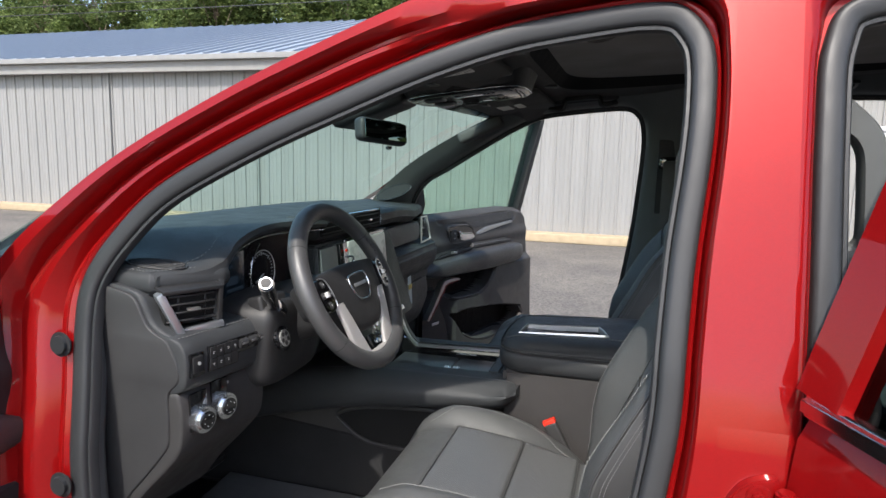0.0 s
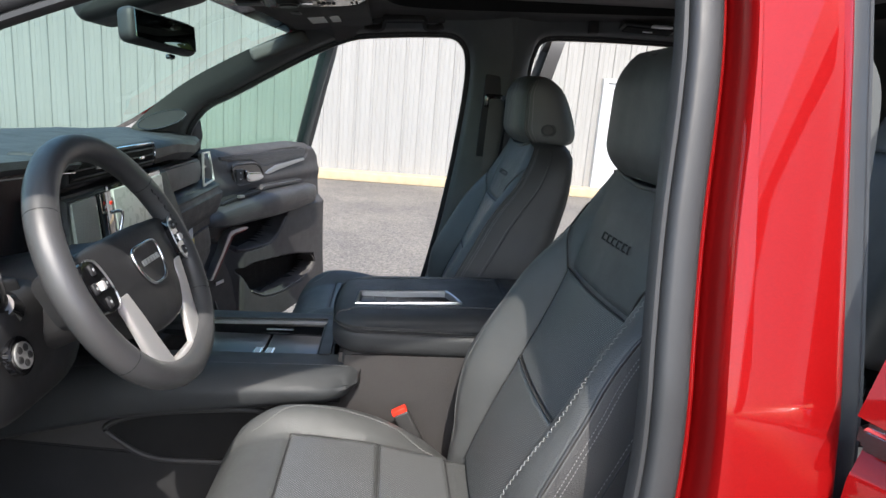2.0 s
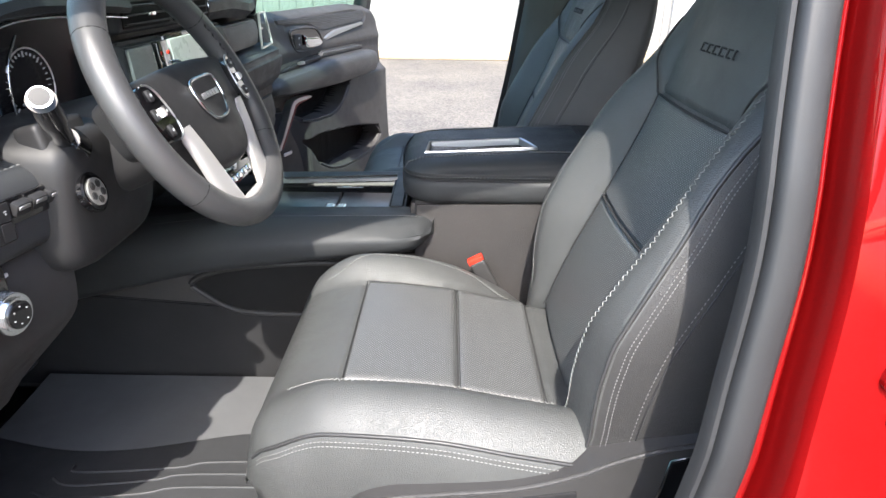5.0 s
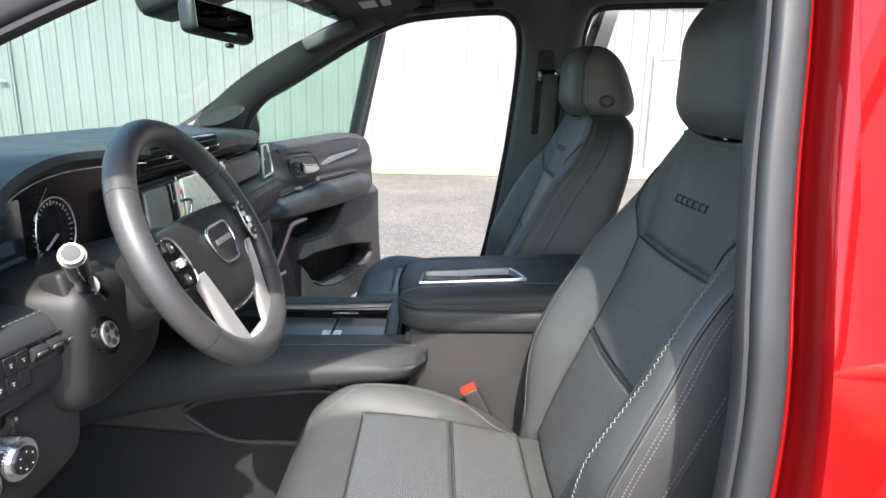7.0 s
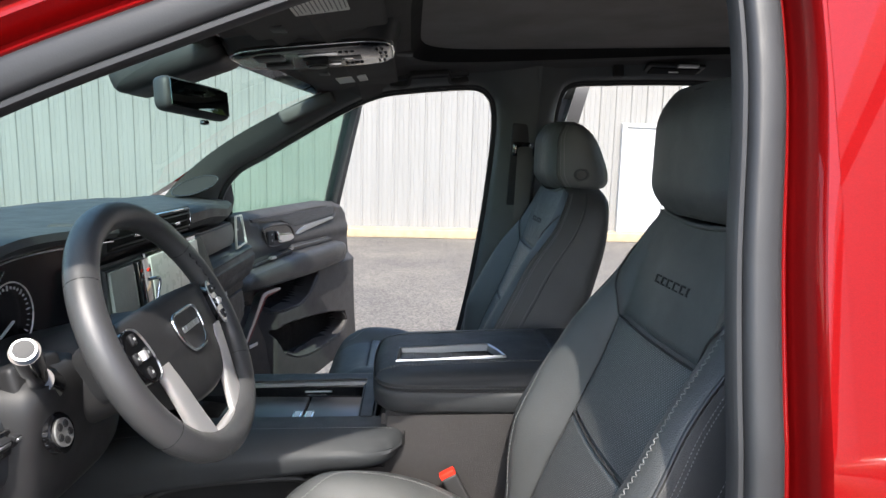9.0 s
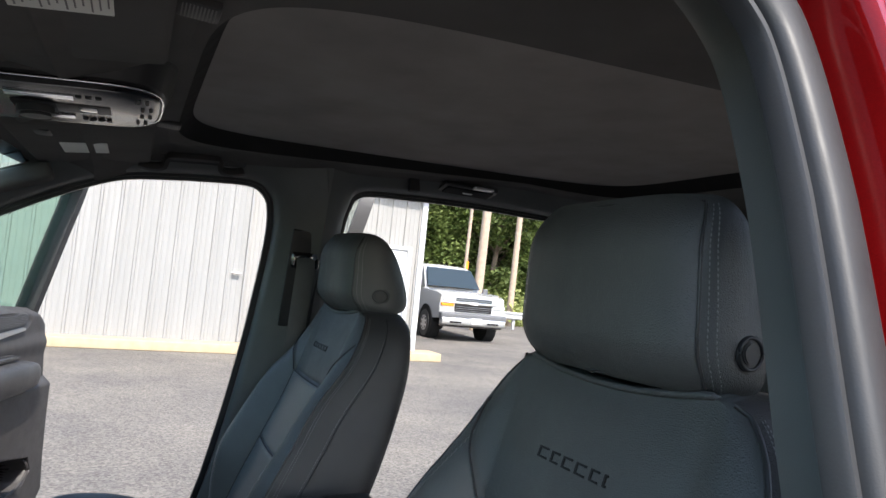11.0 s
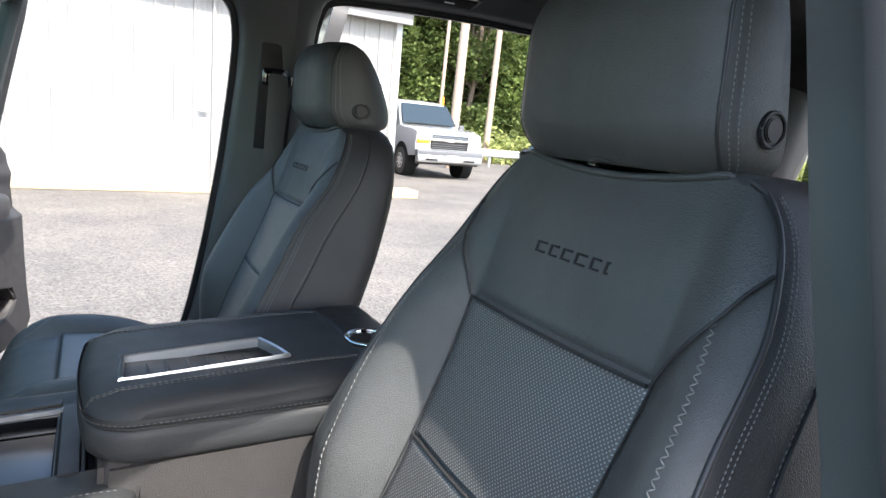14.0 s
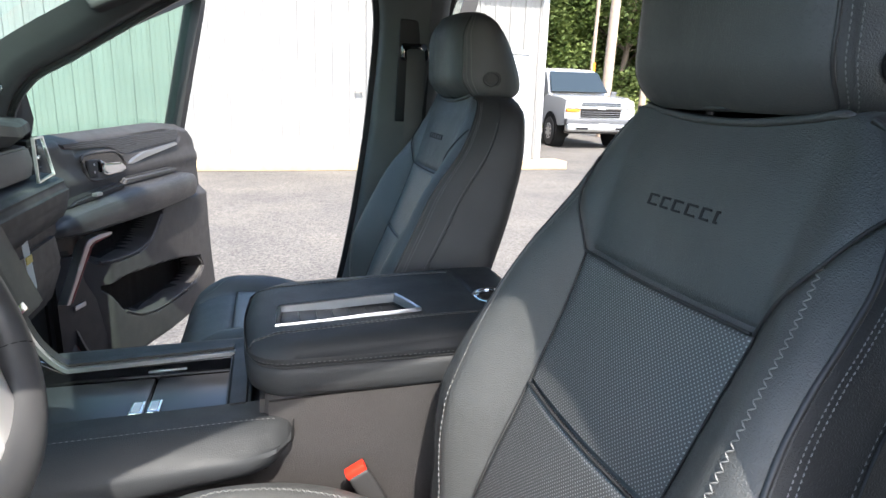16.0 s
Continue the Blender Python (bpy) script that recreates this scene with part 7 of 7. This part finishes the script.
    part("guide_track", rbox((0.085, 0.015, 0.26), 0.006, 2, pose(0, sgn * 0.012, -0.03, sgn * 14, 0, 0)), SOFT_PLASTIC, bg)

pt = thing("pillar_speaker", "oval speaker cover on the windscreen pillar, coloured dark for shade", "speaker", (-0.665, 0.675, 1.418))
ov = [Vector((0.07 * math.cos(a), 0.012 * math.sin(a), 0.024 * math.sin(a) + 0.021 * math.cos(a))) for a in np.linspace(0, 2 * math.pi, 40, endpoint=False)]
# cover coloured darker than the pillar trim, to look as shaded as the pillar
part("speaker_cover", prism(ov, (0, 0.010, 0)), plastic("black speaker cloth", (0.022, 0.023, 0.024), 0.8, 1500.0, 0.2, 0.2), pt)
tube("speaker_rim", ov, 0.002, PIANO, pt, "", True)

# ---- floor mat and pedals ----
fm = thing("floor_mat", "grey ribbed rubber floor mat in the driver's footwell", "floor mat", (-0.45, -0.47, 0.640))
part("mat_sheet", rbox((0.75, 0.46, 0.012), 0.004, 2, pose(0, -0.02, 0)), MAT_DARK, fm, "black ribbed mat floor")
wall = [[Vector((x, 0.105 + 0.19 * a + 0.03 * math.sin(x * 9) * (1 - a), 0.008 + 0.010 * a ** 1.5)) for a in np.linspace(0, 1, 7)] + [Vector((x, 0.297, 0.016)), Vector((x, 0.300, 0.0))] for x in np.linspace(-0.37, 0.37, 24)]
obj("mat_wall", [p for r in wall for p in r], grid_faces(24, 9), MAT_RUBBER, fm, "raised smooth grey mat side")
for k in range(9):
    b = 0.02 * math.sin(k * 1.7)
    tube("mat_rib", spline([(-0.34 + 0.02 * k, -0.20 + 0.030 * k, 0.0065), (-0.16, -0.215 + 0.030 * k, 0.0065), (-0.02 + b, -0.20 + 0.030 * k, 0.0065), (0.05 + b, -0.185 + 0.030 * k, 0.0065), (0.33, -0.183 + 0.030 * k, 0.0065)], 5), 0.0028, MAT_DARK, fm)
part("mat_clip", cyl(0.025, 0.012, 24, 0.003, pose(0.26, 0.05, 0.010)), SOFT_PLASTIC, fm)
for nm, y, w, z, x in (("brake_pedal", -0.44, 0.13, 0.80, -0.78), ("accelerator_pedal", -0.30, 0.07, 0.78, -0.80)):
    pe = thing(nm, "black ribbed rubber pedal", "pedal", (x, y, z))
    part("pedal_pad", rbox((0.03, w, 0.09), 0.006, 2, pose(0, 0, 0, 0, -35, 0)), RUBBER, pe)
    for k in range(5):
        part("pedal_rib", rbox((0.006, w * 0.9, 0.006), 0.002, 1, Matrix.Translation((0.013, 0, 0.01)) @ pose(0, 0, 0, 0, -35, 0) @ pose(0, 0, -0.032 + 0.016 * k)), RUBBER, pe)
    tube("pedal_arm", [(-0.01, 0, 0.02), (-0.06, 0, 0.12), (-0.08, 0, 0.25)], 0.012, SOFT_PLASTIC, pe)

# ---- outside: ground, warehouse, truck, trees ----
gs = 400.0
ground = obj("ground", [(-gs, -gs, 0), (gs, -gs, 0), (gs, gs, 0), (-gs, gs, 0)], [(0, 1, 2, 3)], ASPHALT, None, "", False)
tagged(ground, "pale worn asphalt parking lot", "ground", "", "structure")

WY, WX0, WX1, EAVE = 10.95, -26.0, 5.27, 3.45
wh = thing("warehouse", "long white metal-clad warehouse with blue-grey roof", "building", ((WX0 + WX1) / 2, WY, 0))
wh_off = Matrix.Translation(wh.location).inverted()


def wpart(name, ob, label=""):
    ob.parent = wh
    ob.matrix_parent_inverse = wh_off
    return ob


def ribbed_sheet(x0, x1, y, z0, z1, pitch=0.305):
    xs, ys, x = [], [], x0
    while x < x1 - 1e-6:
        for dx, dy in ((0, 0), (0.012, -0.028), (0.045, -0.028), (0.057, 0), (0.11, 0), (0.118, -0.006), (0.135, -0.006), (0.143, 0), (0.20, 0), (0.208, -0.006), (0.225, -0.006), (0.233, 0)):
            if x + dx <= x1:
                xs.append(x + dx), ys.append(y + dy)
        x += pitch
    xs.append(x1), ys.append(y)
    v = [(a, b, z0) for a, b in zip(xs, ys)] + [(a, b, z1) for a, b in zip(xs, ys)]
    return v, grid_faces(2, len(xs))


px, SPLIT = WX0, 1.78
while px < WX1 - 0.01:
    nx_ = min(px + 3.05, SPLIT if px < SPLIT - 0.01 else WX1)
    v, f = ribbed_sheet(px, nx_, WY + random.uniform(-0.006, 0.006), 0.17, EAVE)
    wpart("w", obj("wall_panel", v, f, WHITE_SIDING if px < SPLIT - 0.01 else BEIGE_SIDING, None, "white ribbed metal wall panel", False))
    px = nx_
ew = wpart("w", obj("end_wall", *ribbed_sheet(0, 14, 0, 0.17, EAVE), WHITE_SIDING, None, "white ribbed metal end wall", False))
ew.matrix_basis = Matrix.Translation((WX1, WY, 0)) @ pose(0, 0, 0, 0, 0, 90)
wpart("w", box_part("corner_trim", (0.12, 0.14, EAVE - 0.17), (WX1 - 0.03, WY, (EAVE + 0.17) / 2), WHITE_PAINT, None, "white corner trim"))
wpart("w", box_part("foundation", (WX1 - WX0 + 0.7, 0.60, 0.17), ((WX0 + WX1) / 2 + 0.15, WY - 0.08, 0.085), CURB, None, "tan painted concrete footing", 0.02))
wpart("w", box_part("fascia", (WX1 - WX0 + 0.3, 0.10, 0.26), ((WX0 + WX1) / 2, WY - 0.22, EAVE + 0.06), BEIGE_SIDING, None, "beige-white fascia board"))
wpart("w", box_part("gutter", (WX1 - WX0 + 0.3, 0.14, 0.12), ((WX0 + WX1) / 2, WY - 0.32, EAVE + 0.22), WHITE_SIDING, None, "pale grey gutter"))
wpart("w", box_part("soffit", (WX1 - WX0 + 0.2, 0.30, 0.03), ((WX0 + WX1) / 2, WY - 0.10, EAVE - 0.02), WHITE_PAINT, None))
RZ, RY = 6.3, WY + 8.5
rp = [(WX0, WY - 0.36, EAVE + 0.27), (WX1 + 0.15, WY - 0.36, EAVE + 0.27), (WX1 + 0.15, RY, RZ), (WX0, RY, RZ), (WX0, RY + 8.8, EAVE + 0.27), (WX1 + 0.15, RY + 8.8, EAVE + 0.27)]
wpart("w", obj("roof", rp, [(0, 1, 2, 3), (3, 2, 5, 4)], BLUE_ROOF, None, "blue-grey metal roof", False))
n = int((WX1 - WX0) / 0.45)
rl = math.hypot(RY - WY + 0.36, RZ - EAVE - 0.27)
seam_me = None
for k in range(n):
    x = WX0 + 0.3 + 0.45 * k
    if seam_me is None:
        bm = rbox((0.04, rl, 0.05), 0, 1)
        so = part("roof_seam", bm, BLUE_ROOF, None, "", False)
        seam_me = so.data
    else:
        so = new("roof_seam", seam_me)
    so.matrix_basis = Matrix.Translation((x, (WY - 0.36 + RY) / 2, (EAVE + 0.27 + RZ) / 2 + 0.02)) @ pose(0, 0, 0, math.degrees(math.atan2(RZ - EAVE - 0.27, RY - WY + 0.36)), 0, 0)
    wpart("w", so)
# doors of the warehouse
def wh_door(x0, x1, z1, name, label, mat):
    o = box_part(name, (x1 - x0, 0.06, z1 - 0.17), ((x0 + x1) / 2, WY - 0.035, (z1 + 0.17) / 2), mat, None, label)
    wpart("w", o)
    for xx in (x0, x1):
        wpart("w", box_part("door_frame", (0.09, 0.13, z1 - 0.14), (xx, WY - 0.045, (z1 + 0.17) / 2), WHITE_PAINT, None))
    wpart("w", box_part("door_frame", (x1 - x0 + 0.1, 0.10, 0.08), ((x0 + x1) / 2, WY - 0.045, z1 + 0.02), WHITE_PAINT, None))


wh_door(4.10, 4.97, 2.22, "entry_door", "plain white steel entry door", WHITE_PAINT)
for xx in (1.78, -12.0, -7.9):
    wpart("w", box_part("sliding_door_edge", (0.035, 0.07, EAVE - 0.2), (xx, WY - 0.035, EAVE / 2 + 0.08), WHITE_SIDING, None, "white sliding door edge trim"))
wpart("w", box_part("door_handle", (0.16, 0.05, 0.035), (1.62, WY - 0.07, 1.42), CHROME, None, "steel door handle"))
wpart("w", box_part("door_handle", (0.16, 0.05, 0.035), (-8.1, WY - 0.07, 1.55), CHROME, None, "steel door handle"))


# ---- parked pickup ----
TRUCK_WHITE = base_mat("white truck paint", (0.40, 0.40, 0.395), 0.25, 0.0, 0.8)[0]
TRUCK_GREY = plastic("grey bumper", (0.10, 0.103, 0.11), 0.45)
AMBER = base_mat("amber lamp lens", (0.85, 0.25, 0.02), 0.2)[0]
LAMP = base_mat("clear lamp lens", (0.75, 0.77, 0.78), 0.08, 0.3)[0]
DARK_GLASS = base_mat("dark window glass", (0.020, 0.030, 0.036), 0.08, 0.0, 0.0)[0]
truck = thing("pickup_truck", "white full-size pickup truck with grey bumper, parked", "truck", (9.06, 16.2, 0))
truck.rotation_euler, truck.scale = (0, 0, radians(-3)), (1.10, 1.10, 1.14)
# local: x to the viewer's right across the nose, y back along the bed, z up


def tpart(name, bm, mat, label=""):
    return part(name, bm, mat, truck, label)


def cross(y, pts):
    return [Vector((x, y, z)) for x, z in pts]


def car_section(y, w, z0, z1, r):
    pts = [(-w, z0), (-w - 0.02, (z0 + z1) / 2), (-w + r * 0.3, z1 - r * 0.4), (-w + r, z1), (0, z1 + 0.015), (w - r, z1), (w - r * 0.3, z1 - r * 0.4), (w + 0.02, (z0 + z1) / 2), (w, z0)]
    return cross(y, pts)


loft("body", [car_section(-0.90, 0.90, 0.60, 1.13, 0.06), car_section(-0.86, 0.95, 0.58, 1.19, 0.08), car_section(-0.6, 0.97, 0.56, 1.26, 0.10), car_section(0.5, 0.98, 0.52, 1.33, 0.10),
              car_section(0.62, 0.98, 0.50, 1.26, 0.06), car_section(2.6, 0.99, 0.50, 1.24, 0.06), car_section(4.6, 0.99, 0.52, 1.26, 0.05)], TRUCK_WHITE, truck, "white painted body and hood")
loft("cab", [car_section(0.50, 0.88, 1.18, 1.27, 0.04), car_section(0.78, 0.83, 1.2, 1.58, 0.08), car_section(1.12, 0.77, 1.2, 1.93, 0.10), car_section(1.5, 0.75, 1.2, 1.99, 0.10), car_section(2.5, 0.75, 1.2, 1.99, 0.10),
             car_section(2.7, 0.77, 1.2, 1.88, 0.10)], TRUCK_WHITE, truck, "white cab")
tpart("windscreen", prism([(-0.82, 0.47, 1.36), (0.82, 0.47, 1.36), (0.71, 0.97, 1.87), (-0.71, 0.97, 1.87)], (0, -0.03, 0.02)), DARK_GLASS, "dark tinted windscreen")
for sg in (-1, 1):
    tpart("side_window", prism([(sg * 0.865, 0.88, 1.30), (sg * 0.865, 2.5, 1.30), (sg * 0.785, 2.45, 1.86), (sg * 0.785, 1.25, 1.86)], (sg * 0.015, 0, 0)), DARK_GLASS)
    tpart("headlight", rbox((0.36, 0.08, 0.11), 0.02, 2, pose(sg * 0.72, -0.90, 1.06)), LAMP, "clear headlight")
    tpart("turn_lamp", rbox((0.36, 0.08, 0.085), 0.02, 2, pose(sg * 0.76, -0.895, 0.935)), AMBER if sg < 0 else LAMP, "amber turn lamp")
    tpart("door_mirror", rbox((0.16, 0.10, 0.22), 0.04, 3, pose(sg * 1.10, 0.65, 1.30)), TRUCK_GREY, "grey door mirror")
    for wy in (0.0, 3.6):
        wb = tpart("wheel", cyl(0.385, 0.26, 40, 0.04, pose(sg * 0.89, wy, 0.385, 0, 90, 0)), RUBBER, "black tyre")
        part("rim", cyl(0.22, 0.27, 24, 0.02, pose(sg * 0.892, wy, 0.385, 0, 90, 0)), SILVER, wb, "steel wheel rim")
        for q in range(8):
            a = 2 * math.pi * q / 8
            part("rim_hole", cyl(0.035, 0.012, 12, 0, pose(sg * 1.026, wy + 0.15 * math.cos(a), 0.385 + 0.15 * math.sin(a), 0, 90, 0)), PIANO, wb)
        tpart("wheel_arch", cyl(0.46, 0.30, 32, 0, pose(sg * 0.855, wy, 0.42, 0, 90, 0)), POCKET)
tpart("grille", rbox((1.10, 0.06, 0.36), 0.02, 2, pose(0, -0.90, 0.945)), PIANO, "dark grille")
for z in (0.80, 0.85, 0.90, 1.035, 1.07):
    tpart("grille_bar", rbox((1.06, 0.02, 0.014), 0.003, 1, pose(0, -0.935, z)), TRUCK_GREY)
tpart("grille_bar", rbox((1.80, 0.05, 0.055), 0.012, 2, pose(0, -0.925, 0.992)), CHROME, "bright grille bar")
tpart("badge", rbox((0.22, 0.02, 0.07), 0.01, 2, pose(0, -0.955, 0.992)), SILVER, "plain bright badge")
tpart("bumper", rbox((1.94, 0.20, 0.17), 0.05, 3, pose(0, -0.95, 0.655)), TRUCK_GREY, "grey painted bumper")
tpart("bumper_chrome", rbox((1.90, 0.18, 0.20), 0.05, 3, pose(0, -0.965, 0.525)), SATIN, "chrome bumper bar")
for sg in (-1, 1):
    tpart("tow_slot", rbox((0.34, 0.03, 0.05), 0.01, 1, pose(sg * 0.55, -1.050, 0.50)), PIANO)
tpart("number_plate", rbox((0.32, 0.012, 0.16), 0.004, 1, pose(0.05, -1.065, 0.55)), WHITE_PAINT, "blank pale number plate")
tpart("lower_valance", rbox((1.8, 0.3, 0.10), 0.03, 2, pose(0, -0.78, 0.42)), PIANO)

# parked dark car, guard rail, poles
dark_paint = base_mat("black car paint", (0.02, 0.021, 0.024), 0.2, 0.2, 1.0)[0]
car2 = thing("parked_car", "dark parked car with red tail lamp, partly hidden", "car", (17.0, 19.0, 0))
car2.rotation_euler = (0, 0, radians(55))
loft("body", [car_section(y, w, 0.3, z, 0.15) for y, w, z in ((-2.2, 0.75, 0.75), (-2.0, 0.86, 0.95), (-0.8, 0.9, 1.0), (1.4, 0.9, 1.02), (2.1, 0.85, 0.95), (2.25, 0.75, 0.8))], dark_paint, car2)
loft("cabin", [car_section(y, w, 0.9, z, 0.2) for y, w, z in ((-1.2, 0.8, 1.0), (-0.5, 0.72, 1.5), (0.9, 0.72, 1.55), (1.9, 0.78, 1.05))], DARK_GLASS, car2)
for sg in (-1, 1):
    part("tail_lamp", rbox((0.25, 0.08, 0.16), 0.03, 2, pose(sg * 0.68, -2.15, 0.86)), RED_PLASTIC, car2)
    for wy in (-1.35, 1.35):
        part("wheel", cyl(0.33, 0.22, 32, 0.03, pose(sg * 0.80, wy, 0.33, 0, 90, 0)), RUBBER, car2)
rail = thing("guard_rail", "grey steel guard rail at the edge of the lot", "guard rail", (16.0, 22.0, 0))
rail.rotation_euler = (0, 0, radians(-12))
STEEL = plastic("weathered galvanised steel", (0.38, 0.39, 0.40), 0.5)
sweep("rail_beam", [Vector((x, 0, 0.60)) for x in np.linspace(-5, 14, 12)], [(0.02, -0.16), (0.06, -0.10), (0.02, -0.04), (0.02, 0.04), (0.06, 0.10), (0.02, 0.16), (0.0, 0.16), (0.0, -0.16)], STEEL, rail)
for x in range(-5, 15, 2):
    part("rail_post", rbox((0.12, 0.12, 0.75), 0.01, 1, pose(x, 0.10, 0.375)), STEEL, rail)
POLE_WOOD = plastic("weathered pole wood", (0.36, 0.28, 0.21), 0.9, 60.0, 0.7)
for nm, x, y, r, h, mat, lab in (("utility_pole", 12.05, 20.2, 0.19, 11.0, POLE_WOOD, "weathered wooden utility pole"), ("utility_pole", 16.4, 24.6, 0.16, 11.0, POLE_WOOD, "weathered wooden utility pole"),
                                 ("sign_post", 12.95, 23.2, 0.085, 9.0, POLE_WOOD, "thin pale post with orange band")):
    p = thing(nm, lab, "pole", (x, y, 0), "poles by the lot")
    part("shaft", cyl(r, h, 16, 0, pose(0, 0, h / 2, 0, 1.5, 0), r * 0.75), mat, p)
    if r < 0.1:
        part("band", cyl(r * 1.15, 0.35, 16, 0, pose(0, 0, 2.6)), AMBER, p)
    else:
        part("cross_arm", rbox((2.2, 0.10, 0.12), 0.01, 1, pose(0, 0, h - 0.8)), mat, p)

# ---- trees ----
BARK = plastic("grey-brown bark", (0.16, 0.12, 0.09), 0.95, 30.0, 0.9)


def foliage(name, lo, hi):
    m, n, l, b = base_mat(name, lo, 0.6, spec=0.25)
    r = n.new("ShaderNodeValToRGB")
    r.color_ramp.elements[0].color, r.color_ramp.elements[1].color = (*lo, 1), (*hi, 1)
    g = n.new("ShaderNodeNewGeometry")
    l.new(g.outputs["Random Per Island"], r.inputs[0])
    oi = n.new("ShaderNodeObjectInfo")
    hs = n.new("ShaderNodeHueSaturation")
    mr = n.new("ShaderNodeMapRange")
    mr.inputs["To Min"].default_value, mr.inputs["To Max"].default_value = 0.7, 1.35
    l.new(oi.outputs["Random"], mr.inputs["Value"]), l.new(mr.outputs[0], hs.inputs["Value"])
    l.new(r.outputs[0], hs.inputs["Color"]), l.new(hs.outputs[0], b.inputs["Base Color"])
    b.inputs["Subsurface Weight"].default_value = 0.0
    tr = n.new("ShaderNodeBsdfTranslucent")
    l.new(hs.outputs[0], tr.inputs[0])
    mx = n.new("ShaderNodeMixShader")
    mx.inputs[0].default_value = 0.5
    l.new(b.outputs[0], mx.inputs[1]), l.new(tr.outputs[0], mx.inputs[2]), l.new(mx.outputs[0], n["Material Output"].inputs[0])
    return m


LEAF = foliage("mixed green foliage", (0.060, 0.095, 0.028), (0.24, 0.30, 0.10))
WEED = foliage("pale green weeds", (0.16, 0.20, 0.06), (0.38, 0.40, 0.15))


def leaf_cloud(rng, clumps, per, size, verts, faces):
    for c, rad in clumps:
        for _ in range(per):
            d = Vector((rng.gauss(0, 1), rng.gauss(0, 1), rng.gauss(0, 1))).normalized() * rad * rng.uniform(0.55, 1.08)
            p = c + d
            q = Euler((rng.uniform(-0.9, 0.9), rng.uniform(-0.9, 0.9), rng.uniform(0, 6.3))).to_matrix()
            s = size * rng.uniform(0.6, 1.4)
            o = len(verts)
            for a, b, z in ((-0.5, 0, 0), (0, -0.3, 0.06), (0.5, 0, 0), (0, 0.3, 0.06)):
                verts.append(p + q @ Vector((a * s, b * s, z * s)))
            faces.append((o, o + 1, o + 2, o + 3))


def make_tree(seed, h, label):
    rng = random.Random(seed)
    t = thing("tree", label, "tree", (0, 0, 0), "edge of the woods")
    tr = [Vector((0.25 * math.sin(k * 0.7 + seed), 0.25 * math.cos(k * 0.9), h * 0.85 * k / 8)) for k in range(9)]
    verts, faces = [], []
    for k, p in enumerate(tr):
        r = 0.20 * (1 - k / 9.5)
        verts += [p + Vector((r * math.cos(a), r * math.sin(a), 0)) for a in np.linspace(0, 2 * math.pi, 8, endpoint=False)]
    faces += grid_faces(9, 8, False, True)
    clumps = []
    for k in range(52):
        z = h * rng.uniform(0.10, 0.98)
        R = (0.30 * h) * (1.05 - abs(z / h - 0.55) * 1.3)
        a = rng.uniform(0, 6.28)
        c = Vector((R * rng.uniform(0.25, 1) * math.cos(a), R * rng.uniform(0.25, 1) * math.sin(a), z))
        b0 = tr[min(8, int(8 * z * 0.8 / (h * 0.85)))]
        o = len(verts)
        for p, r in ((b0, 0.06), (c, 0.015)):
            verts += [p + Vector((r * math.cos(q), r * math.sin(q), 0)) for q in (0, 2.1, 4.2)]
        faces += [(o, o + 1, o + 4, o + 3), (o + 1, o + 2, o + 5, o + 4), (o + 2, o, o + 3, o + 5)]
        clumps.append((c, rng.uniform(0.045, 0.095) * h))
    obj("trunk", verts, faces, BARK, t, "grey-brown trunk and limbs")
    lv, lf = [], []
    leaf_cloud(rng, clumps, 400, 0.30, lv, lf)
    me = bpy.data.meshes.new("crown")
    me.from_pydata([tuple(v) for v in lv], [], lf)
    finish("crown", me, LEAF, t, "leafy green crown", False)
    return t


protos = [make_tree(k, hh, "leafy green broadleaf tree at the wood's edge") for k, hh in ((1, 16.5), (2, 19.0), (3, 14.0))]
rng = random.Random(7)
spots = []
for k in range(40):
    spots.append((8 + 1.1 * k + rng.uniform(-1, 1), rng.uniform(32, 46)))
for k in range(46):
    spots.append((-75 + 1.8 * k + rng.uniform(-1, 1), rng.uniform(42, 58)))
for k, (x, y) in enumerate(spots):
    m = pose(x, y, -0.1, 0, 0, rng.uniform(0, 360))
    if k < 3:
        protos[k].matrix_basis = m
    else:
        copy_thing(protos[k % 3], m)
wv_, wf_ = [], []
cl_ = [(Vector((rng.uniform(8, 44), rng.uniform(24.5, 29.5), rng.uniform(0.1, 0.9))), rng.uniform(0.5, 1.1)) for _ in range(150)]
leaf_cloud(rng, cl_, 80, 0.28, wv_, wf_)
me = bpy.data.meshes.new("undergrowth")
me.from_pydata([tuple(v) for v in wv_], [], wf_)
tagged(finish("undergrowth", me, WEED, None, "", False), "pale green weeds and brush before the trees", "undergrowth", "", "stuff")
WIRE = base_mat("dark cable", (0.05, 0.05, 0.05), 0.6)[0]
for k, z in enumerate((9.3, 10.0, 11.2)):
    w = thing("overhead_cable", "thin dark overhead cable above the roof", "cable", (0, 26.0 + k, 0), "overhead cables")
    tube("cable_strand", [Vector((x, 0, z - 0.6 * (1 - ((x + 15) / 45.0) ** 2))) for x in np.linspace(-60, 30, 20)], 0.02, WIRE, w, "", False, 5)
